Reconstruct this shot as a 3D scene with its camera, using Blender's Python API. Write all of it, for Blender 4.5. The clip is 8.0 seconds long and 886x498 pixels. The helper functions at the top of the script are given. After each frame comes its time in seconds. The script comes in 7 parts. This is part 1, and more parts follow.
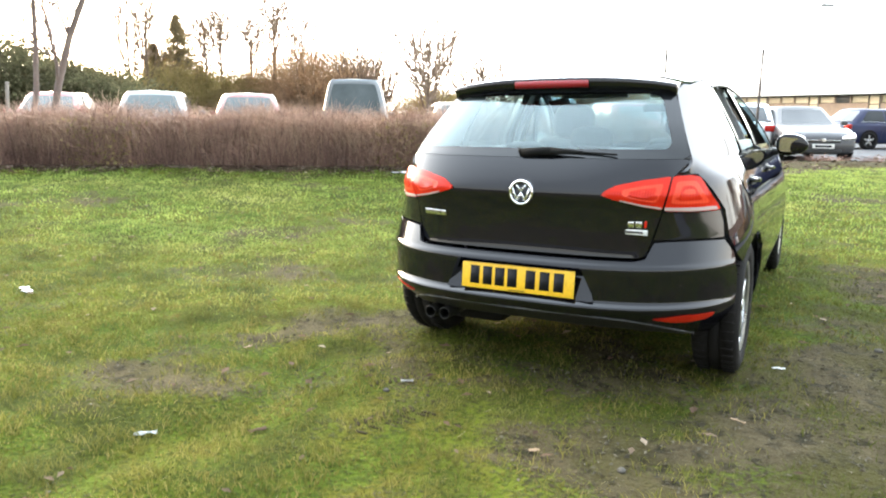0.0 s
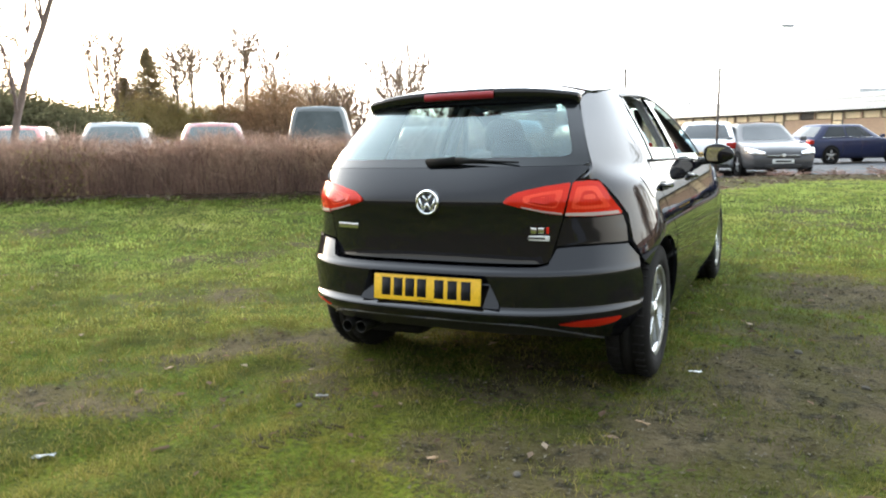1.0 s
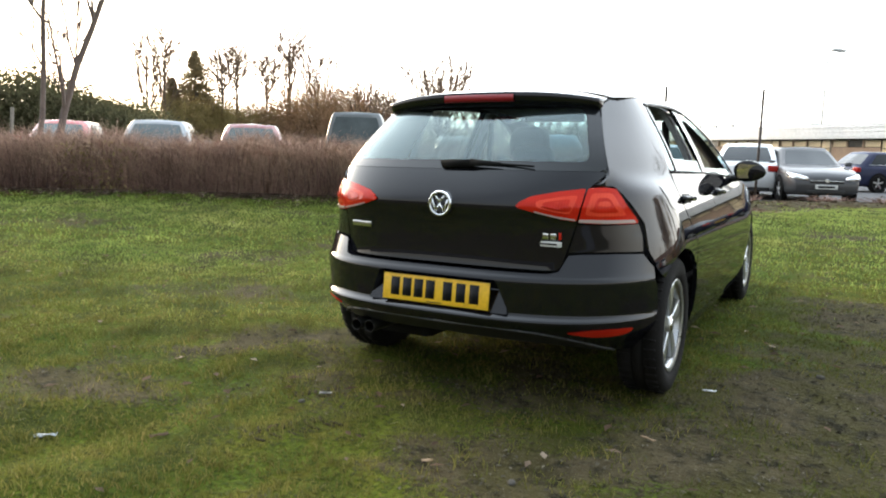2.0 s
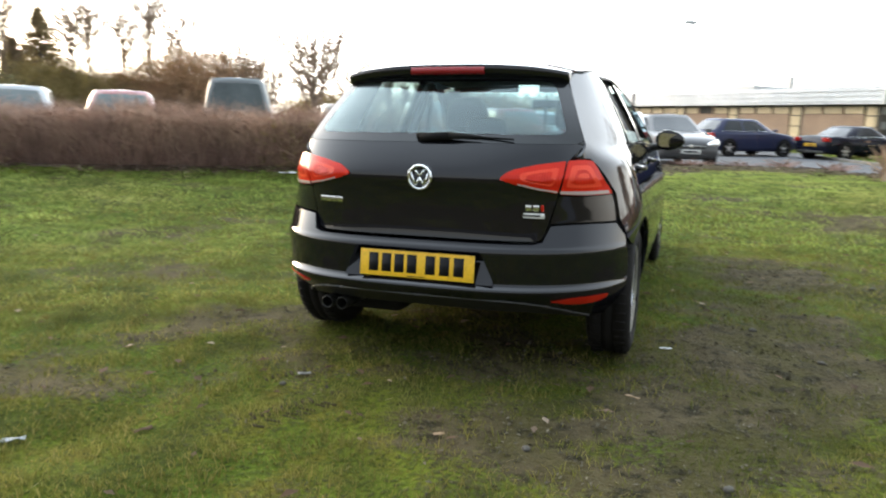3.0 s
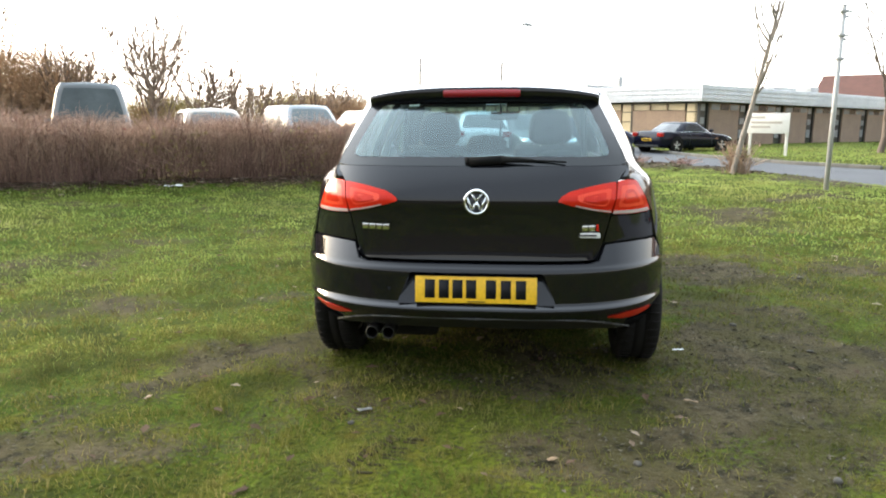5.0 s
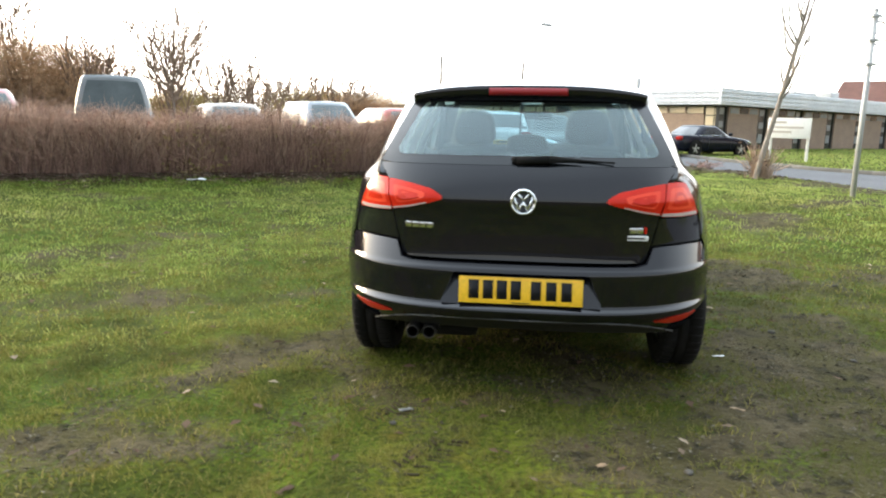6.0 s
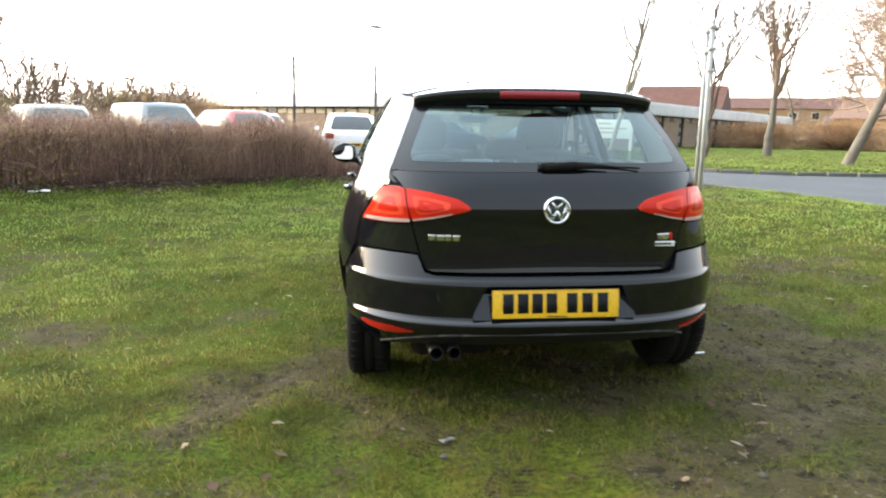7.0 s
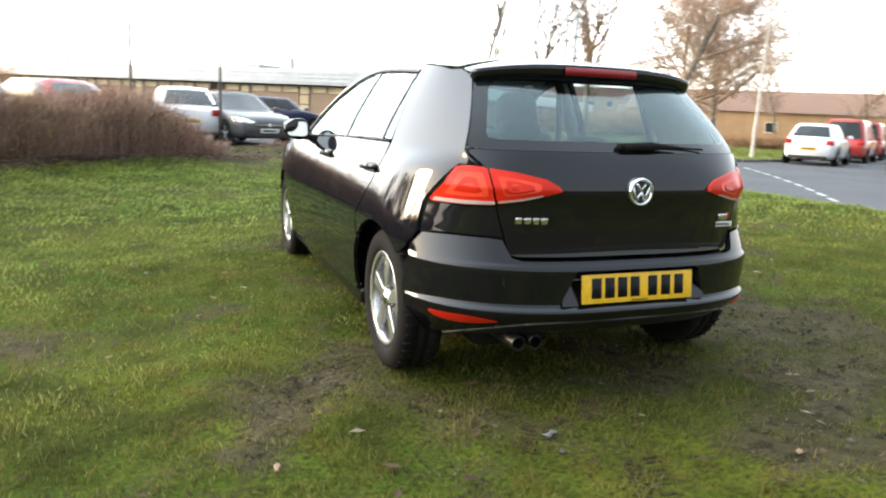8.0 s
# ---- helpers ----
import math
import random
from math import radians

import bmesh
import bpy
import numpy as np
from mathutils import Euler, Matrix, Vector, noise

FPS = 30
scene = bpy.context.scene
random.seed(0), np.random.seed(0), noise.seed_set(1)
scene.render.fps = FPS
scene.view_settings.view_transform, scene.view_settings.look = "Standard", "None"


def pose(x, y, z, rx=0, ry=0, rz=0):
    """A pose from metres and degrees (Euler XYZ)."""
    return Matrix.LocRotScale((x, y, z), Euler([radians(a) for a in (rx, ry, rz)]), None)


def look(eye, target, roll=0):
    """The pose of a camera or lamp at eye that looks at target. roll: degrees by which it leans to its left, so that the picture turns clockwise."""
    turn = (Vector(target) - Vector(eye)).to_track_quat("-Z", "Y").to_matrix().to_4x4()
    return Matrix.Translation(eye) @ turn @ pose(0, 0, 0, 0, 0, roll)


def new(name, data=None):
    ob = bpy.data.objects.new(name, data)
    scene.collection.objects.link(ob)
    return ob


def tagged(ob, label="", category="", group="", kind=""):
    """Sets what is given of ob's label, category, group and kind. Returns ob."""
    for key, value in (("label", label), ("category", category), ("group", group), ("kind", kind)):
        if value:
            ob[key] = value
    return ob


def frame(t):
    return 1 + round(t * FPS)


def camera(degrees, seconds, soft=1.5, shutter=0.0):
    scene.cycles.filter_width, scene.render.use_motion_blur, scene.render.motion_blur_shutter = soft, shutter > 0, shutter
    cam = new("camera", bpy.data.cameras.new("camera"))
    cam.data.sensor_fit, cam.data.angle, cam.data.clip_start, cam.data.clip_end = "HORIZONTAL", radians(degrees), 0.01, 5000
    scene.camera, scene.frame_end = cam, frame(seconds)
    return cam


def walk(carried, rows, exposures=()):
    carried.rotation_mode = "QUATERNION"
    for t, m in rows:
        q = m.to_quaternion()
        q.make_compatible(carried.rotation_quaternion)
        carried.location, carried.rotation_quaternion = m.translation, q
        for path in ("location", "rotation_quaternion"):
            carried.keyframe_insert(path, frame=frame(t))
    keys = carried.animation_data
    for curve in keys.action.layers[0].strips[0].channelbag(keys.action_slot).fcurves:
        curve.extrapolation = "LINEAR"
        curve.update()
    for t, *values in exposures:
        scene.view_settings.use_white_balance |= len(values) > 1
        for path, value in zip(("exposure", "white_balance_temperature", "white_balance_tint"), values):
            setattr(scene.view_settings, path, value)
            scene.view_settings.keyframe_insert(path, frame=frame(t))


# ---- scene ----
cam = camera(63.3, 8.0, soft=2.0, shutter=0.35)
PATH = [
    (0, (1.144, -2.863, 1.16), (0.222, -1.128, 0.786), 0.6),
    (0.2, (1.185, -2.880, 1.146), (0.248, -1.154, 0.768), 0.6),
    (0.5, (1.203, -2.87, 1.138), (0.329, -1.107, 0.781), 0.0),
    (0.8, (1.342, -2.815, 1.121), (0.509, -1.024, 0.806), -0.6),
    (1, (1.437, -2.732, 1.094), (0.554, -0.962, 0.792), -0.8),
    (1.2, (1.485, -2.697, 1.083), (0.558, -0.951, 0.781), 0.6),
    (2.3, (1.515, -2.653, 1.032), (0.542, -0.925, 0.767), 1.6),
    (2.5, (1.46, -2.684, 1.027), (0.515, -0.942, 0.76), 0.9),
    (2.8, (1.258, -2.796, 1.051), (0.427, -1.007, 0.721), 1.0),
    (3, (1.086, -2.849, 1.063), (0.448, -0.987, 0.712), 1.5),
    (3.2, (0.918, -2.869, 1.059), (0.359, -0.987, 0.679), 0.9),
    (3.3, (0.838, -2.889, 1.065), (0.279, -1.009, 0.674), -0.3),
    (3.5, (0.679, -2.881, 1.053), (0.141, -0.994, 0.67), -1.5),
    (3.8, (0.523, -2.931, 1.102), (0.037, -1.024, 0.748), -0.3),
    (4, (0.41, -2.955, 1.129), (0.078, -1.016, 0.765), 1.7),
    (4.2, (0.296, -3.0, 1.14), (0.05, -1.049, 0.778), 0.2),
    (5.3, (0.18, -3.025, 1.159), (-0.029, -1.067, 0.814), 0.6),
    (5.5, (0.177, -3.014, 1.158), (-0.031, -1.055, 0.812), 0.5),
    (6, (0.036, -3.0, 1.15), (-0.211, -1.047, 0.799), 1.6),
    (6.2, (-0.107, -3.013, 1.156), (-0.339, -1.060, 0.792), 1.8),
    (6.5, (-0.385, -2.979, 1.17), (-0.427, -1.017, 0.787), 1.0),
    (6.7, (-0.539, -2.927, 1.169), (-0.42, -0.969, 0.78), 0.6),
    (7, (-0.798, -2.778, 1.143), (-0.569, -0.82, 0.809), 1.4),
    (7.2, (-0.984, -2.728, 1.136), (-0.704, -0.775, 0.810), 1.6),
    (7.5, (-1.284, -2.636, 1.13), (-0.883, -0.7, 0.826), 3.9),
    (7.8, (-1.599, -2.488, 1.118), (-0.992, -0.619, 0.745), 4.4),
    (8, (-1.779, -2.33, 1.085), (-1.052, -0.504, 0.718), 2.9),
]
walk(cam, [(t, look(eye, target, roll)) for t, eye, target, roll in PATH],
     [(0, 1.93), (0.5, 1.65), (1.0, 1.33), (1.3, 1.08), (2.3, 0.83), (2.6, 0.89), (3.5, 1.20), (4.0, 1.36), (5.5, 1.22), (7.0, 1.28), (8.0, 1.12)])

# ---- world and sun: bright thin overcast, low warm sun behind the far trees ----
SUN_WAY = Vector((-0.88, 0.47, 0.22)).normalized()
SUN_ELEV, SUN_TURN = math.asin(SUN_WAY.z), math.atan2(SUN_WAY.x, SUN_WAY.y)
world = bpy.data.worlds.new("sky")
scene.world = world
world.use_nodes = True
wn, wl = world.node_tree.nodes, world.node_tree.links
wn.clear()
w_out = wn.new("ShaderNodeOutputWorld")
w_sky = wn.new("ShaderNodeTexSky")
w_sky.sky_type, w_sky.sun_disc = "NISHITA", False
w_sky.sun_elevation, w_sky.sun_rotation = SUN_ELEV, SUN_TURN
w_sky.dust_density, w_sky.air_density = 3.0, 1.0
w_bg1 = wn.new("ShaderNodeBackground")
w_bg1.inputs["Strength"].default_value = 0.05
w_geo = wn.new("ShaderNodeTexCoord")
w_sep = wn.new("ShaderNodeSeparateXYZ")
w_ramp = wn.new("ShaderNodeValToRGB")
w_ramp.color_ramp.elements[0].position, w_ramp.color_ramp.elements[0].color = 0.0, (1.20, 1.13, 1.0, 1)
w_ramp.color_ramp.elements[1].position, w_ramp.color_ramp.elements[1].color = 1.0, (1.26, 1.46, 1.65, 1)
w_mid = w_ramp.color_ramp.elements.new(0.22)
w_mid.color = (1.22, 1.29, 1.34, 1)
w_bg2 = wn.new("ShaderNodeBackground")
w_add = wn.new("ShaderNodeAddShader")
wl.new(w_sky.outputs[0], w_bg1.inputs["Color"])
wl.new(w_geo.outputs["Generated"], w_sep.inputs[0])
wl.new(w_sep.outputs["Z"], w_ramp.inputs[0])
wl.new(w_ramp.outputs[0], w_bg2.inputs["Color"])
wl.new(w_bg1.outputs[0], w_add.inputs[0])
wl.new(w_bg2.outputs[0], w_add.inputs[1])
# the sky is brighter towards the sunset than behind the viewer
w_unit = wn.new("ShaderNodeVectorMath")
w_unit.operation = "NORMALIZE"
w_west = wn.new("ShaderNodeVectorMath")
w_west.operation, w_west.inputs[1].default_value = "DOT_PRODUCT", (-0.3, 0.954, 0.0)
w_lift = wn.new("ShaderNodeMath")
w_lift.operation, w_lift.inputs[1].default_value, w_lift.inputs[2].default_value = "MULTIPLY_ADD", 1.0, 0.86
w_floor = wn.new("ShaderNodeMath")
w_floor.operation, w_floor.inputs[1].default_value = "MAXIMUM", 0.33
wl.new(w_geo.outputs["Generated"], w_unit.inputs[0])
wl.new(w_unit.outputs[0], w_west.inputs[0])
wl.new(w_west.outputs["Value"], w_lift.inputs[0])
wl.new(w_lift.outputs[0], w_floor.inputs[0])
wl.new(w_floor.outputs[0], w_bg2.inputs["Strength"])
# broad glow of the veiled sun
w_dot = wn.new("ShaderNodeVectorMath")
w_dot.operation, w_dot.inputs[1].default_value = "DOT_PRODUCT", tuple((SUN_WAY + Vector((0, 0, 0.16))).normalized())
w_nrm = wn.new("ShaderNodeVectorMath")
w_nrm.operation = "NORMALIZE"
w_max = wn.new("ShaderNodeMath")
w_max.operation, w_max.inputs[1].default_value = "MAXIMUM", 0.0
w_pow = wn.new("ShaderNodeMath")
w_pow.operation, w_pow.inputs[1].default_value = "POWER", 5.0
w_mul = wn.new("ShaderNodeMath")
w_mul.operation, w_mul.inputs[1].default_value = "MULTIPLY", 1.1
w_bg3 = wn.new("ShaderNodeBackground")
w_bg3.inputs["Color"].default_value = (1.0, 0.965, 0.90, 1)
w_add2 = wn.new("ShaderNodeAddShader")
wl.new(w_geo.outputs["Generated"], w_nrm.inputs[0])
wl.new(w_nrm.outputs[0], w_dot.inputs[0])
wl.new(w_dot.outputs["Value"], w_max.inputs[0])
wl.new(w_max.outputs[0], w_pow.inputs[0])
wl.new(w_pow.outputs[0], w_mul.inputs[0])
wl.new(w_mul.outputs[0], w_bg3.inputs["Strength"])
wl.new(w_add.outputs[0], w_add2.inputs[0])
wl.new(w_bg3.outputs[0], w_add2.inputs[1])
wl.new(w_add2.outputs[0], w_out.inputs[0])

sun_data = bpy.data.lights.new("sun", "SUN")
sun_data.energy, sun_data.angle, sun_data.color = 2.0, radians(18.0), (1.0, 0.78, 0.5)
sun = new("sun", sun_data)
sun.matrix_world = look(SUN_WAY * 60, (0, 0, 0))

# ---- materials ----
def principled(name, colour, rough=0.5, metal=0.0, coat=0.0, spec=0.5):
    m = bpy.data.materials.new(name)
    m.use_nodes = True
    b = m.node_tree.nodes["Principled BSDF"]
    b.inputs["Base Color"].default_value = (*colour, 1)
    b.inputs["Roughness"].default_value = rough
    b.inputs["Metallic"].default_value = metal
    b.inputs["Coat Weight"].default_value = coat
    b.inputs["Coat Roughness"].default_value = 0.03
    b.inputs["Specular IOR Level"].default_value = spec
    return m, b


def surface(name, a, b_col, scale=8.0, rough=0.8, metal=0.0, coat=0.0, bump=0.3, fine=60.0, spread=0.25, spec=0.5, per_piece=0.0):
    """Two colours mixed by large noise, a fine grain on top, roughness variation and bump."""
    m, b = principled(name, a, rough, metal, coat, spec)
    n, l = m.node_tree.nodes, m.node_tree.links
    co = n.new("ShaderNodeTexCoord")
    big, small = n.new("ShaderNodeTexNoise"), n.new("ShaderNodeTexNoise")
    big.inputs["Scale"].default_value, big.inputs["Detail"].default_value = scale, 6
    small.inputs["Scale"].default_value, small.inputs["Detail"].default_value = fine, 4
    l.new(co.outputs["Object"], big.inputs["Vector"])
    l.new(co.outputs["Object"], small.inputs["Vector"])
    ramp = n.new("ShaderNodeMapRange")
    ramp.inputs["From Min"].default_value, ramp.inputs["From Max"].default_value = 0.5 - spread, 0.5 + spread
    l.new(big.outputs["Fac"], ramp.inputs["Value"])
    mix = n.new("ShaderNodeMix")
    mix.data_type = "RGBA"
    mix.inputs["A"].default_value, mix.inputs["B"].default_value = (*a, 1), (*b_col, 1)
    l.new(ramp.outputs[0], mix.inputs["Factor"])
    grain = n.new("ShaderNodeMapRange")
    grain.inputs["To Min"].default_value, grain.inputs["To Max"].default_value = 0.7, 1.3
    l.new(small.outputs["Fac"], grain.inputs["Value"])
    mul = n.new("ShaderNodeMix")
    mul.data_type, mul.blend_type = "RGBA", "MULTIPLY"
    mul.inputs["Factor"].default_value = 1.0
    l.new(mix.outputs["Result"], mul.inputs["A"])
    l.new(grain.outputs[0], mul.inputs["B"])
    last = mul
    if per_piece:
        info = n.new("ShaderNodeNewGeometry")
        vary = n.new("ShaderNodeMapRange")
        vary.inputs["To Min"].default_value, vary.inputs["To Max"].default_value = 1 - per_piece, 1 + per_piece
        l.new(info.outputs["Random Per Island"], vary.inputs["Value"])
        last = n.new("ShaderNodeMix")
        last.data_type, last.blend_type = "RGBA", "MULTIPLY"
        last.inputs["Factor"].default_value = 1.0
        l.new(mul.outputs["Result"], last.inputs["A"])
        l.new(vary.outputs[0], last.inputs["B"])
    l.new(last.outputs["Result"], b.inputs["Base Color"])
    rr = n.new("ShaderNodeMapRange")
    rr.inputs["To Min"].default_value, rr.inputs["To Max"].default_value = rough * 0.85, min(1.0, rough * 1.15)
    l.new(big.outputs["Fac"], rr.inputs["Value"])
    l.new(rr.outputs[0], b.inputs["Roughness"])
    if bump:
        bp = n.new("ShaderNodeBump")
        bp.inputs["Strength"].default_value, bp.inputs["Distance"].default_value = bump, 0.01
        l.new(small.outputs["Fac"], bp.inputs["Height"])
        l.new(bp.outputs[0], b.inputs["Normal"])
    return m


def paint(name, colour, flake=0.0):
    """Car paint: dark base under clear coat, with faint road film."""
    m, b = principled(name, colour, 0.4, 0.0, 1.0, 0.0 if max(colour) < 0.01 else 0.4)
    n, l = m.node_tree.nodes, m.node_tree.links
    co, no = n.new("ShaderNodeTexCoord"), n.new("ShaderNodeTexNoise")
    no.inputs["Scale"].default_value, no.inputs["Detail"].default_value = 5.0, 8
    l.new(co.outputs["Object"], no.inputs["Vector"])
    rg = n.new("ShaderNodeMapRange")
    rg.inputs["From Min"].default_value, rg.inputs["From Max"].default_value = 0.35, 0.75
    rg.inputs["To Min"].default_value, rg.inputs["To Max"].default_value = 0.015, 0.07
    l.new(no.outputs["Fac"], rg.inputs["Value"])
    l.new(rg.outputs[0], b.inputs["Coat Roughness"])
    mx = n.new("ShaderNodeMix")
    mx.data_type = "RGBA"
    mx.inputs["A"].default_value = (*colour, 1)
    mx.inputs["B"].default_value = (*[min(1, c * 1.2 + 0.001) for c in colour], 1)
    l.new(no.outputs["Fac"], mx.inputs["Factor"])
    l.new(mx.outputs["Result"], b.inputs["Base Color"])
    b.inputs["Metallic"].default_value = flake
    b.inputs["Coat IOR"].default_value = 1.55 if max(colour) < 0.01 else 1.5
    return m


def glazing(name, tint, ior=1.45, gloss_rough=0.01):
    """Thin tinted glass: see-through with a Fresnel gloss."""
    m = bpy.data.materials.new(name)
    m.use_nodes = True
    n, l = m.node_tree.nodes, m.node_tree.links
    n.clear()
    out, mix, lw = n.new("ShaderNodeOutputMaterial"), n.new("ShaderNodeMixShader"), n.new("ShaderNodeLayerWeight")
    tr, gl = n.new("ShaderNodeBsdfTransparent"), n.new("ShaderNodeBsdfGlossy")
    pw, ml = n.new("ShaderNodeMath"), n.new("ShaderNodeMath")
    lw.inputs["Blend"].default_value = 0.5
    pw.operation, pw.inputs[1].default_value = "POWER", 4.5
    ml.operation, ml.inputs[1].default_value, ml.inputs[2].default_value = "MULTIPLY_ADD", 0.9, 2.2 * ((ior - 1) / (ior + 1)) ** 2
    tr.inputs["Color"].default_value = (*tint, 1)
    gl.inputs["Roughness"].default_value = gloss_rough
    gl.inputs["Color"].default_value = (0.82, 0.98, 1.0, 1)
    l.new(lw.outputs["Facing"], pw.inputs[0])
    l.new(pw.outputs[0], ml.inputs[0])
    l.new(ml.outputs[0], mix.inputs[0])
    l.new(tr.outputs[0], mix.inputs[1])
    l.new(gl.outputs[0], mix.inputs[2])
    l.new(mix.outputs[0], out.inputs[0])
    return m


def ground_material():
    """Lawn and bare soil, mixed by the sheet's own soil map."""
    m, b = principled("lawn_and_soil", (0.08, 0.1, 0.03), 0.95, spec=0.05)
    n, l = m.node_tree.nodes, m.node_tree.links
    co, at = n.new("ShaderNodeTexCoord"), n.new("ShaderNodeAttribute")
    at.attribute_name = "soil"

    def noise_of(scale, detail=6):
        x = n.new("ShaderNodeTexNoise")
        x.inputs["Scale"].default_value, x.inputs["Detail"].default_value = scale, detail
        l.new(co.outputs["Object"], x.inputs["Vector"])
        return x

    def blend(fac, a, c):
        x = n.new("ShaderNodeMix")
        x.data_type = "RGBA"
        l.new(fac, x.inputs["Factor"])
        for k, v in (("A", a), ("B", c)):
            if isinstance(v, tuple):
                x.inputs[k].default_value = (*v, 1)
            else:
                l.new(v, x.inputs[k])
        return x.outputs["Result"]

    def stretch(fac, lo, hi):
        x = n.new("ShaderNodeMapRange")
        x.inputs["From Min"].default_value, x.inputs["From Max"].default_value = lo, hi
        l.new(fac, x.inputs["Value"])
        return x.outputs[0]

    n1, n2, n3, n4 = noise_of(0.8), noise_of(6.0), noise_of(45.0), noise_of(160.0, 3)
    grass = blend(stretch(n1.outputs[0], 0.38, 0.62), (0.054, 0.088, 0.009), (0.096, 0.116, 0.013))
    grass = blend(stretch(n2.outputs[0], 0.5, 0.72), grass, (0.11, 0.088, 0.015))
    n5 = noise_of(2.2)
    grass = blend(stretch(n5.outputs[0], 0.48, 0.66), grass, (0.042, 0.050, 0.008))
    grass = blend(stretch(n3.outputs[0], 0.4, 0.7), grass, (0.022, 0.030, 0.006))
    soil = blend(stretch(n2.outputs[0], 0.35, 0.65), (0.042, 0.034, 0.017), (0.078, 0.062, 0.034))
    soil = blend(stretch(n5.outputs[0], 0.45, 0.62), soil, (0.050, 0.045, 0.014))
    n6 = noise_of(14.0, 5)
    soil = blend(stretch(n6.outputs[0], 0.52, 0.66), soil, (0.020, 0.018, 0.010))
    soil = blend(stretch(n4.outputs[0], 0.55, 0.78), soil, (0.13, 0.115, 0.08))
    add = n.new("ShaderNodeMath")
    add.operation = "ADD"
    sub = n.new("ShaderNodeMath")
    sub.operation, sub.inputs[1].default_value = "SUBTRACT", 0.5
    l.new(n3.outputs[0], sub.inputs[0])
    l.new(at.outputs["Fac"], add.inputs[0])
    l.new(sub.outputs[0], add.inputs[1])
    l.new(blend(stretch(add.outputs[0], 0.3, 0.62), grass, soil), b.inputs["Base Color"])
    bp = n.new("ShaderNodeBump")
    bp.inputs["Strength"].default_value, bp.inputs["Distance"].default_value = 1.0, 0.035
    l.new(n3.outputs[0], bp.inputs["Height"])
    l.new(bp.outputs[0], b.inputs["Normal"])
    return m


def blade_material(name, cols, patches=None):
    m, b = principled(name, cols[0], 0.85, spec=0.08)
    n, l = m.node_tree.nodes, m.node_tree.links
    geo, ramp = n.new("ShaderNodeNewGeometry"), n.new("ShaderNodeValToRGB")
    el = ramp.color_ramp.elements
    el[0].color, el[1].color = (*cols[0], 1), (*cols[-1], 1)
    for i, c in enumerate(cols[1:-1]):
        e = el.new((i + 1) / (len(cols) - 1))
        e.color = (*c, 1)
    l.new(geo.outputs["Random Per Island"], ramp.inputs[0])
    co, no, mul = n.new("ShaderNodeTexCoord"), n.new("ShaderNodeTexNoise"), n.new("ShaderNodeMix")
    no.inputs["Scale"].default_value, no.inputs["Detail"].default_value = 1.6, 5
    l.new(co.outputs["Object"], no.inputs["Vector"])
    rg = n.new("ShaderNodeMapRange")
    rg.inputs["From Min"].default_value, rg.inputs["From Max"].default_value = 0.3, 0.7
    rg.inputs["To Min"].default_value, rg.inputs["To Max"].default_value = 0.62, 1.25
    l.new(no.outputs["Fac"], rg.inputs["Value"])
    mul.data_type, mul.blend_type = "RGBA", "MULTIPLY"
    mul.inputs["Factor"].default_value = 1.0
    tint = ramp.outputs[0]
    for hue, size, lo, hi, share in patches or ():
        spot, span, mix = n.new("ShaderNodeTexNoise"), n.new("ShaderNodeMapRange"), n.new("ShaderNodeMix")
        spot.inputs["Scale"].default_value, spot.inputs["Detail"].default_value = size, 4
        span.inputs["From Min"].default_value, span.inputs["From Max"].default_value, span.inputs["To Max"].default_value = lo, hi, share
        mix.data_type, mix.inputs["B"].default_value = "RGBA", (*hue, 1)
        l.new(co.outputs["Object"], spot.inputs["Vector"])
        l.new(spot.outputs["Fac"], span.inputs["Value"])
        l.new(span.outputs[0], mix.inputs["Factor"])
        l.new(tint, mix.inputs["A"])
        tint = mix.outputs["Result"]
    l.new(tint, mul.inputs["A"])
    l.new(rg.outputs[0], mul.inputs["B"])
    l.new(mul.outputs["Result"], b.inputs["Base Color"])
    # thin leaves let light through
    tl, ms, out = n.new("ShaderNodeBsdfTranslucent"), n.new("ShaderNodeMixShader"), n["Material Output"]
    ms.inputs[0].default_value = 0.5
    l.new(mul.outputs["Result"], tl.inputs["Color"])
    l.new(b.outputs[0], ms.inputs[1])
    l.new(tl.outputs[0], ms.inputs[2])
    l.new(ms.outputs[0], out.inputs[0])
    return m


def corrugated(name, a, b_col):
    """Pale metal cladding with faint streaks of dirt."""
    return surface(name, a, b_col, scale=0.6, rough=0.45, metal=0.1, bump=0.05, fine=8, spread=0.2)


BLACK_PAINT = paint("black_paint", (0.0046, 0.0046, 0.0068))
GLASS_CAR = glazing("tinted_car_glass", (0.46, 0.60, 0.62), 1.50)
GLASS_DARK = glazing("dark_car_glass", (0.5, 0.55, 0.54), 1.6)
FRIT = principled("black_glass_border", (0.006, 0.007, 0.008), 0.06, spec=0.4)[0]
TRIM = surface("black_plastic_trim", (0.012, 0.012, 0.012), (0.02, 0.02, 0.02), rough=0.5, bump=0.1, fine=200)
# lighter grey plastic: the highlight on the diffuser's edge, put into its colour
EDGE_HIGHLIGHT = surface("highlit_plastic_edge", (0.035, 0.035, 0.037), (0.055, 0.055, 0.057), rough=0.45, bump=0.1, fine=200)
RUBBER = surface("tyre_rubber", (0.008, 0.0078, 0.0075), (0.015, 0.013, 0.012), spec=0.15, rough=0.85, bump=0.2, fine=120)
ALLOY = surface("silver_alloy", (0.55, 0.56, 0.57), (0.45, 0.45, 0.44), scale=6, rough=0.28, metal=0.85, bump=0.02)
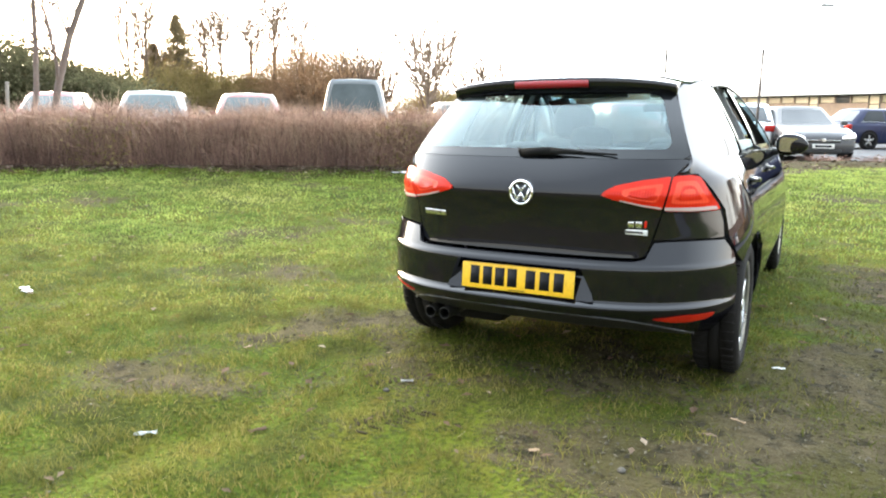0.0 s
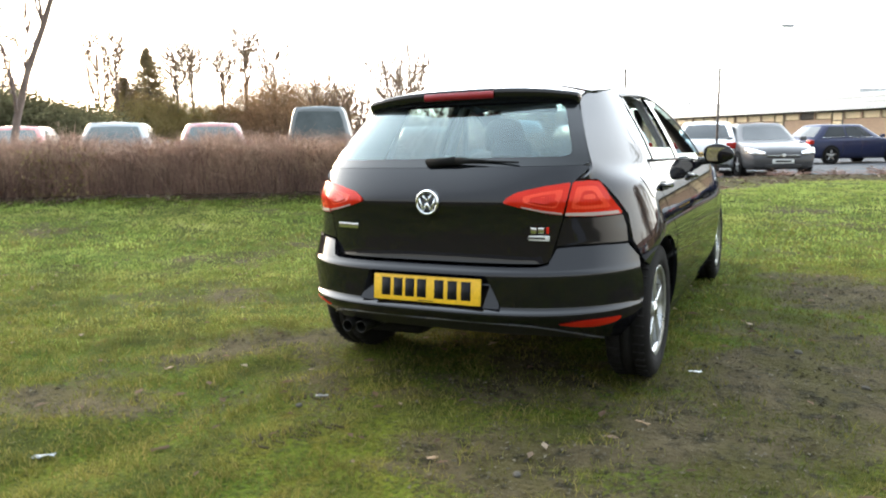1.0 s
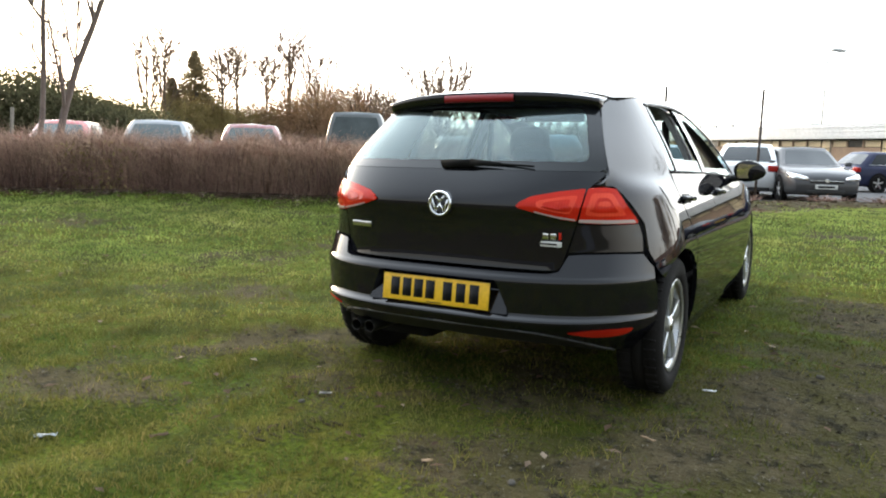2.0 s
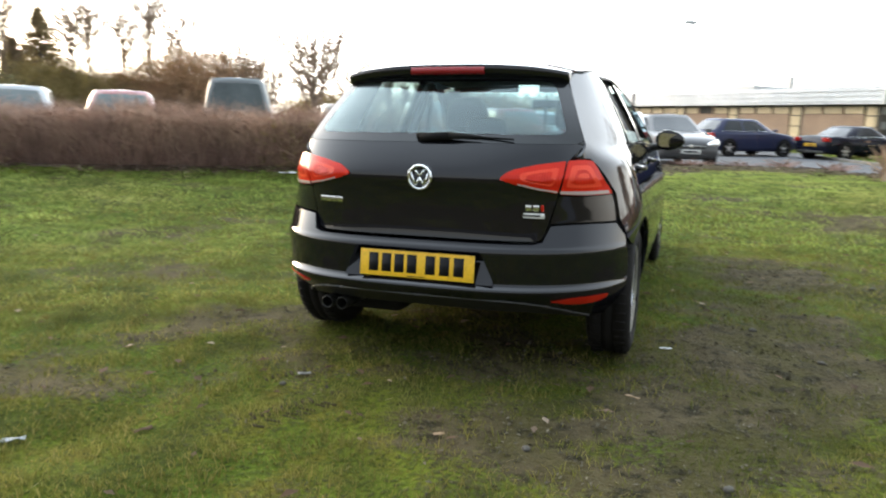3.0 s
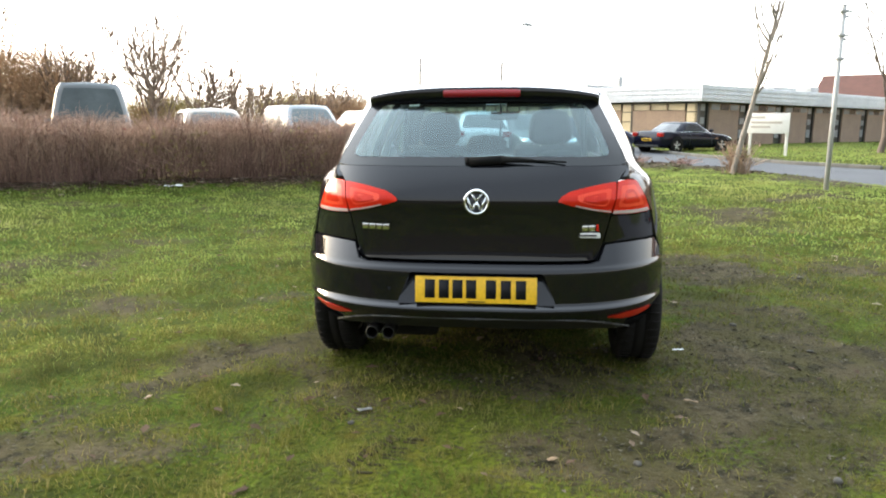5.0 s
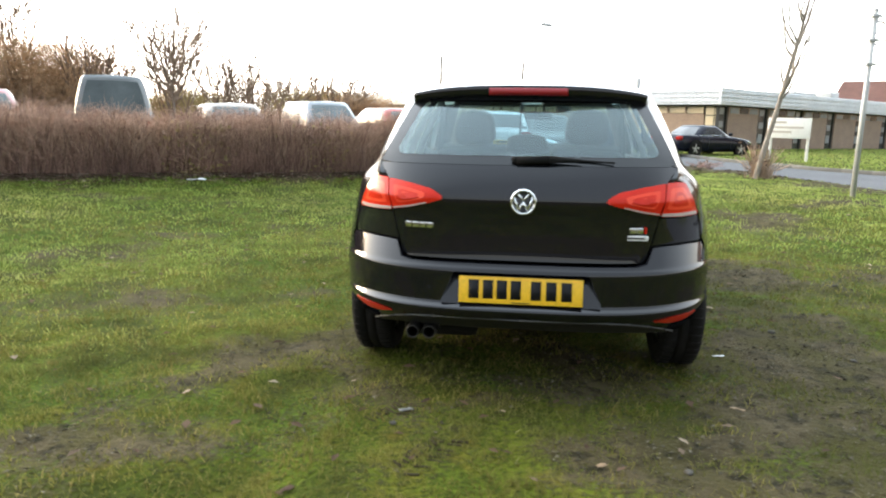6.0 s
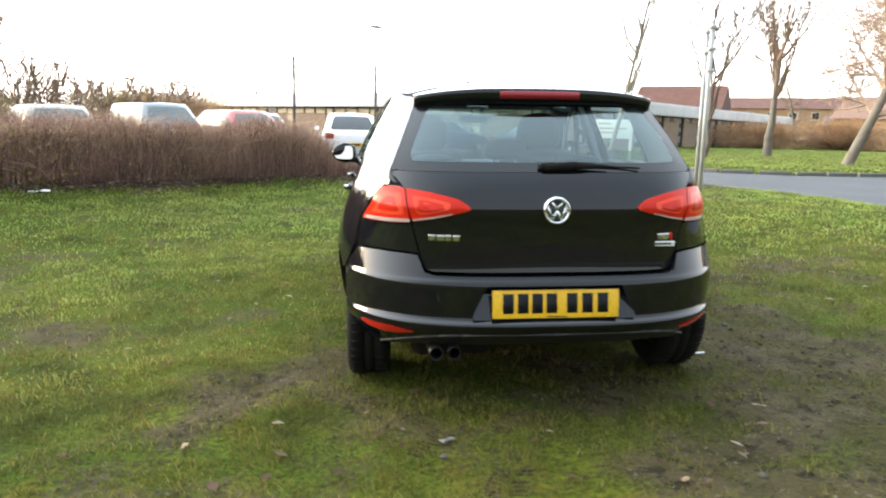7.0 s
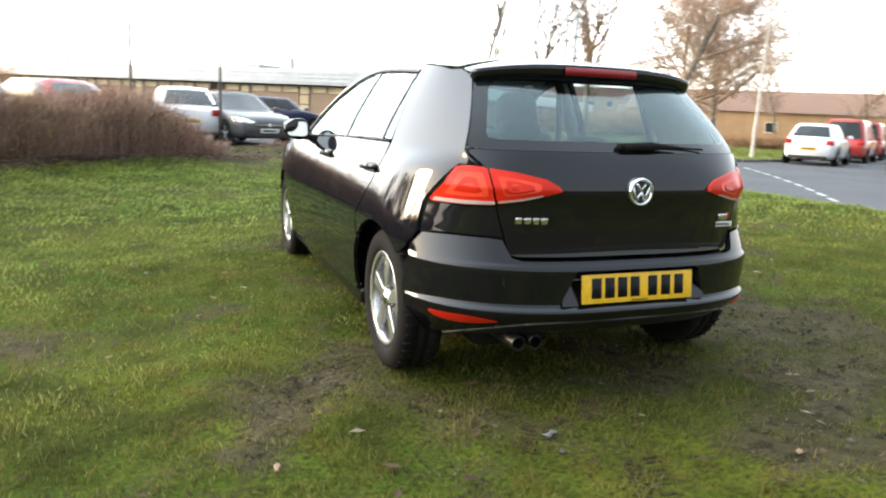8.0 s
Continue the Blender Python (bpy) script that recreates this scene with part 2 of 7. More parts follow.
CHROME = principled("chrome", (0.8, 0.81, 0.82), 0.12, 1.0)[0]
# near-black colour holds the shade of cavities and underside; also plain dark parts
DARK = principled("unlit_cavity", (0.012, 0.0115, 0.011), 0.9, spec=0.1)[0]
SEAT = surface("charcoal_seat_cloth", (0.02, 0.02, 0.022), (0.03, 0.03, 0.032), rough=0.9, bump=0.3, fine=300)
LINER = surface("pale_grey_headliner", (0.35, 0.36, 0.36), (0.3, 0.31, 0.31), rough=0.9, bump=0.1)
YELLOW = surface("yellow_reflective_plate", (0.8, 0.47, 0.02), (0.72, 0.42, 0.02), scale=3, rough=0.35, bump=0.0)
INK = principled("black_ink", (0.01, 0.01, 0.012), 0.6, spec=0.2)[0]
WHITE_PLATE = surface("white_plate", (0.75, 0.75, 0.72), (0.65, 0.65, 0.62), rough=0.4, bump=0.0)


def lens_red(name, col, glow):
    m, b = principled(name, col, 0.2, 0.0, 0.35, 0.1)
    n, l = m.node_tree.nodes, m.node_tree.links
    co, wv, no = n.new("ShaderNodeTexCoord"), n.new("ShaderNodeTexWave"), n.new("ShaderNodeTexNoise")
    wv.inputs["Scale"].default_value = 30
    no.inputs["Scale"].default_value = 14
    l.new(co.outputs["Object"], wv.inputs["Vector"])
    l.new(co.outputs["Object"], no.inputs["Vector"])
    mx = n.new("ShaderNodeMix")
    mx.data_type = "RGBA"
    mx.inputs["A"].default_value = (*col, 1)
    mx.inputs["B"].default_value = (*glow, 1)
    l.new(no.outputs["Fac"], mx.inputs["Factor"])
    l.new(mx.outputs["Result"], b.inputs["Base Color"])
    bp = n.new("ShaderNodeBump")
    bp.inputs["Strength"].default_value, bp.inputs["Distance"].default_value = 0.15, 0.002
    l.new(wv.outputs["Fac"], bp.inputs["Height"])
    l.new(bp.outputs[0], b.inputs["Normal"])
    return m


LENS = lens_red("red_lens", (0.50, 0.014, 0.006), (0.66, 0.030, 0.011))
LENS_DEEP = lens_red("deep_red_lens", (0.30, 0.012, 0.01), (0.4, 0.02, 0.015))
LENS_PALE = lens_red("pale_red_lens", (0.82, 0.085, 0.035), (0.68, 0.045, 0.02))
LENS_CLEAR = principled("clear_lens_strip", (0.46, 0.36, 0.33), 0.2, 0.0, 0.6)[0]
LENS_BRAKE = principled("dark_red_brake_lens", (0.26, 0.008, 0.012), 0.35, 0.0, 0.25)[0]

ASPHALT = surface("asphalt", (0.066, 0.068, 0.073), (0.098, 0.10, 0.106), scale=0.5, rough=0.92, bump=0.7, fine=90, spec=0.15)
KERB = surface("concrete_kerb", (0.145, 0.14, 0.125), (0.10, 0.096, 0.084), scale=2, rough=0.9)
ROAD_PAINT = surface("worn_white_road_paint", (0.5, 0.5, 0.48), (0.2, 0.2, 0.2), scale=9, rough=0.8)
BARK = surface("grey_brown_bark", (0.13, 0.112, 0.09), (0.22, 0.195, 0.16), scale=3, rough=0.95, bump=0.6, fine=25)
BARK_DARK = surface("dark_young_bark", (0.14, 0.105, 0.09), (0.21, 0.165, 0.14), scale=4, rough=0.9, bump=0.5, fine=30)
TWIG = surface("dark_red_brown_stems", (0.18, 0.105, 0.085), (0.38, 0.235, 0.18), scale=1.2, rough=0.9, bump=0, per_piece=0.55)
TWIG_TIP = surface("tan_hedge_tips", (0.27, 0.175, 0.13), (0.52, 0.36, 0.26), scale=1.6, rough=0.9, bump=0, per_piece=0.5)
TWIG_FAR = surface("bare_crown_twigs", (0.21, 0.15, 0.105), (0.29, 0.21, 0.15), scale=0.4, rough=0.95, bump=0, per_piece=0.35)
PALE_BARK = surface("pale_grey_bark", (0.27, 0.235, 0.20), (0.38, 0.335, 0.29), scale=4, rough=0.95, bump=0.4, fine=30)
TWIG_DUSK = surface("dusky_bough_bark", (0.11, 0.085, 0.07), (0.17, 0.13, 0.105), scale=0.6, rough=0.95, bump=0, per_piece=0.3)
TWIG_PALE = surface("pale_brown_twigs", (0.34, 0.24, 0.17), (0.44, 0.31, 0.22), scale=0.4, rough=0.95, bump=0, per_piece=0.35)
LEAF_DARK = blade_material("evergreen_leaves", [(0.095, 0.098, 0.05), (0.14, 0.135, 0.07), (0.12, 0.11, 0.062), (0.20, 0.175, 0.095)])
# needle, olive and brown tones lifted: backlit haze of the far row in colour
NEEDLE = blade_material("brown_green_needles", [(0.24, 0.20, 0.11), (0.34, 0.27, 0.15), (0.28, 0.22, 0.125), (0.42, 0.33, 0.18)])
LEAF_OLIVE = blade_material("olive_leaves", [(0.29, 0.25, 0.11), (0.46, 0.35, 0.165), (0.35, 0.31, 0.13), (0.54, 0.41, 0.21)])
LEAF_BROWN = blade_material("brown_winter_leaves", [(0.44, 0.29, 0.17), (0.62, 0.43, 0.26), (0.38, 0.25, 0.15), (0.66, 0.48, 0.30)])
LITTER = blade_material("fallen_leaves", [(0.09, 0.058, 0.042), (0.17, 0.11, 0.08), (0.07, 0.046, 0.034), (0.13, 0.085, 0.06), (0.40, 0.32, 0.25)])
GRASS = blade_material("grass_blades", [(0.066, 0.071, 0.014), (0.103, 0.113, 0.023), (0.132, 0.140, 0.031), (0.172, 0.164, 0.044), (0.25, 0.207, 0.082)],
                       [((0.195, 0.178, 0.055), 0.55, 0.48, 0.66, 0.5), ((0.070, 0.092, 0.026), 1.1, 0.50, 0.64, 0.55), ((0.23, 0.15, 0.065), 3.5, 0.58, 0.74, 0.5)])
GRASS_PALE = blade_material("pale_grass_blades", [(0.205, 0.270, 0.072), (0.243, 0.318, 0.081), (0.266, 0.330, 0.090), (0.302, 0.340, 0.106)],
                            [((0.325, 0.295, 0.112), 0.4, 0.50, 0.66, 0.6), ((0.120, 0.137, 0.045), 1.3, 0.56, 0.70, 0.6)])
GALV = surface("galvanised_steel", (0.46, 0.46, 0.45), (0.36, 0.36, 0.35), scale=5, rough=0.55, metal=0.15, bump=0.05)
POST_DARK = surface("dark_post_steel", (0.05, 0.04, 0.04), (0.08, 0.06, 0.05), rough=0.7, bump=0.1)
BRICK = surface("brown_brick", (0.25, 0.18, 0.135), (0.33, 0.24, 0.175), scale=1.5, rough=0.9, bump=0.2, fine=12)
CLAD = corrugated("white_cladding", (0.72, 0.74, 0.76), (0.58, 0.61, 0.64))
SIGN_WHITE = surface("painted_sign_board", (0.78, 0.76, 0.70), (0.7, 0.68, 0.62), rough=0.5, bump=0)
SIGN_TEXT = principled("faded_sign_ink", (0.45, 0.40, 0.33), 0.6)[0]
TILE_RED = surface("red_roof_tiles", (0.125, 0.05, 0.034), (0.085, 0.038, 0.028), scale=1, rough=0.9)
BRICK_RED = surface("orange_brick", (0.46, 0.30, 0.17), (0.36, 0.225, 0.13), scale=1, rough=0.9)
# low sun's gold on the office panes, put into their base colour
PANE_SUNLIT = surface("sunlit_gold_pane", (0.66, 0.55, 0.36), (0.50, 0.41, 0.26), scale=0.8, rough=0.35, bump=0)
OFFICE_GLASS = surface("grey_office_glass", (0.055, 0.058, 0.058), (0.10, 0.10, 0.095), scale=1.5, rough=0.12, bump=0)
PANE = principled("window_pane", (0.012, 0.016, 0.018), 0.05, spec=0.4)[0]
FRAME_DARK = principled("dark_window_frame", (0.045, 0.042, 0.038), 0.5)[0]
PAPER = surface("crumpled_paper", (0.75, 0.76, 0.78), (0.6, 0.6, 0.62), rough=0.7, bump=0.3)
# the sky's reflection is put into this pane's pale base colour
PANE_PALE = surface("pale_reflecting_pane", (0.30, 0.32, 0.33), (0.22, 0.24, 0.25), scale=1.2, rough=0.25, bump=0)
STONE = surface("grey_stone", (0.065, 0.06, 0.05), (0.10, 0.092, 0.08), rough=0.9, bump=0.5, spec=0.15)

# ---- building helpers ----
from mathutils.geometry import delaunay_2d_cdt


def part(name, bm, material, parent=None, label="", smooth=True):
    me = bpy.data.meshes.new(name)
    bm.to_mesh(me)
    bm.free()
    me.materials.append(material)
    if smooth:
        me.polygons.foreach_set("use_smooth", [True] * len(me.polygons))
    ob = new(name, me)
    if parent is not None:
        ob.parent = parent
    if label:
        tagged(ob, label)
    return ob


def thing(name, m, label, category, group=""):
    ob = new(name)
    ob.matrix_world = m
    return tagged(ob, label, category, group)


def box(bm, x0, x1, y0, y1, z0, z1, bevel=0.0, m=None):
    g = bmesh.ops.create_cube(bm, size=1)
    bmesh.ops.scale(bm, vec=(x1 - x0, y1 - y0, z1 - z0), verts=g["verts"])
    bmesh.ops.translate(bm, vec=((x0 + x1) / 2, (y0 + y1) / 2, (z0 + z1) / 2), verts=g["verts"])
    vs = g["verts"]
    if bevel:
        es = list({e for v in vs for e in v.link_edges})
        r = bmesh.ops.bevel(bm, geom=es, offset=bevel, segments=2, affect="EDGES", profile=0.6)
        vs = list({v for f in r["faces"] for v in f.verts} | {v for v in vs if v.is_valid})
    if m is not None:
        bmesh.ops.transform(bm, matrix=m, verts=vs)
    return vs


def boxed(*args, **kw):
    bm = bmesh.new()
    box(bm, *args, **kw)
    return bm


def rod(bm, a, b, ra, rb=None, sides=8, cap=True):
    a, b = Vector(a), Vector(b)
    rb = ra if rb is None else rb
    w = b - a
    g = bmesh.ops.create_cone(bm, cap_ends=cap, segments=sides, radius1=ra, radius2=rb, depth=w.length)
    m = Matrix.Translation((a + b) / 2) @ w.to_track_quat("Z", "Y").to_matrix().to_4x4()
    bmesh.ops.transform(bm, matrix=m, verts=g["verts"])
    return g["verts"]


def rounded(poly, r, n=4):
    """The outline with its corners rounded."""
    out, k = [], len(poly)
    for i in range(k):
        p, a, b = Vector(poly[i]), Vector(poly[i - 1]), Vector(poly[(i + 1) % k])
        da, db = min(r, (a - p).length * 0.45), min(r, (b - p).length * 0.45)
        s, e = p + (a - p).normalized() * da, p + (b - p).normalized() * db
        for j in range(n + 1):
            t = j / n
            out.append(tuple((1 - t) ** 2 * s + 2 * t * (1 - t) * p + t * t * e))
    return out


def dense(poly, step):
    out = []
    for i, p in enumerate(poly):
        q = poly[(i + 1) % len(poly)]
        d = math.dist(p, q)
        if d < 1e-6:
            continue
        k = max(1, math.ceil(d / step))
        out += [(p[0] + (q[0] - p[0]) * j / k, p[1] + (q[1] - p[1]) * j / k) for j in range(k)]
    return out


def inside(x, y, poly):
    c, j = False, len(poly) - 1
    for i in range(len(poly)):
        (xi, yi), (xj, yj) = poly[i], poly[j]
        if (yi > y) != (yj > y) and x < (xj - xi) * (y - yi) / (yj - yi) + xi:
            c = not c
        j = i
    return c


def patch(poly, to3d, inward, step=0.04, depth=0.015, hole=None, creases=()):
    """A panel: the flat outline filled with small triangles, laid on a curved surface, its edges turned inward; creases: heights that get rows of their own."""
    rim = dense(poly, step)
    xs, ys = [p[0] for p in rim], [p[1] for p in rim]
    pts = [Vector(p) for p in rim]
    k = len(rim)
    gx = np.arange(min(xs) + step / 2, max(xs), step)
    gy = np.arange(min(ys) + step / 2, max(ys), step)
    arr = np.array(rim)
    for x in gx:
        for y in gy:
            if creases and min(abs(y - c) for c in creases) < step * 0.5:
                continue
            if inside(x, y, rim) and np.min(np.hypot(arr[:, 0] - x, arr[:, 1] - y)) > step * 0.45:
                pts.append(Vector((x, y)))
        for y in creases:
            if inside(x, y, rim) and np.min(np.hypot(arr[:, 0] - x, arr[:, 1] - y)) > step * 0.25:
                pts.append(Vector((x, y)))
    edges = [(i, (i + 1) % k) for i in range(k)]
    loops = [rim]
    if hole:
        inner = dense(hole, step)
        at = len(pts)
        pts = [p for i, p in enumerate(pts) if i < k or not inside(p.x, p.y, inner)]
        at = len(pts)
        pts += [Vector(p) for p in inner]
        edges += [(at + i, at + (i + 1) % len(inner)) for i in range(len(inner))]
        loops.append(inner)
    v2, _, faces, *_ = delaunay_2d_cdt(pts, edges, [], 1, 1e-6)
    if hole:
        faces = [f for f in faces if not inside(sum(v2[i].x for i in f) / len(f), sum(v2[i].y for i in f) / len(f), loops[1])]
    bm = bmesh.new()
    vs = [bm.verts.new(to3d(*p)) for p in v2]
    for f in faces:
        try:
            bm.faces.new([vs[i] for i in f])
        except ValueError:
            pass
    if depth:
        for loop in loops:
            top = [bm.verts.new(to3d(*p)) for p in loop]
            low = [bm.verts.new(Vector(to3d(*p)) + Vector(inward(*p)) * depth) for p in loop]
            for i in range(len(loop)):
                j = (i + 1) % len(loop)
                bm.faces.new((top[i], top[j], low[j], low[i]))
    bmesh.ops.recalc_face_normals(bm, faces=bm.faces)
    return bm


def sheet(grid):
    """A smooth surface from a grid of points."""
    bm = bmesh.new()
    vs = [[bm.verts.new(p) for p in row] for row in grid]
    for i in range(len(vs) - 1):
        for j in range(len(vs[0]) - 1):
            bm.faces.new((vs[i][j], vs[i][j + 1], vs[i + 1][j + 1], vs[i + 1][j]))
    bmesh.ops.recalc_face_normals(bm, faces=bm.faces)
    return bm


def mirrored(poly):
    return [(-x, z) for x, z in poly][::-1]


def lathe(profile, n=40, axis_x=True):
    """A ring swept round the x axis from (offset, radius) pairs."""
    bm = bmesh.new()
    rows = []
    for i in range(n):
        a = 2 * math.pi * i / n
        rows.append([bm.verts.new((o, r * math.cos(a), r * math.sin(a))) for o, r in profile])
    for i in range(n):
        for j in range(len(profile) - 1):
            bm.faces.new((rows[i][j], rows[i][j + 1], rows[(i + 1) % n][j + 1], rows[(i + 1) % n][j]))
    bmesh.ops.recalc_face_normals(bm, faces=bm.faces)
    return bm


def tabled(xs, ys, soft=0.0):
    """A curve through the pairs; soft rounds its kinks over that distance."""
    if not soft:
        return lambda v: float(np.interp(v, xs, ys))
    step = soft / 6
    fine = np.arange(xs[0] - 4 * soft, xs[-1] + 4 * soft, step)
    raw_y = np.interp(fine, xs, ys)
    k = np.exp(-0.5 * (np.arange(-18, 19) * step / soft) ** 2)
    smooth = np.convolve(np.pad(raw_y, 18, mode="edge"), k / k.sum(), mode="valid")
    return lambda v: float(np.interp(v, fine, smooth))

# ---- the black hatchback: metres from its rear plate, x to its right, y ahead ----
rear_y = tabled([0.20, 0.25, 0.30, 0.34, 0.375, 0.40, 0.414, 0.420, 0.438, 0.50, 0.575, 0.602, 0.612, 0.62, 0.64, 0.72, 0.80, 0.86, 0.880, 0.888, 0.90, 0.95, 1.02, 1.16, 1.30, 1.40],
                [0.20, 0.14, 0.08, 0.03, -0.012, -0.030, -0.037, -0.034, -0.010, -0.015, -0.020, -0.014, 0.010, 0.045, 0.048, 0.052, 0.050, 0.042, 0.034, 0.036, 0.042, 0.068, 0.113, 0.250, 0.400, 0.52], 0.0025)
half_w = tabled([0.19, 0.25, 0.35, 0.45, 0.52, 0.56, 0.60, 0.65, 0.70, 0.75, 0.80, 0.86, 0.885, 0.92, 0.97, 1.02, 1.10, 1.20, 1.30, 1.35, 1.38, 1.42],
                [0.83, 0.86, 0.884, 0.897, 0.903, 0.904, 0.903, 0.900, 0.893, 0.882, 0.868, 0.848, 0.839, 0.825, 0.804, 0.784, 0.753, 0.703, 0.648, 0.618, 0.597, 0.56], 0.014)
corner_l = tabled([0.2, 0.55, 0.70, 0.80, 0.88, 0.95, 1.02, 1.10, 1.30, 1.4], [0.70, 0.70, 0.72, 0.71, 0.65, 0.55, 0.44, 0.36, 0.28, 0.26], 0.05)
corner_p = tabled([0.2, 0.55, 0.75, 1.4], [3.2, 3.2, 3.6, 3.6], 0.03)


def rear_skin(x, z, out=0.0):
    s = min(1.0, abs(x) / half_w(z))
    return (x, rear_y(z) + corner_l(z) * (1 - math.sqrt(max(0.0, 1 - s ** corner_p(z)))) - out, z)


shoulder = tabled([0.55, 0.588, 0.60, 0.64, 0.70], [0.0, 0.0, 0.010, 0.024, 0.042])
edge_x = tabled([0.98, 1.026, 1.318, 1.36], [0.672, 0.661, 0.536, 0.52])


def bumper_skin(x, z, out=0.0):
    """The bumper's upper edge slopes inward as a shoulder under the lamps."""
    x, y, z = rear_skin(x, z, out)
    if z > 0.60:
        y = rear_skin(x, 0.60)[1] + (z - 0.60) * 0.48
    return (x, y + (shoulder(z) if z <= 0.60 else shoulder(0.60)), z)


def nose_taper(y):
    return 1.0 if y < 2.9 else 1.0 - 0.16 * ((y - 2.9) / 1.3) ** 2


flank_y = tabled([0.2, 0.45, 0.60, 0.70, 0.80, 0.88, 0.95, 1.02, 1.16, 1.30, 1.40], [0.0, 0.0, 0.02, 0.042, 0.048, 0.052, 0.074, 0.113, 0.25, 0.40, 0.52], 0.05)


def side_skin(y, z, side, out=0.0):
    yc = flank_y(z) + corner_l(z)
    s = max(0.0, min(1.0, (yc - y) / corner_l(z)))
    return (side * (half_w(z) * nose_taper(y) * (1 - s * s) ** (1 / corner_p(z)) + out), y, z)


def quarter_skin(y, z, side, out=0.0):
    """The rear quarter: its pillar runs almost straight from the edge of the rear glass to the door window."""
    x, y, z = side_skin(y, z, side, out)
    if z > 0.93:
        xe, ye, _ = rear_skin(edge_x(z), z)
        yw = 0.90
        t = max(0.0, min(1.0, (y - ye) / (yw - ye)))
        w = min(1.0, (z - 0.93) / 0.10)
        w = w * w * (3 - 2 * w)
        chord = xe + (half_w(z) - xe) * t + 0.022 * math.sin(math.pi * t) + out
        x = side * (abs(x) * (1 - w) + chord * w) if y < yw else x
    return (x, y, z)


def arch(cy, a0, a1, r=0.362, n=22):
    return [(cy + r * math.cos(radians(a0 + (a1 - a0) * i / n)), 0.316 + r * math.sin(radians(a0 + (a1 - a0) * i / n))) for i in range(n + 1)]


REAR_AXLE, FRONT_AXLE = 0.722, 3.377
win_top = tabled([0.5, 0.56, 0.93, 1.3, 1.6, 1.8, 2.0, 2.3, 2.6, 2.8], [1.315, 1.323, 1.352, 1.371, 1.379, 1.367, 1.333, 1.240, 1.092, 0.965], 0.04)
roof_z = tabled([0.36, 0.45, 0.6, 0.9, 1.3, 1.7, 2.1, 2.2], [1.384, 1.394, 1.408, 1.424, 1.438, 1.438, 1.414, 1.392], 0.05)


def wheel(name, m, parent, label, tyre_r=0.316, rim_r=0.214, width=0.205, spokes=5, finish=None):
    """A road wheel: tyre with tread blocks, rim, paired spokes, hub and brake disc; x points outward."""
    finish = finish or ALLOY
    w = new(name)
    w.parent = parent
    w.matrix_local = m
    if label:
        tagged(w, label)
    h = width / 2
    prof = [(-h * 0.7, rim_r), (-h * 0.95, rim_r + 0.02), (-h, tyre_r - 0.045), (-h * 0.9, tyre_r - 0.012), (-h * 0.7, tyre_r), (-0.03, tyre_r), (-0.028, tyre_r - 0.008),
            (-0.02, tyre_r - 0.008), (-0.018, tyre_r), (0.018, tyre_r), (0.02, tyre_r - 0.008), (0.028, tyre_r - 0.008), (0.03, tyre_r), (h * 0.7, tyre_r), (h * 0.9, tyre_r - 0.012),
            (h, tyre_r - 0.045), (h * 0.97, rim_r + 0.03), (h * 0.88, rim_r + 0.006), (h * 0.7, rim_r)]
    t = part("tyre", lathe(prof, 48), RUBBER, w, "worn black rubber tyre")
    bm = bmesh.new()
    for i in range(44):
        a = 2 * math.pi * i / 44
        for s in (-1, 1):
            box(bm, s * h * 0.55 - 0.025, s * h * 0.55 + 0.025, -0.0045, 0.0045, tyre_r - 0.004, tyre_r + 0.004, m=Matrix.Rotation(a + 0.02 * s, 4, "X"))
    tagged(part("tread", bm, RUBBER, t), kind="stuff")
    part("rim", lathe([(-h * 0.7, rim_r - 0.004), (-0.02, rim_r - 0.03), (h * 0.55, rim_r - 0.022), (h * 0.8, rim_r - 0.012), (h * 0.86, rim_r + 0.004), (h * 0.9, rim_r - 0.003), (h * 0.82, rim_r - 0.016)], 48), finish, w, "silver alloy rim")
    for i in range(spokes):
        bm = bmesh.new()
        for s in (-1, 1):
            a = 2 * math.pi * i / spokes + s * 0.17
            rot = Matrix.Rotation(a, 4, "X")
            box(bm, h * 0.50, h * 0.76, -0.019, 0.019, 0.035, rim_r - 0.010, 0.006, m=rot @ Matrix.Rotation(-s * 0.08, 4, "X"))
        part("spoke", bm, finish, w)
    bm = bmesh.new()
    rod(bm, (h * 0.45, 0, 0), (h * 0.78, 0, 0), 0.058, 0.05, 20)
    hub = part("hub", bm, finish, w)
    bm = bmesh.new()
    rod(bm, (h * 0.77, 0, 0), (h * 0.82, 0, 0), 0.03, 0.028, 18)
    part("hub_cap", bm, CHROME, hub)
    bm = bmesh.new()
    rod(bm, (0.0, 0, 0), (0.012, 0, 0), 0.13, 0.13, 28)
    part("brake_disc", bm, GALV, w, "dull steel brake disc")
    bm = bmesh.new()
    rod(bm, (-0.06, 0, 0), (-0.05, 0, 0), rim_r - 0.01, rim_r - 0.01, 28)
    part("backing", bm, DARK, w)
    return w


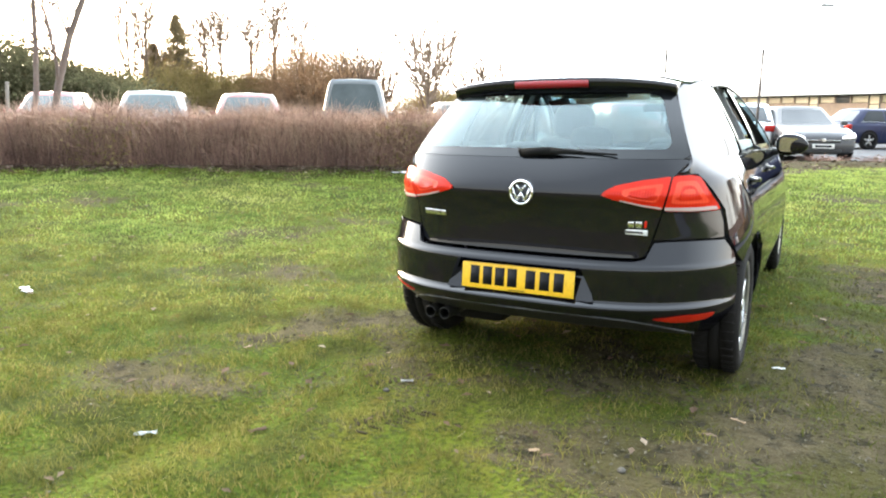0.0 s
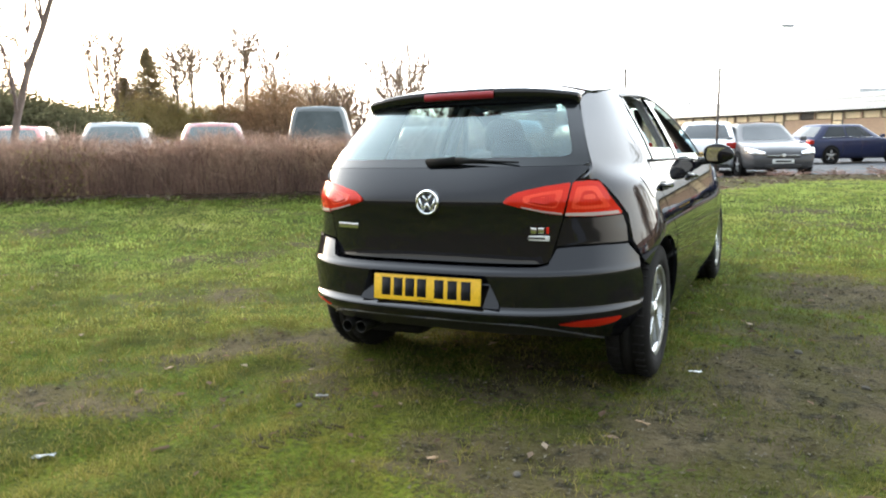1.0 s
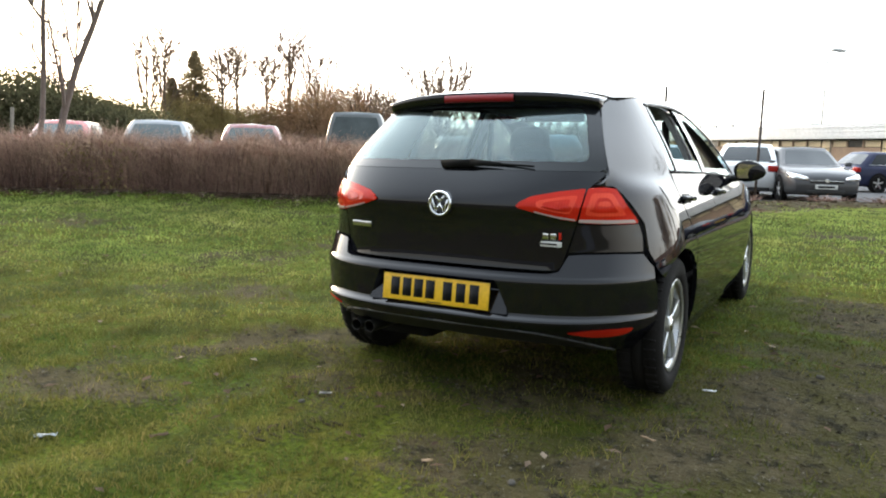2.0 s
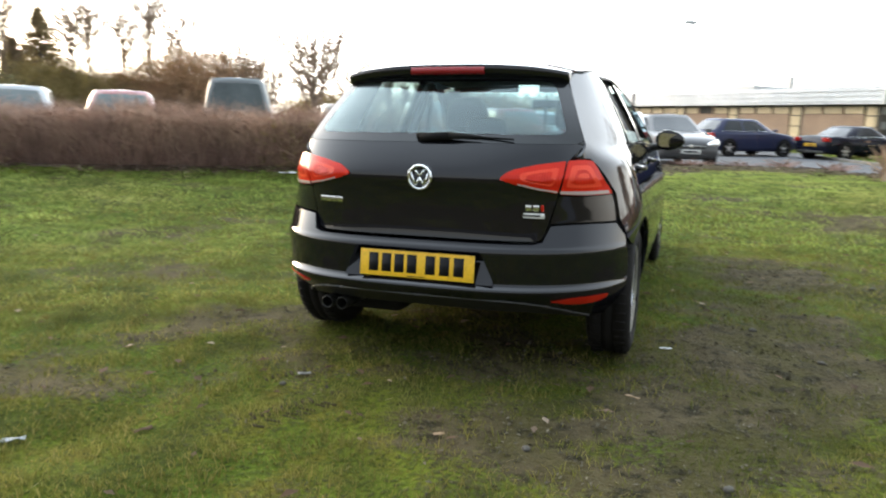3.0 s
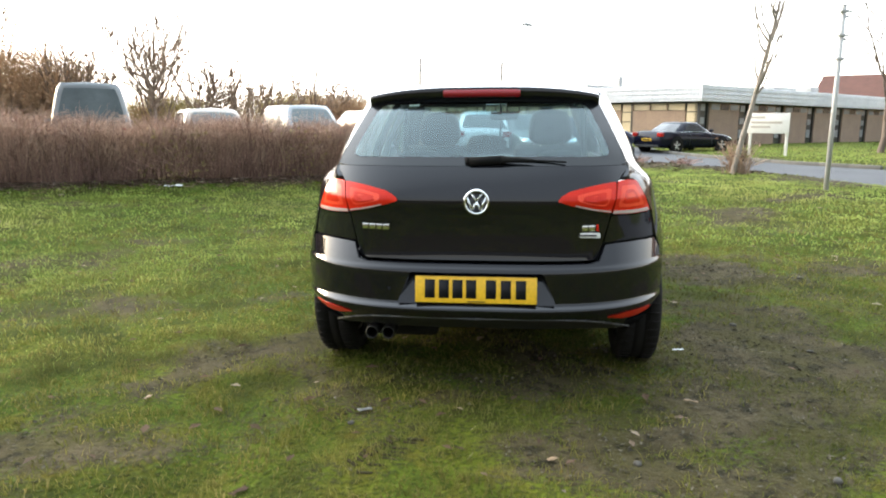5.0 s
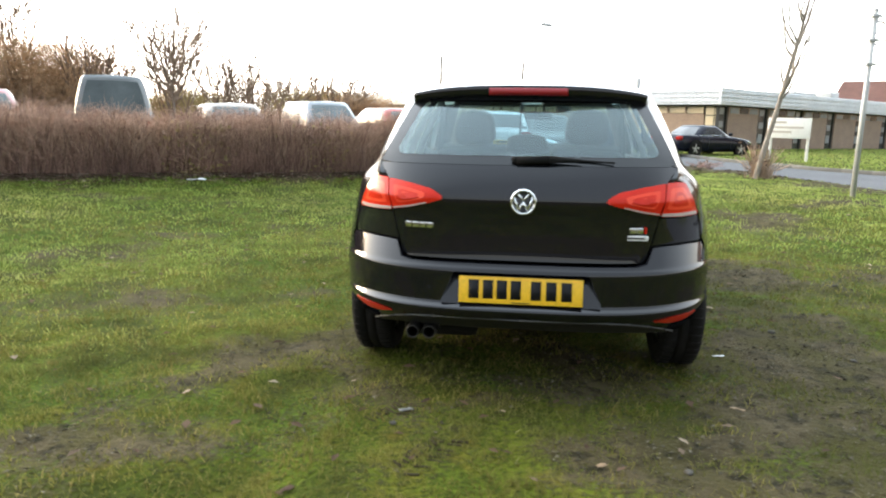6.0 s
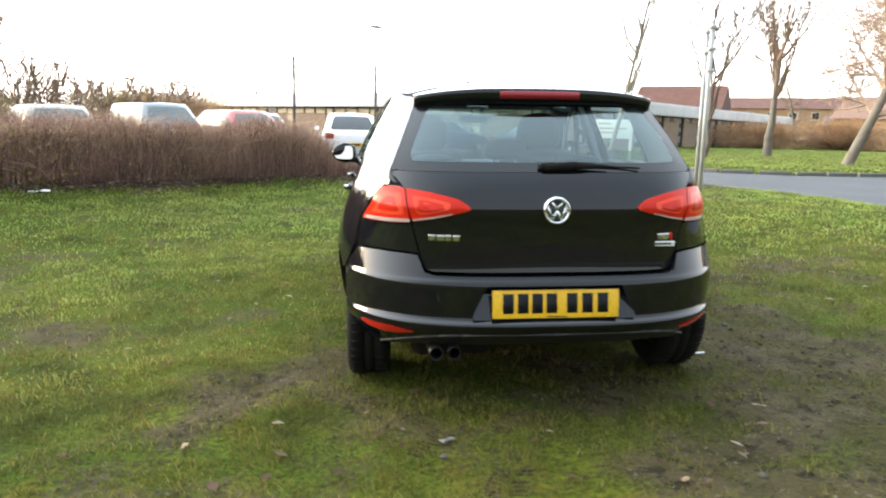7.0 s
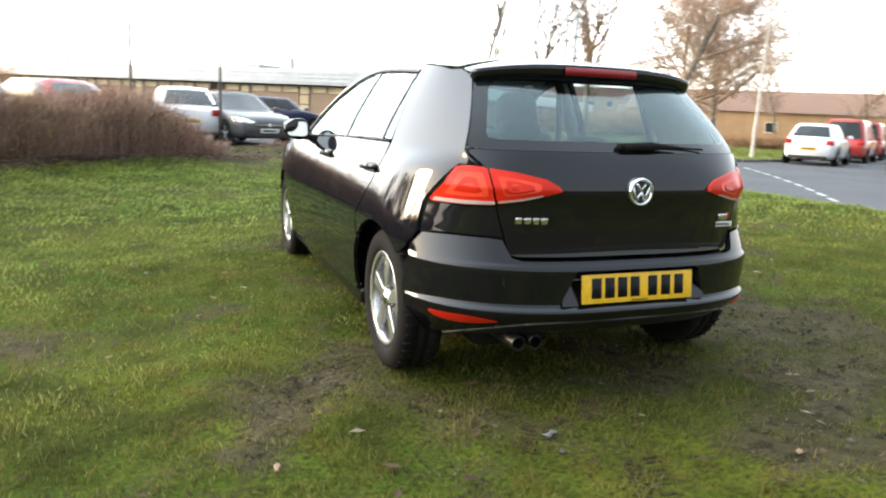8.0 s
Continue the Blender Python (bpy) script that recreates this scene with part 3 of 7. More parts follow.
def golf():
    car = thing("hatchback_car", pose(0, 0, -0.055, 0, -0.8, 0), "glossy black five-door hatchback parked on muddy grass, door windows lowered", "car")
    rin = lambda x, z: (-0.3 * (1 if x > 0 else -1) * min(1, abs(x) / 0.8), 1, 0)
    # painted rear panels
    gate = part("tailgate", patch(rounded([(-0.522, 0.622), (0.522, 0.622), (0.572, 0.80), (0.602, 0.955), (0.664, 1.0245), (-0.664, 1.0245), (-0.602, 0.955), (-0.572, 0.80)], 0.03), rear_skin, rin, 0.03, 0.02), BLACK_PAINT, car, "glossy black tailgate")
    top = [(0, 0.612), (0.49, 0.612), (0.530, 0.622), (0.543, 0.655), (0.555, 0.686), (0.60, 0.690), (0.64, 0.691), (0.72, 0.692), (0.80, 0.688)]
    low = [(0.836, 0.63), (0.852, 0.55), (0.854, 0.46), (0.848, 0.39), (0.815, 0.315), (0.755, 0.262), (0.70, 0.272), (0.64, 0.307), (0.56, 0.343), (0.47, 0.366), (0.38, 0.374), (0, 0.377)]
    recess = [(0.285, 0.578), (0.345, 0.438)]
    right = top + low
    outline = right + [(-x, z) for x, z in right[::-1][1:-1]]
    bump = part("bumper", patch(outline, bumper_skin, rin, 0.0175, 0.03, creases=(0.394, 0.405, 0.413, 0.419, 0.424, 0.431, 0.440, 0.447, 0.455, 0.580, 0.590, 0.597, 0.603, 0.608), hole=rounded([(-0.345, 0.440), (0.345, 0.440), (0.285, 0.578), (-0.285, 0.578)], 0.012)), BLACK_PAINT, car, "glossy black rear bumper")
    for s in (-1, 1):
        pl = [(0.551, 0.697), (0.64, 0.70), (0.72, 0.70), (0.795, 0.697), (0.788, 0.76), (0.774, 0.811), (0.68, 0.808), (0.580, 0.812)]
        pl = pl if s > 0 else mirrored(pl)
        hp = [(0.40, 0.66), (0.79, 0.66), (0.80, 0.72), (0.775, 0.83), (0.70, 0.955), (0.60, 0.952), (0.40, 0.915)]
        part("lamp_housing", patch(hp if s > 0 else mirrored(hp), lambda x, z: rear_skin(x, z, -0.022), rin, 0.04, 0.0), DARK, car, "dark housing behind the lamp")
        part("corner_panel", patch(pl, rear_skin, rin, 0.03, 0.02), BLACK_PAINT, car)
    # plate recess, plate and its bars
    rec = [(-0.345, 0.438), (0.345, 0.438), (0.285, 0.578), (-0.285, 0.578)]
    part("plate_recess", patch(rounded(rec, 0.015), lambda x, z: (x, -0.010 + 0.070 * (z - 0.438) / 0.14, z), rin, 0.04, 0.01), BLACK_PAINT, bump)
    tilt = Matrix.Translation((0, -0.012, 0.503)) @ Matrix.Rotation(radians(-7), 4, "X")
    bm = boxed(-0.262, 0.262, -0.004, 0.004, -0.0575, 0.0575, 0.002, m=tilt)
    plate = part("number_plate", bm, YELLOW, bump, "yellow plate with plain dark bars")
    for cx in (-0.198, -0.137, -0.078, -0.019, 0.066, 0.130, 0.194):
        part("plate_bar", boxed(cx - 0.022, cx + 0.022, -0.0055, -0.0035, -0.037, 0.043, m=tilt), INK, plate)
    part("plate_bar", boxed(-0.035, 0.04, -0.0055, -0.0035, -0.053, -0.049, m=tilt), INK, plate)
    # diffuser, reflectors, exhausts
    dif = [(0, 0.370), (0.38, 0.367), (0.47, 0.359), (0.56, 0.336), (0.64, 0.30), (0.70, 0.264), (0.66, 0.262), (0.58, 0.285), (0.45, 0.302), (0, 0.308)]
    dif = dif + [(-x, z) for x, z in dif[::-1][1:-1]]
    part("diffuser", patch(dif, lambda x, z: rear_skin(x, z, -0.015), rin, 0.04, 0.06), TRIM, bump, "matt black plastic diffuser")
    # thin grey bead that draws the highlight along the diffuser's edge
    bm = bmesh.new()
    edge = [rear_skin(x, z, 0.004) for x, z in [(-0.70, 0.266), (-0.64, 0.302), (-0.56, 0.338), (-0.47, 0.362), (-0.38, 0.371), (0, 0.374), (0.38, 0.371), (0.47, 0.362), (0.56, 0.338), (0.64, 0.302), (0.70, 0.266)]]
    for a, b in zip(edge, edge[1:]):
        rod(bm, a, b, 0.0045, sides=8)
    part("diffuser_highlight", bm, EDGE_HIGHLIGHT, bump)
    for s in (-1, 1):
        rf = [(0.562, 0.372), (0.66, 0.386), (0.795, 0.386), (0.765, 0.356), (0.70, 0.345), (0.64, 0.350)]
        rf = rounded(rf if s > 0 else mirrored(rf), 0.02)
        part("reflector", patch(rf, lambda x, z: rear_skin(x, z, 0.006), rin, 0.02, 0.01), LENS, bump, "red bumper reflector")
    for x in (-0.478, -0.402):
        bm = bmesh.new()
        prof = [(-0.03, 0.025), (-0.033, 0.0275), (-0.03, 0.030), (0.3, 0.030), (0.3, 0.025), (-0.03, 0.025)]
        bm = lathe(prof, 24)
        bmesh.ops.transform(bm, matrix=Matrix.Translation((x, 0.105, 0.276)) @ Matrix.Rotation(radians(90), 4, "Z"), verts=bm.verts)
        part("exhaust_tip", bm, surface("sooty_steel", (0.06, 0.058, 0.055), (0.02, 0.02, 0.02), scale=20, rough=0.4, metal=0.8, bump=0.02) if x < -0.45 else bpy.data.materials["sooty_steel"], car, "sooty steel exhaust tip")
    part("silencer", boxed(-0.56, -0.2, 0.3, 0.62, 0.19, 0.32, 0.04), DARK, car)
    # tail lamps
    for s in (-1, 1):
        flip = (lambda p: p) if s > 0 else mirrored
        inner = [(0.345, 0.880), (0.358, 0.898), (0.40, 0.922), (0.50, 0.944), (0.600, 0.958), (0.594, 0.89), (0.576, 0.824), (0.50, 0.838), (0.40, 0.862)]
        outer = [(0.607, 0.959), (0.66, 0.963), (0.697, 0.958), (0.722, 0.92), (0.75, 0.87), (0.775, 0.822), (0.770, 0.815), (0.68, 0.815), (0.584, 0.820), (0.600, 0.89)]
        for nm, pl, strip in (("tail_lamp_inner", inner, [(0.42, 0.864), (0.50, 0.846), (0.574, 0.834), (0.576, 0.827), (0.50, 0.839), (0.42, 0.858)]), ("tail_lamp_outer", outer, [(0.588, 0.834), (0.68, 0.832), (0.762, 0.832), (0.768, 0.818), (0.68, 0.817), (0.586, 0.822)])):
            lamp = part(nm, patch(rounded(flip(pl), 0.008, 2), lambda x, z: rear_skin(x, z, 0.010), rin, 0.022, 0.022), LENS, car, "red tail lamp lens")
            part("clear_strip", patch(flip(strip), lambda x, z: rear_skin(x, z, 0.0125), rin, 0.02, 0.002), LENS_CLEAR, lamp, "pale clear lower strip")
            if nm.endswith("inner"):
                deep = [(0.425, 0.905), (0.50, 0.921), (0.578, 0.932), (0.570, 0.885), (0.555, 0.853), (0.50, 0.862), (0.43, 0.880)]
                pale = [(0.455, 0.899), (0.50, 0.908), (0.556, 0.916), (0.550, 0.885), (0.542, 0.870), (0.50, 0.876), (0.455, 0.886)]
            else:
                deep = [(0.622, 0.94), (0.69, 0.941), (0.722, 0.885), (0.742, 0.848), (0.66, 0.846), (0.606, 0.850), (0.618, 0.89)]
                pale = [(0.645, 0.922), (0.682, 0.922), (0.708, 0.880), (0.718, 0.862), (0.66, 0.860), (0.632, 0.862), (0.642, 0.89)]
            part("light_guide", patch(rounded(flip(deep), 0.012, 2), lambda x, z: rear_skin(x, z, 0.0118), rin, 0.03, 0.002), LENS_PALE, lamp)
            part("light_core", patch(rounded(flip(pale), 0.012, 2), lambda x, z: rear_skin(x, z, 0.0130), rin, 0.03, 0.002), LENS, lamp)
    # rear glass with its dark border
    rg = rounded([(-0.657, 1.026), (0.657, 1.026), (0.532, 1.318), (-0.532, 1.318)], 0.02)
    clear = rounded([(-0.588, 1.064), (0.588, 1.064), (0.487, 1.298), (-0.487, 1.298)], 0.045)
    gl = part("rear_window", patch(clear, lambda x, z: rear_skin(x, z, -0.004), rin, 0.04, 0.0), GLASS_CAR, gate, "tinted rear window glass")
    gl.visible_shadow = False
    n = 120
    def along(poly, k):
        d = dense(poly, 0.004)
        c = np.array(d)
        a = np.arctan2(c[:, 1] - 1.17, c[:, 0] / 2.4)
        return [d[int(np.argmin(np.abs(np.angle(np.exp(1j * (a - t))))))] for t in np.linspace(-math.pi, math.pi, k)]
    o, i = along(rg, n), along(clear, n)
    part("glass_border", sheet([[rear_skin(*p, -0.003) for p in o], [rear_skin((p[0] + q[0]) / 2, (p[1] + q[1]) / 2, -0.0035) for p, q in zip(o, i)], [rear_skin(*p, -0.004) for p in i]]), FRIT, gate, "black border of the rear glass")
    bm = bmesh.new()
    seal = [rear_skin(x, 1.0255, -0.024) for x in np.linspace(-0.655, 0.655, 40)]
    for a, b in zip(seal, seal[1:]):
        rod(bm, a, b, 0.011, sides=6)
    part("glass_seal", bm, TRIM, gate)
    # wiper
    bm = bmesh.new()
    wp = lambda x, z, o=0.02: rear_skin(x, z, o)
    rod(bm, wp(-0.035, 1.047), wp(0.10, 1.054, 0.030), 0.018, 0.017, 12)
    rod(bm, wp(0.10, 1.054, 0.030), wp(0.24, 1.050, 0.024), 0.017, 0.006, 12)
    rod(bm, wp(-0.05, 1.052, 0.006), wp(-0.03, 1.047, 0.022), 0.013, 0.018, 12)
    wiper = part("wiper_arm", bm, DARK, gate, "black rear wiper")
    bm = bmesh.new()
    rod(bm, wp(-0.02, 1.060, 0.012), wp(0.38, 1.043, 0.012), 0.006, 0.004, 6)
    part("wiper_blade", bm, DARK, wiper)
    # roof spoiler with the high brake lamp
    def lip(x, top):
        s = abs(x) / 0.53
        return 0.368 + 0.085 * s ** 2.6
    rows = []
    for x in np.linspace(-0.542, 0.542, 45):
        s = abs(x) / 0.542
        y0 = lip(x, True)
        zt = 1.374 - 0.034 * s ** 3
        zb = 1.306 - 0.020 * s ** 4
        zr = roof_z(0.62) - 0.060 * s ** 3 + 0.002
        rows.append([(x, 0.62, zr), (x, 0.5 + 0.03 * s, (zr + zt) / 2 + 0.004), (x, y0 + 0.02, zt + 0.003), (x, y0 + 0.004, zt), (x, y0, zt - 0.005), (x, y0 + 0.003, (zt + zb) / 2 + 0.006), (x, y0 + 0.018, zb + 0.006), (x, y0 + 0.035, zb), (x, 0.52, zb + 0.02)])
    # the ends turn in to meet the glass edge
    for end, way in ((rows[0], -1), (rows[-1], 1)):
        tips = []
        for k, turn_in in ((0.003, 0.12), (0.004, 0.85)):
            tips.append([(x + way * k, y + (0.525 - y) * turn_in, z + (1.318 - z) * turn_in * 0.6) for x, y, z in end])
        rows = tips[::-1] + rows if way < 0 else rows + tips
    spo = part("spoiler", sheet(rows), BLACK_PAINT, gate, "black roof spoiler")
    rows = []
    for x in np.linspace(-0.178, 0.178, 20):
        s = abs(x) / 0.535
        y0 = lip(x, True) - 0.0075
        zt, zb = 1.363 - 0.034 * s ** 3, 1.330 - 0.01 * s ** 2.6
        rows.append([(x, y0 + 0.012, zt + 0.001), (x, y0, zt - 0.002), (x, y0 - 0.001, (zt + zb) / 2), (x, y0 + 0.001, zb + 0.002), (x, y0 + 0.012, zb)])
    part("high_brake_lamp", sheet(rows), LENS_BRAKE, spo, "dark red high brake lamp")
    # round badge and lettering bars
    badge_m = Matrix.Translation((0, 0.026, 0.878)) @ Matrix.Rotation(radians(90), 4, "Z") @ Matrix.Rotation(radians(-6), 4, "Y")
    bm = lathe([(-0.004, 0.043), (-0.012, 0.045), (-0.014, 0.050), (-0.012, 0.054), (-0.002, 0.057), (0.02, 0.057)], 40)
    bmesh.ops.transform(bm, matrix=Matrix.Scale(-1, 4, (1, 0, 0)), verts=bm.verts)
    bmesh.ops.transform(bm, matrix=Matrix.Translation((0, 0.030, 0.878)) @ Matrix.Rotation(radians(-90), 4, "Z"), verts=bm.verts)
    badge = part("badge_ring", bm, CHROME, gate, "round chrome badge ring")
    bm = bmesh.new()
    rod(bm, (0, 0.0345, 0.878), (0, 0.0265, 0.878), 0.045, 0.045, 32)
    part("badge_disc", bm, principled("badge_dark", (0.02, 0.022, 0.026), 0.25)[0], badge)
    bm = bmesh.new()
    for x0, z0, x1, z1 in ((-0.022, 0.034, 0.0, 0.006), (0.022, 0.034, 0.0, 0.006), (-0.039, 0.020, -0.019, -0.034), (0.039, 0.020, 0.019, -0.034), (-0.019, -0.034, 0.0, 0.0), (0.019, -0.034, 0.0, 0.0)):
        rod(bm, (x0, 0.0245, 0.878 + z0), (x1, 0.0245, 0.878 + z1), 0.0052, sides=8)
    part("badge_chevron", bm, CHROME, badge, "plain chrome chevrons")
    for x0, x1, mat in ((-0.512, -0.486, CHROME), (-0.479, -0.452, CHROME), (-0.445, -0.422, CHROME), (-0.415, -0.388, CHROME), (0.452, 0.476, CHROME), (0.481, 0.506, CHROME)):
        bm = bmesh.new()
        y = rear_skin((x0 + x1) / 2, 0.762)[1]
        box(bm, x0, x1, y - 0.008, y + 0.004, 0.7500, 0.7745, 0.002)
        part("lettering_bar", bm, mat, gate, "chrome lettering drawn as bars")
    y = rear_skin(0.52, 0.765)[1]
    part("lettering_bar", boxed(0.514, 0.523, y - 0.007, y + 0.004, 0.749, 0.776, 0.001), LENS, gate, "red lettering bar")
    y = rear_skin(0.475, 0.73)[1]
    tag = part("badge_strip", boxed(0.420, 0.530, y - 0.009, y + 0.004, 0.720, 0.741, 0.002, m=None), WHITE_PLATE, gate, "pale badge strip with dark bar")
    part("badge_bar", boxed(0.436, 0.514, y - 0.0105, y - 0.0085, 0.727, 0.735), FRAME_DARK, tag)
    # sides
    for s in (-1, 1):
        sk = lambda y, z, s=s: side_skin(y, z, s)
        inn = lambda y, z, s=s: (-s, 0, 0)
        quarter = [(0.378, 0.697), (0.378, 0.812), (0.33, 0.88), (0.266, 0.966), (0.206, 0.969)] + [(rear_skin(edge_x(z), z)[1] + 0.004, z) for z in (1.016, 1.05, 1.09, 1.14, 1.19, 1.24, 1.28, 1.316)] + [(0.60, 1.345), (0.95, 1.378), (1.02, 1.380), (0.97, 1.353), (0.928, 1.338), (0.90, 1.26), (0.842, 1.022), (0.848, 0.95), (0.89, 0.84), (0.96, 0.745), (1.03, 0.66)]
        quarter += arch(REAR_AXLE, 46, 134) + [(0.42, 0.615), (0.40, 0.66)]
        qp = part("rear_quarter", patch(quarter, lambda y, z: quarter_skin(y, z, s), inn, 0.020, 0.02), BLACK_PAINT, car, "glossy black rear quarter panel")
        if s > 0:
            fl = rounded([(0.565, 0.965), (0.70, 0.955), (0.77, 0.855), (0.64, 0.86)], 0.03)
            part("fuel_flap", patch(fl, lambda y, z: quarter_skin(y, z, 1, 0.003), inn, 0.03, 0.006), BLACK_PAINT, qp, "fuel filler flap")
        rd = [(0.855, 1.014), (0.86, 0.95), (0.902, 0.846), (0.972, 0.752), (1.042, 0.664)] + arch(REAR_AXLE, 44, -4)[1:] + [(1.12, 0.265), (1.70, 0.262), (1.715, 0.6), (1.722, 1.0)]
        door = part("rear_door", patch(rd, sk, inn, 0.045, 0.02), BLACK_PAINT, car, "glossy black rear door")
        fd = [(1.730, 1.0), (1.723, 0.6), (1.708, 0.262), (2.72, 0.262), (2.80, 0.45), (2.815, 0.75), (2.79, 0.955)]
        fdoor = part("front_door", patch(fd, sk, inn, 0.05, 0.02), BLACK_PAINT, car, "glossy black front door")
        fen = [(2.80, 0.953), (2.825, 0.75), (2.81, 0.45), (2.73, 0.262), (3.0, 0.262)] + arch(FRONT_AXLE, 189, -8) + [(4.05, 0.27), (4.13, 0.45), (4.12, 0.62), (4.0, 0.74), (3.6, 0.845), (3.2, 0.91), (2.9, 0.945)]
        part("front_wing", patch(fen, sk, inn, 0.05, 0.02), BLACK_PAINT, car, "glossy black front wing")
        part("sill", boxed(min(s * 0.78, s * 0.846), max(s * 0.78, s * 0.846), 1.09, 3.03, 0.19, 0.275, 0.02), BLACK_PAINT, car)
        for dr, y0 in ((door, 0.90), (fdoor, 1.86)):
            bm = bmesh.new()
            x0 = side_skin(y0 + 0.1, 0.895, s)[0]
            pts = [(x0 - s * 0.004, y0, 0.897), (x0 + s * 0.024, y0 + 0.035, 0.897), (x0 + s * 0.030, y0 + 0.1, 0.894), (x0 + s * 0.026, y0 + 0.165, 0.890), (x0 - s * 0.004, y0 + 0.20, 0.888)]
            for a, b in zip(pts, pts[1:]):
                rod(bm, a, b, 0.0125, sides=10)
            part("door_handle", bm, BLACK_PAINT, dr, "black door handle")
            bm = patch(rounded([(y0 + 0.01, 0.875), (y0 + 0.19, 0.868), (y0 + 0.19, 0.912), (y0 + 0.01, 0.918)], 0.03), lambda y, z: side_skin(y, z, s, 0.0015), inn, 0.03, 0.002)
            part("handle_cup", bm, TRIM, dr)
        # side glass
        panes = [("quarter_glass", [(0.868, 1.030), (0.995, 1.028), (0.962, 1.342), (0.940, 1.333)], qp)]
        if s < 0:
            panes += [("rear_door_glass", [(1.025, 1.028), (1.685, 1.012), (1.60, 1.366), (0.99, 1.345)], door),
                      ("front_door_glass", [(1.79, 1.008), (2.70, 0.972), (2.60, 1.078), (2.3, 1.228), (2.0, 1.318), (1.70, 1.364)], fdoor)]
        else:
            panes += [("rear_door_glass", [(1.025, 1.028), (1.685, 1.012), (1.67, 1.07), (1.02, 1.085)], door), ("front_door_glass", [(1.79, 1.008), (2.70, 0.972), (2.66, 1.02), (1.78, 1.035)], fdoor)]
        for nm, pl, host in panes:
            g = part(nm, patch(pl, lambda y, z: side_skin(y, z, s, -0.008), inn, 0.06, 0.0), GLASS_DARK, host, "tinted side window glass")
            g.visible_shadow = False
        # black pillars and window frames
        for nm, pl, host in (("quarter_bar", [(0.995, 1.02), (1.025, 1.02), (0.992, 1.348), (0.962, 1.345)], door), ("pillar_cover", [(1.685, 1.005), (1.79, 1.003), (1.70, 1.368), (1.60, 1.370)], fdoor)):
            part(nm, patch(pl, lambda y, z: side_skin(y, z, s, -0.003), inn, 0.05, 0.02), FRIT, host, "gloss black window pillar")
        ring = [(0.86, 1.022), (1.3, 1.016), (1.72, 1.006), (2.2, 0.990), (2.72, 0.966)]
        bm = bmesh.new()
        for a, b in zip(ring, ring[1:]):
            rod(bm, side_skin(*a, s, 0.001), side_skin(*b, s, 0.001), 0.005, sides=6)
        part("belt_seal", bm, TRIM, door)
        topline = [(y, win_top(y) - 0.004) for y in np.linspace(0.93, 2.76, 30)]
        seal = sheet([[side_skin(y, z - 0.014, s, -0.004) for y, z in topline], [side_skin(y, z - 0.010, s, 0.004) for y, z in topline], [side_skin(y, z + 0.002, s, 0.005) for y, z in topline], [side_skin(y, z + 0.006, s, -0.002) for y, z in topline]])
        part("frame_seal", seal, TRIM, door)
        ys = np.linspace(0.95, 2.82, 40)
        rail = sheet([[side_skin(y, win_top(y), s, 0.0) for y in ys], [(side_skin(y, win_top(y) + 0.015, s)[0] - s * 0.001, y, win_top(y) + 0.015) for y in ys],
                      [(side_skin(y, win_top(y) + 0.03, s)[0] - s * 0.010, y + 0.012, win_top(y) + 0.032) for y in ys]])
        part("roof_rail", rail, BLACK_PAINT, car)
        # door mirror
        mir = new("door_mirror")
        mir.parent = car
        tagged(mir, "black door mirror")
        bm = bmesh.new()
        g = bmesh.ops.create_uvsphere(bm, u_segments=24, v_segments=14, radius=1)
        for v in bm.verts:
            x, y, z = v.co
            if y < -0.2:
                y = -0.2 - (abs(y) - 0.2) * 0.1
            v.co = (s * (0.930 if s > 0 else 0.905) + x * (0.102 if s > 0 else 0.086) * (1 - 0.10 * s * x * z), 2.60 + y * 0.10, 1.010 + z * 0.072 * (1 - 0.16 * s * x))
        part("mirror_shell", bm, BLACK_PAINT, mir)
        xa, xb = (0.852, 1.010) if s > 0 else (0.838, 0.972)
        gp = rounded([(s * xa, 0.962), (s * xb, 0.966), (s * (xb + 0.004), 1.048), (s * (xa + 0.004), 1.062)], 0.032)
        part("mirror_glass", patch(gp, lambda x, z: (x, 2.572 + (0.08 if s < 0 else -0.04) * (z - 1.0) + 0.10 * s * (x - s * 0.92), z), lambda x, z: (0, 1, 0), 0.03, 0.01), principled("mirror_silver", (0.85, 0.87, 0.88), 0.02, 1.0)[0] if "mirror_silver" not in bpy.data.materials else bpy.data.materials["mirror_silver"], mir, "door mirror glass")
        bm = bmesh.new()
        rod(bm, (s * 0.76, 2.68, 0.955), (s * 0.87, 2.62, 0.965), 0.03, 0.024, 10)
        part("mirror_foot", bm, TRIM, mir)
        for yy in (REAR_AXLE, FRONT_AXLE):
            wheel("wheel", pose(0.772 if s > 0 else -0.752, yy, 0.316, 0, 0, 0 if s > 0 else 180), car, "alloy wheel with paired spokes")
            bm = bmesh.new()
            ar = arch(yy, 8, 172, 0.352, 24)
            rows = [[(s * 0.55, y, z) for y, z in ar], [(s * 0.82, y, z) for y, z in ar]]
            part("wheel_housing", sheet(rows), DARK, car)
    # roof, windscreen, bonnet, nose
    rows = []
    for y in np.linspace(0.60, 2.08, 26):
        ze = win_top(y) + 0.030
        xe = abs(side_skin(y, ze, 1)[0]) - 0.010
        rows.append([(x * xe, y + 0.012, roof_z(y) - (roof_z(y) - ze) * abs(x) ** 3.2) for x in np.linspace(-1, 1, 25)])
    part("roof", sheet(rows), BLACK_PAINT, car, "glossy black roof")
    rows = []
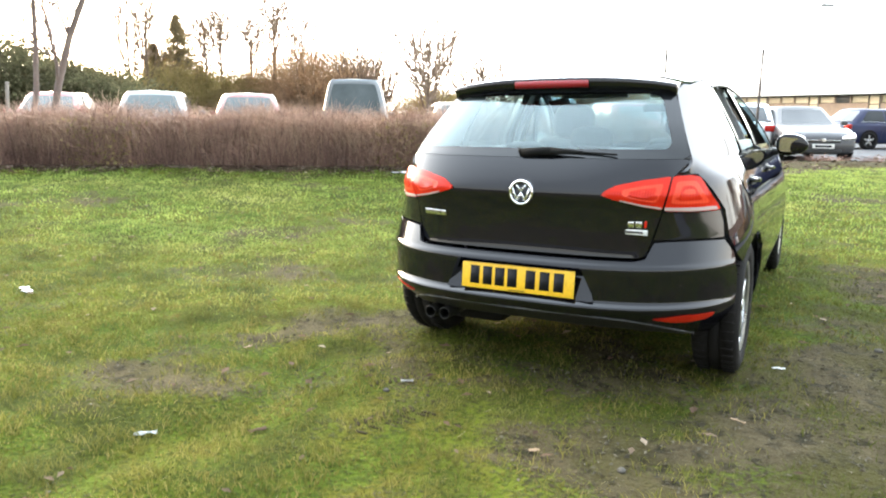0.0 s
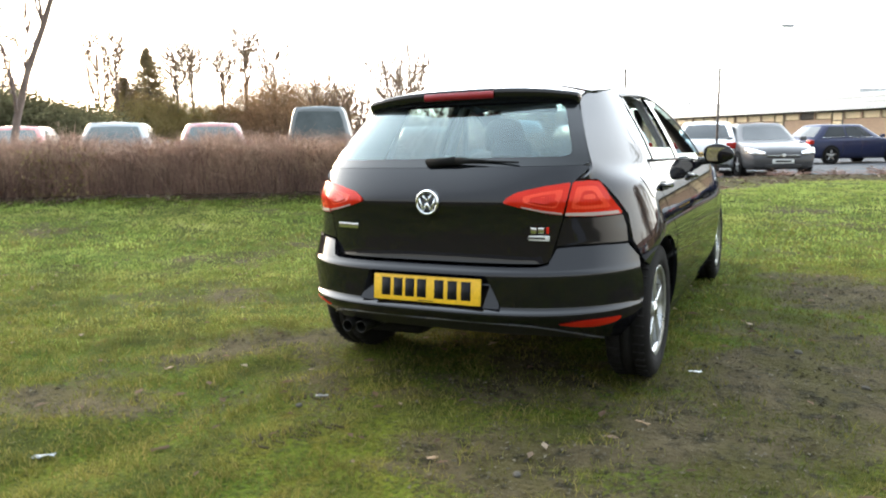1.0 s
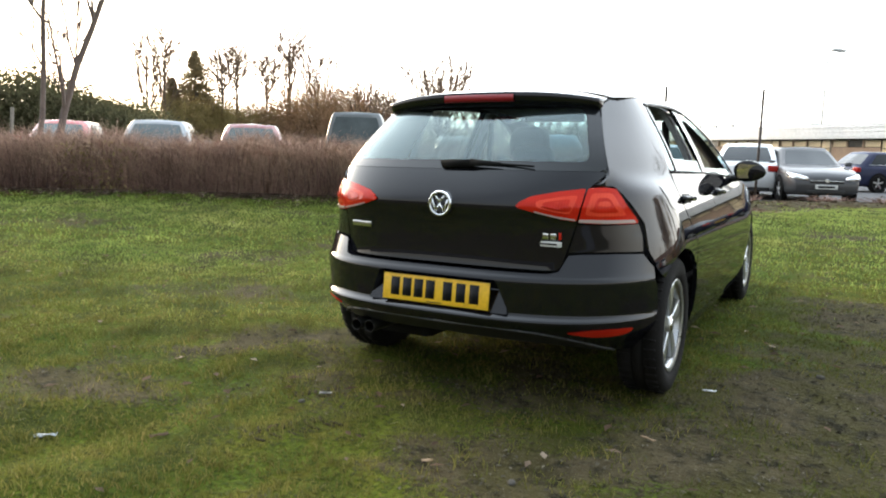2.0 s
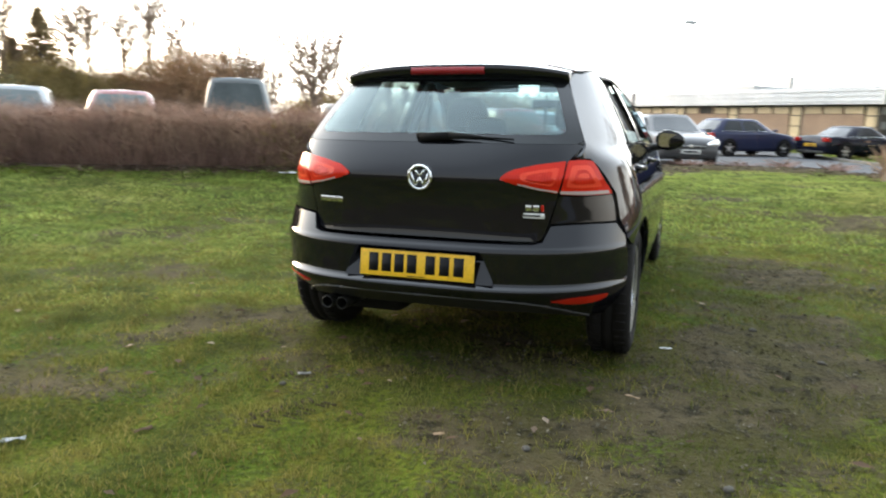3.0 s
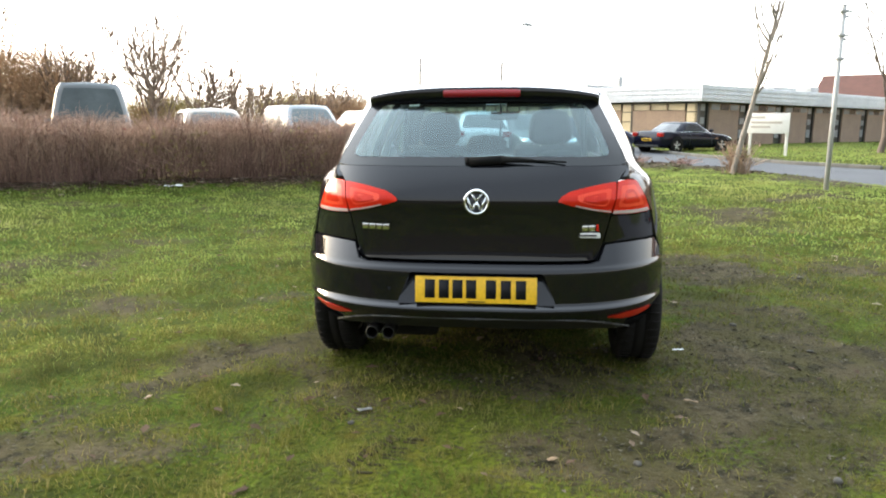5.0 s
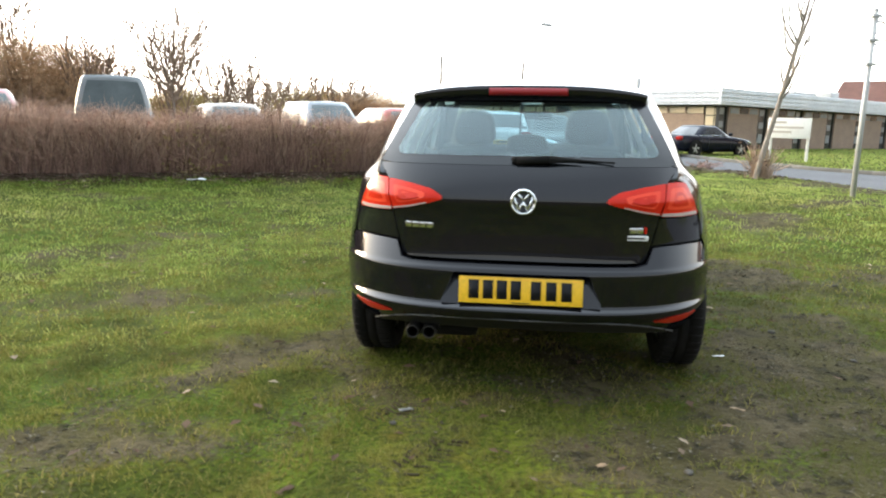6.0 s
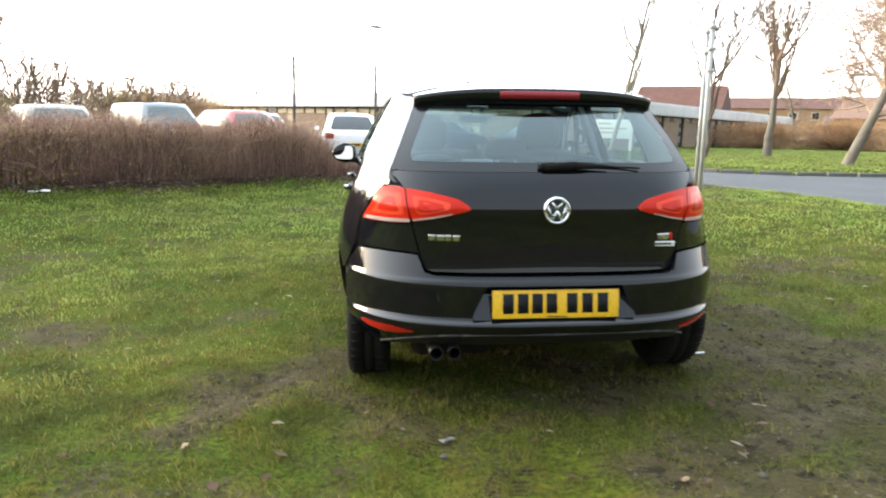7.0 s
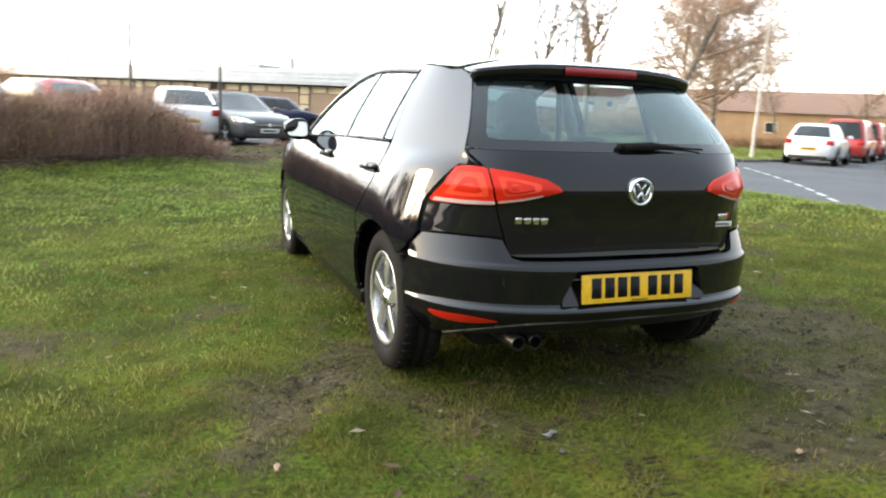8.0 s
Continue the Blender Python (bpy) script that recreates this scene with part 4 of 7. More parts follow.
    for t in np.linspace(0, 1, 14):
        y = 2.09 + 0.72 * t
        ze = win_top(y) + 0.030
        xe = abs(side_skin(y, max(0.95, ze), 1)[0]) - 0.012
        zc = roof_z(2.09) + (0.99 - roof_z(2.09)) * t
        yc = 2.10 + 0.95 * t
        rows.append([(x * xe, y + 0.012 + (yc - y) * (1 - abs(x) ** 2.5), zc + (ze - zc) * abs(x) ** 2.5) for x in np.linspace(-1, 1, 21)])
    ws = part("windscreen", sheet(rows), GLASS_CAR, car, "clear windscreen glass")
    ws.visible_shadow = False
    rows = []
    for t in np.linspace(0, 1, 14):
        y = 2.83 + 1.27 * t
        ze = float(np.interp(y, [2.8, 2.9, 3.2, 3.6, 4.0, 4.12], [0.955, 0.945, 0.91, 0.845, 0.74, 0.66]))
        xe = abs(side_skin(y, ze, 1)[0])
        rows.append([(x * xe, y + (0.22 - 0.08 * t) * (1 - x * x), ze + (0.05 - 0.03 * t) * (1 - x * x)) for x in np.linspace(-1, 1, 17)])
    part("bonnet", sheet(rows), BLACK_PAINT, car)
    rows = []
    for z in (0.2, 0.3, 0.45, 0.6, 0.68):
        xe = abs(side_skin(4.10, max(z, 0.25), 1)[0])
        rows.append([(x * xe, 4.10 + 0.16 * (1 - x * x) - (0.06 if z < 0.3 else 0), z) for x in np.linspace(-1, 1, 13)])
    part("front_bumper", sheet(rows), BLACK_PAINT, car)
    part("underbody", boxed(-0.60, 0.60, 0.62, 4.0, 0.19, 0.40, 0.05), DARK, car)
    # second, wider box, added to stop daylight showing under the car
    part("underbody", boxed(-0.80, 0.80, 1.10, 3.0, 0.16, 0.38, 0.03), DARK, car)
    bm = bmesh.new()
    rod(bm, (-0.7, REAR_AXLE, 0.26), (0.7, REAR_AXLE, 0.26), 0.05, sides=12)
    part("rear_axle", bm, DARK, car)
    # cabin
    part("cabin_floor", boxed(-0.74, 0.74, 0.30, 3.0, 0.37, 0.42), DARK, car)
    for s in (-1, 1):
        part("door_card", boxed(min(s * 0.70, s * 0.73), max(s * 0.70, s * 0.73), 0.5, 2.85, 0.42, 0.985), SEAT, car)
        bm = patch([(0.40, 1.06), (0.86, 1.03), (0.93, 1.325), (0.60, 1.31)], lambda y, z: side_skin(y, z, s, -0.06), lambda y, z: (-s, 0, 0), 0.06, 0.0)
        part("pillar_trim", bm, LINER, car, "pale grey pillar trim")
        bm = patch([(1.70, 0.96), (1.80, 0.96), (1.71, 1.355), (1.60, 1.355)], lambda y, z: side_skin(y, z, s, -0.05), lambda y, z: (-s, 0, 0), 0.06, 0.03)
        part("pillar_trim", bm, LINER, car, "pale grey pillar trim")
        ys = np.linspace(1.98, 2.84, 18)
        rim = [(abs(side_skin(y, max(0.95, win_top(y) + 0.01), 1)[0]) - 0.016, y, win_top(y) + 0.004) for y in ys]
        bm = sheet([[(s * x, y, z - 0.022) for x, y, z in rim], [(s * (x - 0.035), y + 0.01, z - 0.03) for x, y, z in rim], [(s * (x - 0.105), y + 0.06, z - 0.006) for x, y, z in rim], [(s * (x - 0.115), y + 0.07, z + 0.012) for x, y, z in rim]])
        part("front_pillar_trim", bm, SEAT, car, "dark windscreen pillar trim")
        bm = bmesh.new()
        rod(bm, (s * 0.56, 1.68, 1.30), (s * 0.60, 1.70, 0.75), 0.022, sides=4)
        part("seat_belt", bm, SEAT, car)
    part("headliner", sheet([[(x * 0.53, y, roof_z(y) - 0.045 - 0.02 * x * x) for x in np.linspace(-1, 1, 9)] for y in np.linspace(0.62, 2.05, 9)]), LINER, car, "pale grey headliner")
    for s in (-1, 1):
        part("sun_visor", boxed(min(s * 0.07, s * 0.54), max(s * 0.07, s * 0.54), 2.09, 2.125, 1.325, 1.375, 0.01), LINER, car, "pale sun visor")
    part("parcel_shelf", boxed(-0.62, 0.62, 0.34, 1.0, 0.955, 0.972, 0.004), SEAT, car)
    def seat(x0, x1, y, z1, hr, nm):
        st = new(nm)
        st.parent = car
        tagged(st, "charcoal cloth seat")
        part("backrest", boxed(x0, x1, y - 0.08, y + 0.08, 0.45, z1, 0.05, m=Matrix.Translation((0, y, 0.5)) @ Matrix.Rotation(radians(14), 4, "X") @ Matrix.Translation((0, -y, -0.5))), SEAT, st)
        for cx, hw, z0, zt in hr:
            yy = y - 0.14
            hb = bmesh.new()
            bmesh.ops.create_uvsphere(hb, u_segments=20, v_segments=14, radius=1)
            for v in hb.verts:
                f = [math.copysign(abs(c) ** 0.55, c) for c in v.co]
                v.co = Vector((cx + hw * f[0] * (1 - 0.10 * f[2]), yy + 0.055 * f[1], (z0 + zt) / 2 + (zt - z0) / 2 * f[2] * (1 - 0.06 * f[0] ** 2)))
            hrst = part("headrest", hb, SEAT, st)
            bm = bmesh.new()
            for k in (-0.06, 0.06):
                rod(bm, (cx + k, yy, z0 - 0.1), (cx + k, yy, z0 + 0.03), 0.006, sides=6)
            part("headrest_post", bm, CHROME, hrst)
    seat(-0.62, -0.13, 2.02, 1.075, [(-0.37, 0.138, 1.055, 1.285)], "front_seat")
    seat(0.13, 0.62, 2.02, 1.075, [(0.37, 0.14, 1.065, 1.298)], "front_seat")
    seat(-0.64, 0.64, 1.22, 0.92, [(-0.40, 0.13, 0.94, 1.06), (0.40, 0.13, 0.94, 1.06), (-0.01, 0.115, 1.03, 1.145)], "rear_bench")
    part("dashboard", boxed(-0.68, 0.68, 2.55, 2.95, 0.7, 0.955, 0.05), SEAT, car)
    part("interior_mirror", boxed(-0.06, 0.15, 2.50, 2.53, 1.235, 1.29, 0.012), TRIM, car, "black interior mirror")
    bm = bmesh.new()
    ring = [(0.37 + 0.18 * math.cos(a), 2.42 + 0.05 * math.sin(a), 0.92 + 0.17 * math.sin(a)) for a in np.linspace(0, 2 * math.pi, 25)]
    for a, b in zip(ring, ring[1:]):
        rod(bm, a, b, 0.015, sides=8)
    part("steering_wheel", bm, TRIM, car)
    return car


golf()

# ---- ground, tarmac, kerb ----
HEDGE_A, HEDGE_B = Vector((-15.0, 0.75)), Vector((-1.15, 10.25))
HEDGE_WAY = (HEDGE_B - HEDGE_A).normalized()
HEDGE_BACK = Vector((-HEDGE_WAY.y, HEDGE_WAY.x))
TARMAC = [(-39.6, -13.7), (-6.6, 8.85), (-3.0, 11.3), (-2.6, 13.4), (-0.2, 16.6), (2.4, 18.0), (3.9, 18.4), (5.0, 17.4), (6.2, 15.3), (7.0, 12.2), (7.6, 10.0),
          (8.0, 8.0), (8.1, 5.0), (8.2, 0.0), (8.4, -40.0), (15.5, -40.0), (15.5, 2.0), (20.0, 7.0), (70.0, 38.0), (66.0, 46.0), (19.8, 18.2), (17.0, 17.3),
          (12.0, 17.3), (10.0, 18.1), (8.4, 20.2), (6.7, 24.4), (5.6, 29.4), (7.0, 33.5), (2.0, 41.0), (-9.0, 53.0), (-60.0, 53.0), (-60.0, -13.7)]


def edge_distance(px, py, poly):
    """Distance to the outline for arrays of points."""
    best = np.full(px.shape, 1e9)
    for (ax, ay), (bx, by) in zip(poly, poly[1:] + poly[:1]):
        dx, dy = bx - ax, by - ay
        t = np.clip(((px - ax) * dx + (py - ay) * dy) / (dx * dx + dy * dy), 0, 1)
        best = np.minimum(best, np.hypot(px - ax - t * dx, py - ay - t * dy))
    return best


def within(px, py, poly):
    c = np.zeros(px.shape, bool)
    for (ax, ay), (bx, by) in zip(poly, poly[1:] + poly[:1]):
        with np.errstate(divide="ignore", invalid="ignore"):
            hit = ((ay > py) != (by > py)) & (px < (bx - ax) * (py - ay) / (by - ay if by != ay else 1e-9) + ax)
        c ^= hit
    return c


def ease(v, a, b):
    t = np.clip((v - a) / (b - a), 0, 1)
    return t * t * (3 - 2 * t)


rng = np.random.default_rng(7)
WAVES = [(rng.uniform(-1, 1, 2) * f, rng.uniform(0, 6.28), 1 / f) for f in (1.1, 1.7, 2.6, 4.1, 6.3, 9.0, 13.0, 19.0) for _ in range(3)]


def lumps(x, y, lo=0, hi=24):
    s = 0
    for (k, ph, amp) in WAVES[lo:hi]:
        s = s + amp * np.sin(k[0] * 3 * x + k[1] * 3 * y + ph + 1.3 * np.sin(k[1] * 2 * x - k[0] * 2.3 * y))
    return s


def ground_z(x, y):
    x, y = np.asarray(x, float), np.asarray(y, float)
    r = np.hypot(x, y - 1.5)
    near = -0.055 + 0.014 * np.clip(x, -3, 3)
    z = near + (0.16 - near) * ease(r, 3.6, 8.8)
    far = ease(r, 14, 30)
    z = z * (1 - far) + 0.04 * far
    d = edge_distance(x, y, TARMAC)
    ins = within(x, y, TARMAC)
    z = np.where(ins, -0.10 - 0.02 * np.minimum(d, 1), z * ease(d, 0.0, 1.6) + 0.01 * (1 - ease(d, 0, 1.6)))
    rough = np.where(ins, 0, 1) * (1 - ease(r, 18, 40))
    z = z + rough * (0.010 * lumps(x, y, 3, 15) + 0.008 * lumps(x, y, 12, 24))
    h = (x - HEDGE_A.x) * HEDGE_BACK.x + (y - HEDGE_A.y) * HEDGE_BACK.y
    along = (x - HEDGE_A.x) * HEDGE_WAY.x + (y - HEDGE_A.y) * HEDGE_WAY.y
    z = z + 0.10 * np.exp(-((h + 0.15) / 0.45) ** 2) * (1 - ease(along, 16.0, 18.5))
    for wx in (-0.80, 0.80):
        track = np.exp(-((x - wx - 0.10 * (y - 0.5) * (y < 0.5)) / 0.13) ** 2) * ease(-y, -2.0, 0.5) * ease(y, -3.2, -1.2)
        z = z - 0.018 * track * rough
    return z


def soil_map(x, y):
    """How bare the lawn is: 0 turf, 1 mud."""
    x, y = np.asarray(x, float), np.asarray(y, float)
    s = 0.06 + 0.15 * lumps(x * 0.8, y * 0.8, 0, 9) + 0.30 * lumps(x, y, 9, 18)
    def spot(cx, cy, rx, ry, a=0.6, turn=0.0):
        c, n = math.cos(turn), math.sin(turn)
        u, v = (x - cx) * c + (y - cy) * n, -(x - cx) * n + (y - cy) * c
        return a * np.exp(-((u / rx) ** 2 + (v / ry) ** 2))
    s = s + spot(-1.55, -0.68, 0.5, 0.14, 0.5, 0.1) + spot(-0.48, -0.15, 0.16, 0.45, 0.45, 0.5) + spot(0.1, 0.15, 0.6, 0.3, 0.55) + spot(0.42, -0.5, 0.6, 0.3, 0.55, -0.3)
    s = s + spot(1.55, 2.4, 0.45, 2.6, 0.38, -0.3) + spot(2.9, 2.6, 0.8, 2.4, 0.32, -0.5) + spot(3.4, 7.1, 1.8, 0.3, 0.55, 0.85) + spot(-0.85, 1.3, 0.28, 1.5, 0.3) + spot(0, 2.0, 0.9, 1.8, 0.45)
    s = s + spot(1.05, -0.62, 0.42, 0.16, 0.38, 0.3) + spot(2.2, 0.9, 0.8, 0.35, 0.34, 0.5) + spot(1.12, -0.05, 0.28, 0.2, 0.4) + spot(1.45, 1.1, 0.4, 0.25, 0.4)
    # the wheel's curving track from the rear left tyre, and the long bare wheel marks over to the road
    s = s + spot(-1.12, 0.62, 0.13, 0.42, 0.5, -0.5) + spot(-1.42, 0.1, 0.13, 0.42, 0.46, -0.42) + spot(-1.68, -0.5, 0.16, 0.3, 0.36, -0.2) + spot(1.72, 3.0, 0.45, 0.5, 0.3) + spot(1.5, 0.6, 1.2, 1.6, 0.2, -0.3) + spot(3.9, 6.6, 1.7, 0.28, 0.35, 0.5)
    # invented mud out of view behind the walker, keeps green off the tailgate's reflection
    s = s + 0.9 * ease(-y, 3.3, 4.6)
    d = edge_distance(x, y, TARMAC)
    s = s + 0.9 * (1 - ease(d - 1.3 * (x < 3.5), 1.4, 3.0)) * (y < 24) * (y > 9.5) * (x < 6.5) * (x > -4)
    h = (x - HEDGE_A.x) * HEDGE_BACK.x + (y - HEDGE_A.y) * HEDGE_BACK.y
    along = (x - HEDGE_A.x) * HEDGE_WAY.x + (y - HEDGE_A.y) * HEDGE_WAY.y
    s = s + 1.0 * ease(h, -0.50, -0.12) * (1 - ease(h, 2.0, 2.6)) * (1 - ease(along, 17.5, 19.5))
    return np.clip(s, 0, 1)


def spaced(lo, hi, step, reach, grow=1.13):
    mid = list(np.arange(lo, hi, step))
    a, s, left = mid[0], step, []
    while a > -reach:
        s *= grow
        a -= s
        left.append(a)
    a, s, right = mid[-1], step, []
    while a < reach:
        s *= grow
        a += s
        right.append(a)
    return np.array(left[::-1] + mid + right)


gx, gy = spaced(-6.5, 7.0, 0.07, 600), spaced(-4.5, 11.0, 0.07, 600)
GX, GY = np.meshgrid(gx, gy)
fx, fy = GX.ravel(), GY.ravel()
fz = ground_z(fx, fy)
nx, ny = len(gx), len(gy)
ids = np.arange(nx * ny).reshape(ny, nx)
quads = np.stack([ids[:-1, :-1], ids[:-1, 1:], ids[1:, 1:], ids[1:, :-1]], -1).reshape(-1, 4)


def mesh_of(name, verts, faces, material, smooth=False):
    """A mesh object straight from arrays; every face has the same number of corners."""
    me = bpy.data.meshes.new(name)
    k = faces.shape[1]
    me.vertices.add(len(verts))
    me.vertices.foreach_set("co", np.ascontiguousarray(verts, np.float32).ravel())
    me.loops.add(faces.size)
    me.loops.foreach_set("vertex_index", np.ascontiguousarray(faces, np.int32).ravel())
    me.polygons.add(len(faces))
    me.polygons.foreach_set("loop_start", np.arange(0, faces.size, k, dtype=np.int32))
    me.polygons.foreach_set("use_smooth", np.full(len(faces), smooth))
    me.update(calc_edges=True)
    me.materials.append(material)
    return new(name, me)


ground = mesh_of("ground", np.stack([fx, fy, fz], -1), quads, ground_material(), True)
soil = ground.data.attributes.new("soil", "FLOAT", "POINT")
soil.data.foreach_set("value", soil_map(fx, fy).astype(np.float32))
tagged(ground, "patchy muddy lawn of short winter grass", "ground", kind="structure")

bm = bmesh.new()
bm.faces.new([bm.verts.new((x, y, -0.02)) for x, y in TARMAC])
bmesh.ops.triangulate(bm, faces=bm.faces)
tagged(part("road", bm, ASPHALT, smooth=False), "grey worn tarmac of road and car park", "road", kind="structure")

# kerb stones along the far side of the road
kerb = tagged(new("kerb"), "weathered concrete kerb along the road", "kerb", kind="structure")
stone_me = None
line = [(5.6, 29.4), (6.7, 24.4), (8.4, 20.2), (10.0, 18.1), (12.0, 17.3), (17.0, 17.3), (19.8, 18.2), (66.0, 46.0)]
for (ax, ay), (bx, by) in zip(line, line[1:]):
    length = math.dist((ax, ay), (bx, by))
    count = min(30, max(1, round(length / 0.92)))
    for i in range(count):
        t = (i + 0.5) * (length / max(1, round(length / 0.92))) / length
        if stone_me is None:
            ob = part("kerb_stone", boxed(-0.452, 0.452, -0.06, 0.06, -0.12, 0.085, 0.02), KERB, kerb)
            stone_me = ob.data
        else:
            ob = new("kerb_stone", stone_me)
            ob.parent = kerb
        ob.matrix_local = pose(ax + (bx - ax) * t, ay + (by - ay) * t, 0.005 * math.sin(7 * i), 0, 0, math.degrees(math.atan2(by - ay, bx - ax)))
# worn dashes at the junction
dashes = tagged(new("road_marking"), "worn white dashes across the junction", "road marking", kind="structure")
for i in range(11):
    t = i / 10
    x, y = 7.6 + 6.6 * t, 5.1 + 9.0 * t - 1.6 * t * (1 - t)
    ob = part("dash", boxed(-0.3, 0.3, -0.05, 0.05, -0.018, -0.012), ROAD_PAINT, dashes, smooth=False)
    ob.matrix_local = pose(x, y, 0, 0, 0, math.degrees(math.atan2(9.0 - 1.6 * (1 - 2 * t), 6.6)))

# ---- grass blades ----
def blades(count, region, size, wide, keep, seed):
    g = np.random.default_rng(seed)
    x, y = g.uniform(region[0], region[1], count), g.uniform(region[2], region[3], count)
    ok = keep(x, y) & (g.uniform(0, 1, count) > soil_map(x, y) * 1.25 - 0.12) & (edge_distance(x, y, TARMAC) > 0.3) & ~within(x, y, TARMAC)
    x, y = x[ok], y[ok]
    n = len(x)
    z = ground_z(x, y) - 0.004
    a = g.uniform(0, 2 * np.pi, n)
    clump = 0.5 + 1.1 * (lumps(x * 2.2, y * 2.2, 6, 18) * 0.5 + 0.45).clip(0, 1)
    h = size * g.uniform(0.45, 1.25, n) * clump
    w = wide * g.uniform(0.7, 1.3, n)
    lean = g.uniform(0.25, 1.15, n) * h
    b = g.uniform(0, 2 * np.pi, n)
    ux, uy = np.cos(a) * w / 2, np.sin(a) * w / 2
    lx, ly = np.cos(b) * lean, np.sin(b) * lean
    V = np.empty((n, 5, 3))
    V[:, 0] = np.stack([x - ux, y - uy, z], -1)
    V[:, 1] = np.stack([x + ux, y + uy, z], -1)
    V[:, 2] = np.stack([x + ux * 0.8 + lx * 0.4, y + uy * 0.8 + ly * 0.4, z + h * 0.62], -1)
    V[:, 3] = np.stack([x - ux * 0.8 + lx * 0.4, y - uy * 0.8 + ly * 0.4, z + h * 0.62], -1)
    V[:, 4] = np.stack([x + lx, y + ly, z + h * 0.9], -1)
    k = np.arange(n)[:, None] * 5
    F = np.concatenate([k + np.array([[0, 1, 2]]), k + np.array([[0, 2, 3]]), k + np.array([[3, 2, 4]])], 0)
    return V.reshape(-1, 3), F


def reach(lo, hi):
    return lambda x, y: (np.hypot(x - 0.1, y + 2.9) > lo) & (np.hypot(x - 0.1, y + 2.9) <= hi)


near, far = [], []
for count, region, size, wide, keep, seed in ((260000, (-4.5, 4.5, -2.6, 2.6), 0.030, 0.0042, reach(0.9, 4.2), 11), (230000, (-7.5, 7.5, -2.0, 5.0), 0.030, 0.006, reach(4.2, 7.6), 12), (260000, (-12, 9, -3, 16), 0.036, 0.012, reach(7.6, 17), 13), (60000, (6, 45, 17, 50), 0.05, 0.05, lambda x, y: (y > 0), 14),
                                                (150000, (-10, 9, -10, -2.0), 0.036, 0.013, lambda x, y: (y < -2.5) | (np.abs(x) > 5.0), 17)):
    V, F = blades(count, region, size, wide, keep, seed)
    # paler blades grow more common with distance from where the walker stands
    V = V.reshape(-1, 5, 3)
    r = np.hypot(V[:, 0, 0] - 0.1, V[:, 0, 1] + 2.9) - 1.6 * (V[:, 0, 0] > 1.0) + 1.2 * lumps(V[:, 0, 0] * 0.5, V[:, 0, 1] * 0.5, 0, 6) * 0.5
    pale_pick = np.random.default_rng(seed + 40).uniform(0, 1, len(V)) < ease(r, 3.6, 10.5)
    near.append(V[~pale_pick])
    far.append(V[pale_pick])


def turf(name, groups, material, label):
    V = np.concatenate(groups)
    k = np.arange(len(V))[:, None] * 5
    F = np.concatenate([k + np.array([[0, 1, 2]]), k + np.array([[0, 2, 3]]), k + np.array([[3, 2, 4]])], 0)
    tagged(mesh_of(name, V.reshape(-1, 3), F, material), label, "grass", kind="stuff")


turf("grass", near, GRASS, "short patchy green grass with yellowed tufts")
turf("pale_grass", far, GRASS_PALE, "paler green grass away from the car")


def flat_bits(name, pts, size, material, seed, lift=0.006, curl=0.4):
    """Small fallen leaves or crumbs lying at the points."""
    g = np.random.default_rng(seed)
    n = len(pts)
    x, y = pts[:, 0], pts[:, 1]
    a = g.uniform(0, 6.28, n)
    s = size * g.uniform(0.5, 1.5, n)
    z = ground_z(x, y) + lift
    V = np.empty((n, 4, 3))
    for i, (p, q, up) in enumerate(((-1, 0, 0.0), (0, -0.45, 0.5), (1, 0, 0.15), (0, 0.45, 0.6))):
        V[:, i] = np.stack([x + s * (p * np.cos(a) - q * np.sin(a)), y + s * (p * np.sin(a) + q * np.cos(a)), z + up * curl * s * g.uniform(0.2, 1.4, n)], -1)
    k = np.arange(n)[:, None] * 4
    F = np.concatenate([k + np.array([[0, 1, 2]]), k + np.array([[0, 2, 3]])], 0)
    return mesh_of(name, V.reshape(-1, 3), F, material)


g = np.random.default_rng(5)
t, o = g.uniform(0, 18.5, 20000), g.normal(-0.02, 0.24, 20000)
pts = np.stack([HEDGE_A.x + HEDGE_WAY.x * t + HEDGE_BACK.x * o, HEDGE_A.y + HEDGE_WAY.y * t + HEDGE_BACK.y * o], -1)
more = np.stack([g.uniform(-3, 6.0, 5000), g.uniform(12.5, 19.5, 5000)], -1)
dd = edge_distance(more[:, 0], more[:, 1], TARMAC)
more = more[(dd < 3.6) & ~within(more[:, 0], more[:, 1], TARMAC)]
tagged(flat_bits("leaf_litter", np.concatenate([pts, more[: len(more) // 3]]), 0.042, LITTER, 6, 0.01), "brown leaf litter along the hedge foot", "leaf litter", kind="stuff")
clod = np.stack([g.uniform(-3, 6.3, 2600), g.uniform(12.0, 19.5, 2600)], -1)
dd = edge_distance(clod[:, 0], clod[:, 1], TARMAC)
clod = clod[(dd < 3.4) & ~within(clod[:, 0], clod[:, 1], TARMAC)]
tagged(flat_bits("soil_clods", clod, 0.04, surface("dark_turned_soil", (0.05, 0.036, 0.022), (0.09, 0.066, 0.042), rough=0.95, per_piece=0.4, bump=0, spec=0.04), 10, 0.0, 0.9), "dark turned soil clods along the verge", "soil", kind="stuff")
lawn = np.stack([g.uniform(-8, 7, 1500), g.uniform(-2.3, 9, 1500)], -1)
lawn = lawn[~within(lawn[:, 0], lawn[:, 1], TARMAC)]
tagged(flat_bits("scattered_leaves", lawn, 0.029, LITTER, 8, 0.02), "dry brown leaves scattered on the lawn", "leaves", kind="stuff")
crumb = np.stack([g.uniform(-2.5, 3.5, 26000), g.uniform(-2.3, 4.5, 26000)], -1)
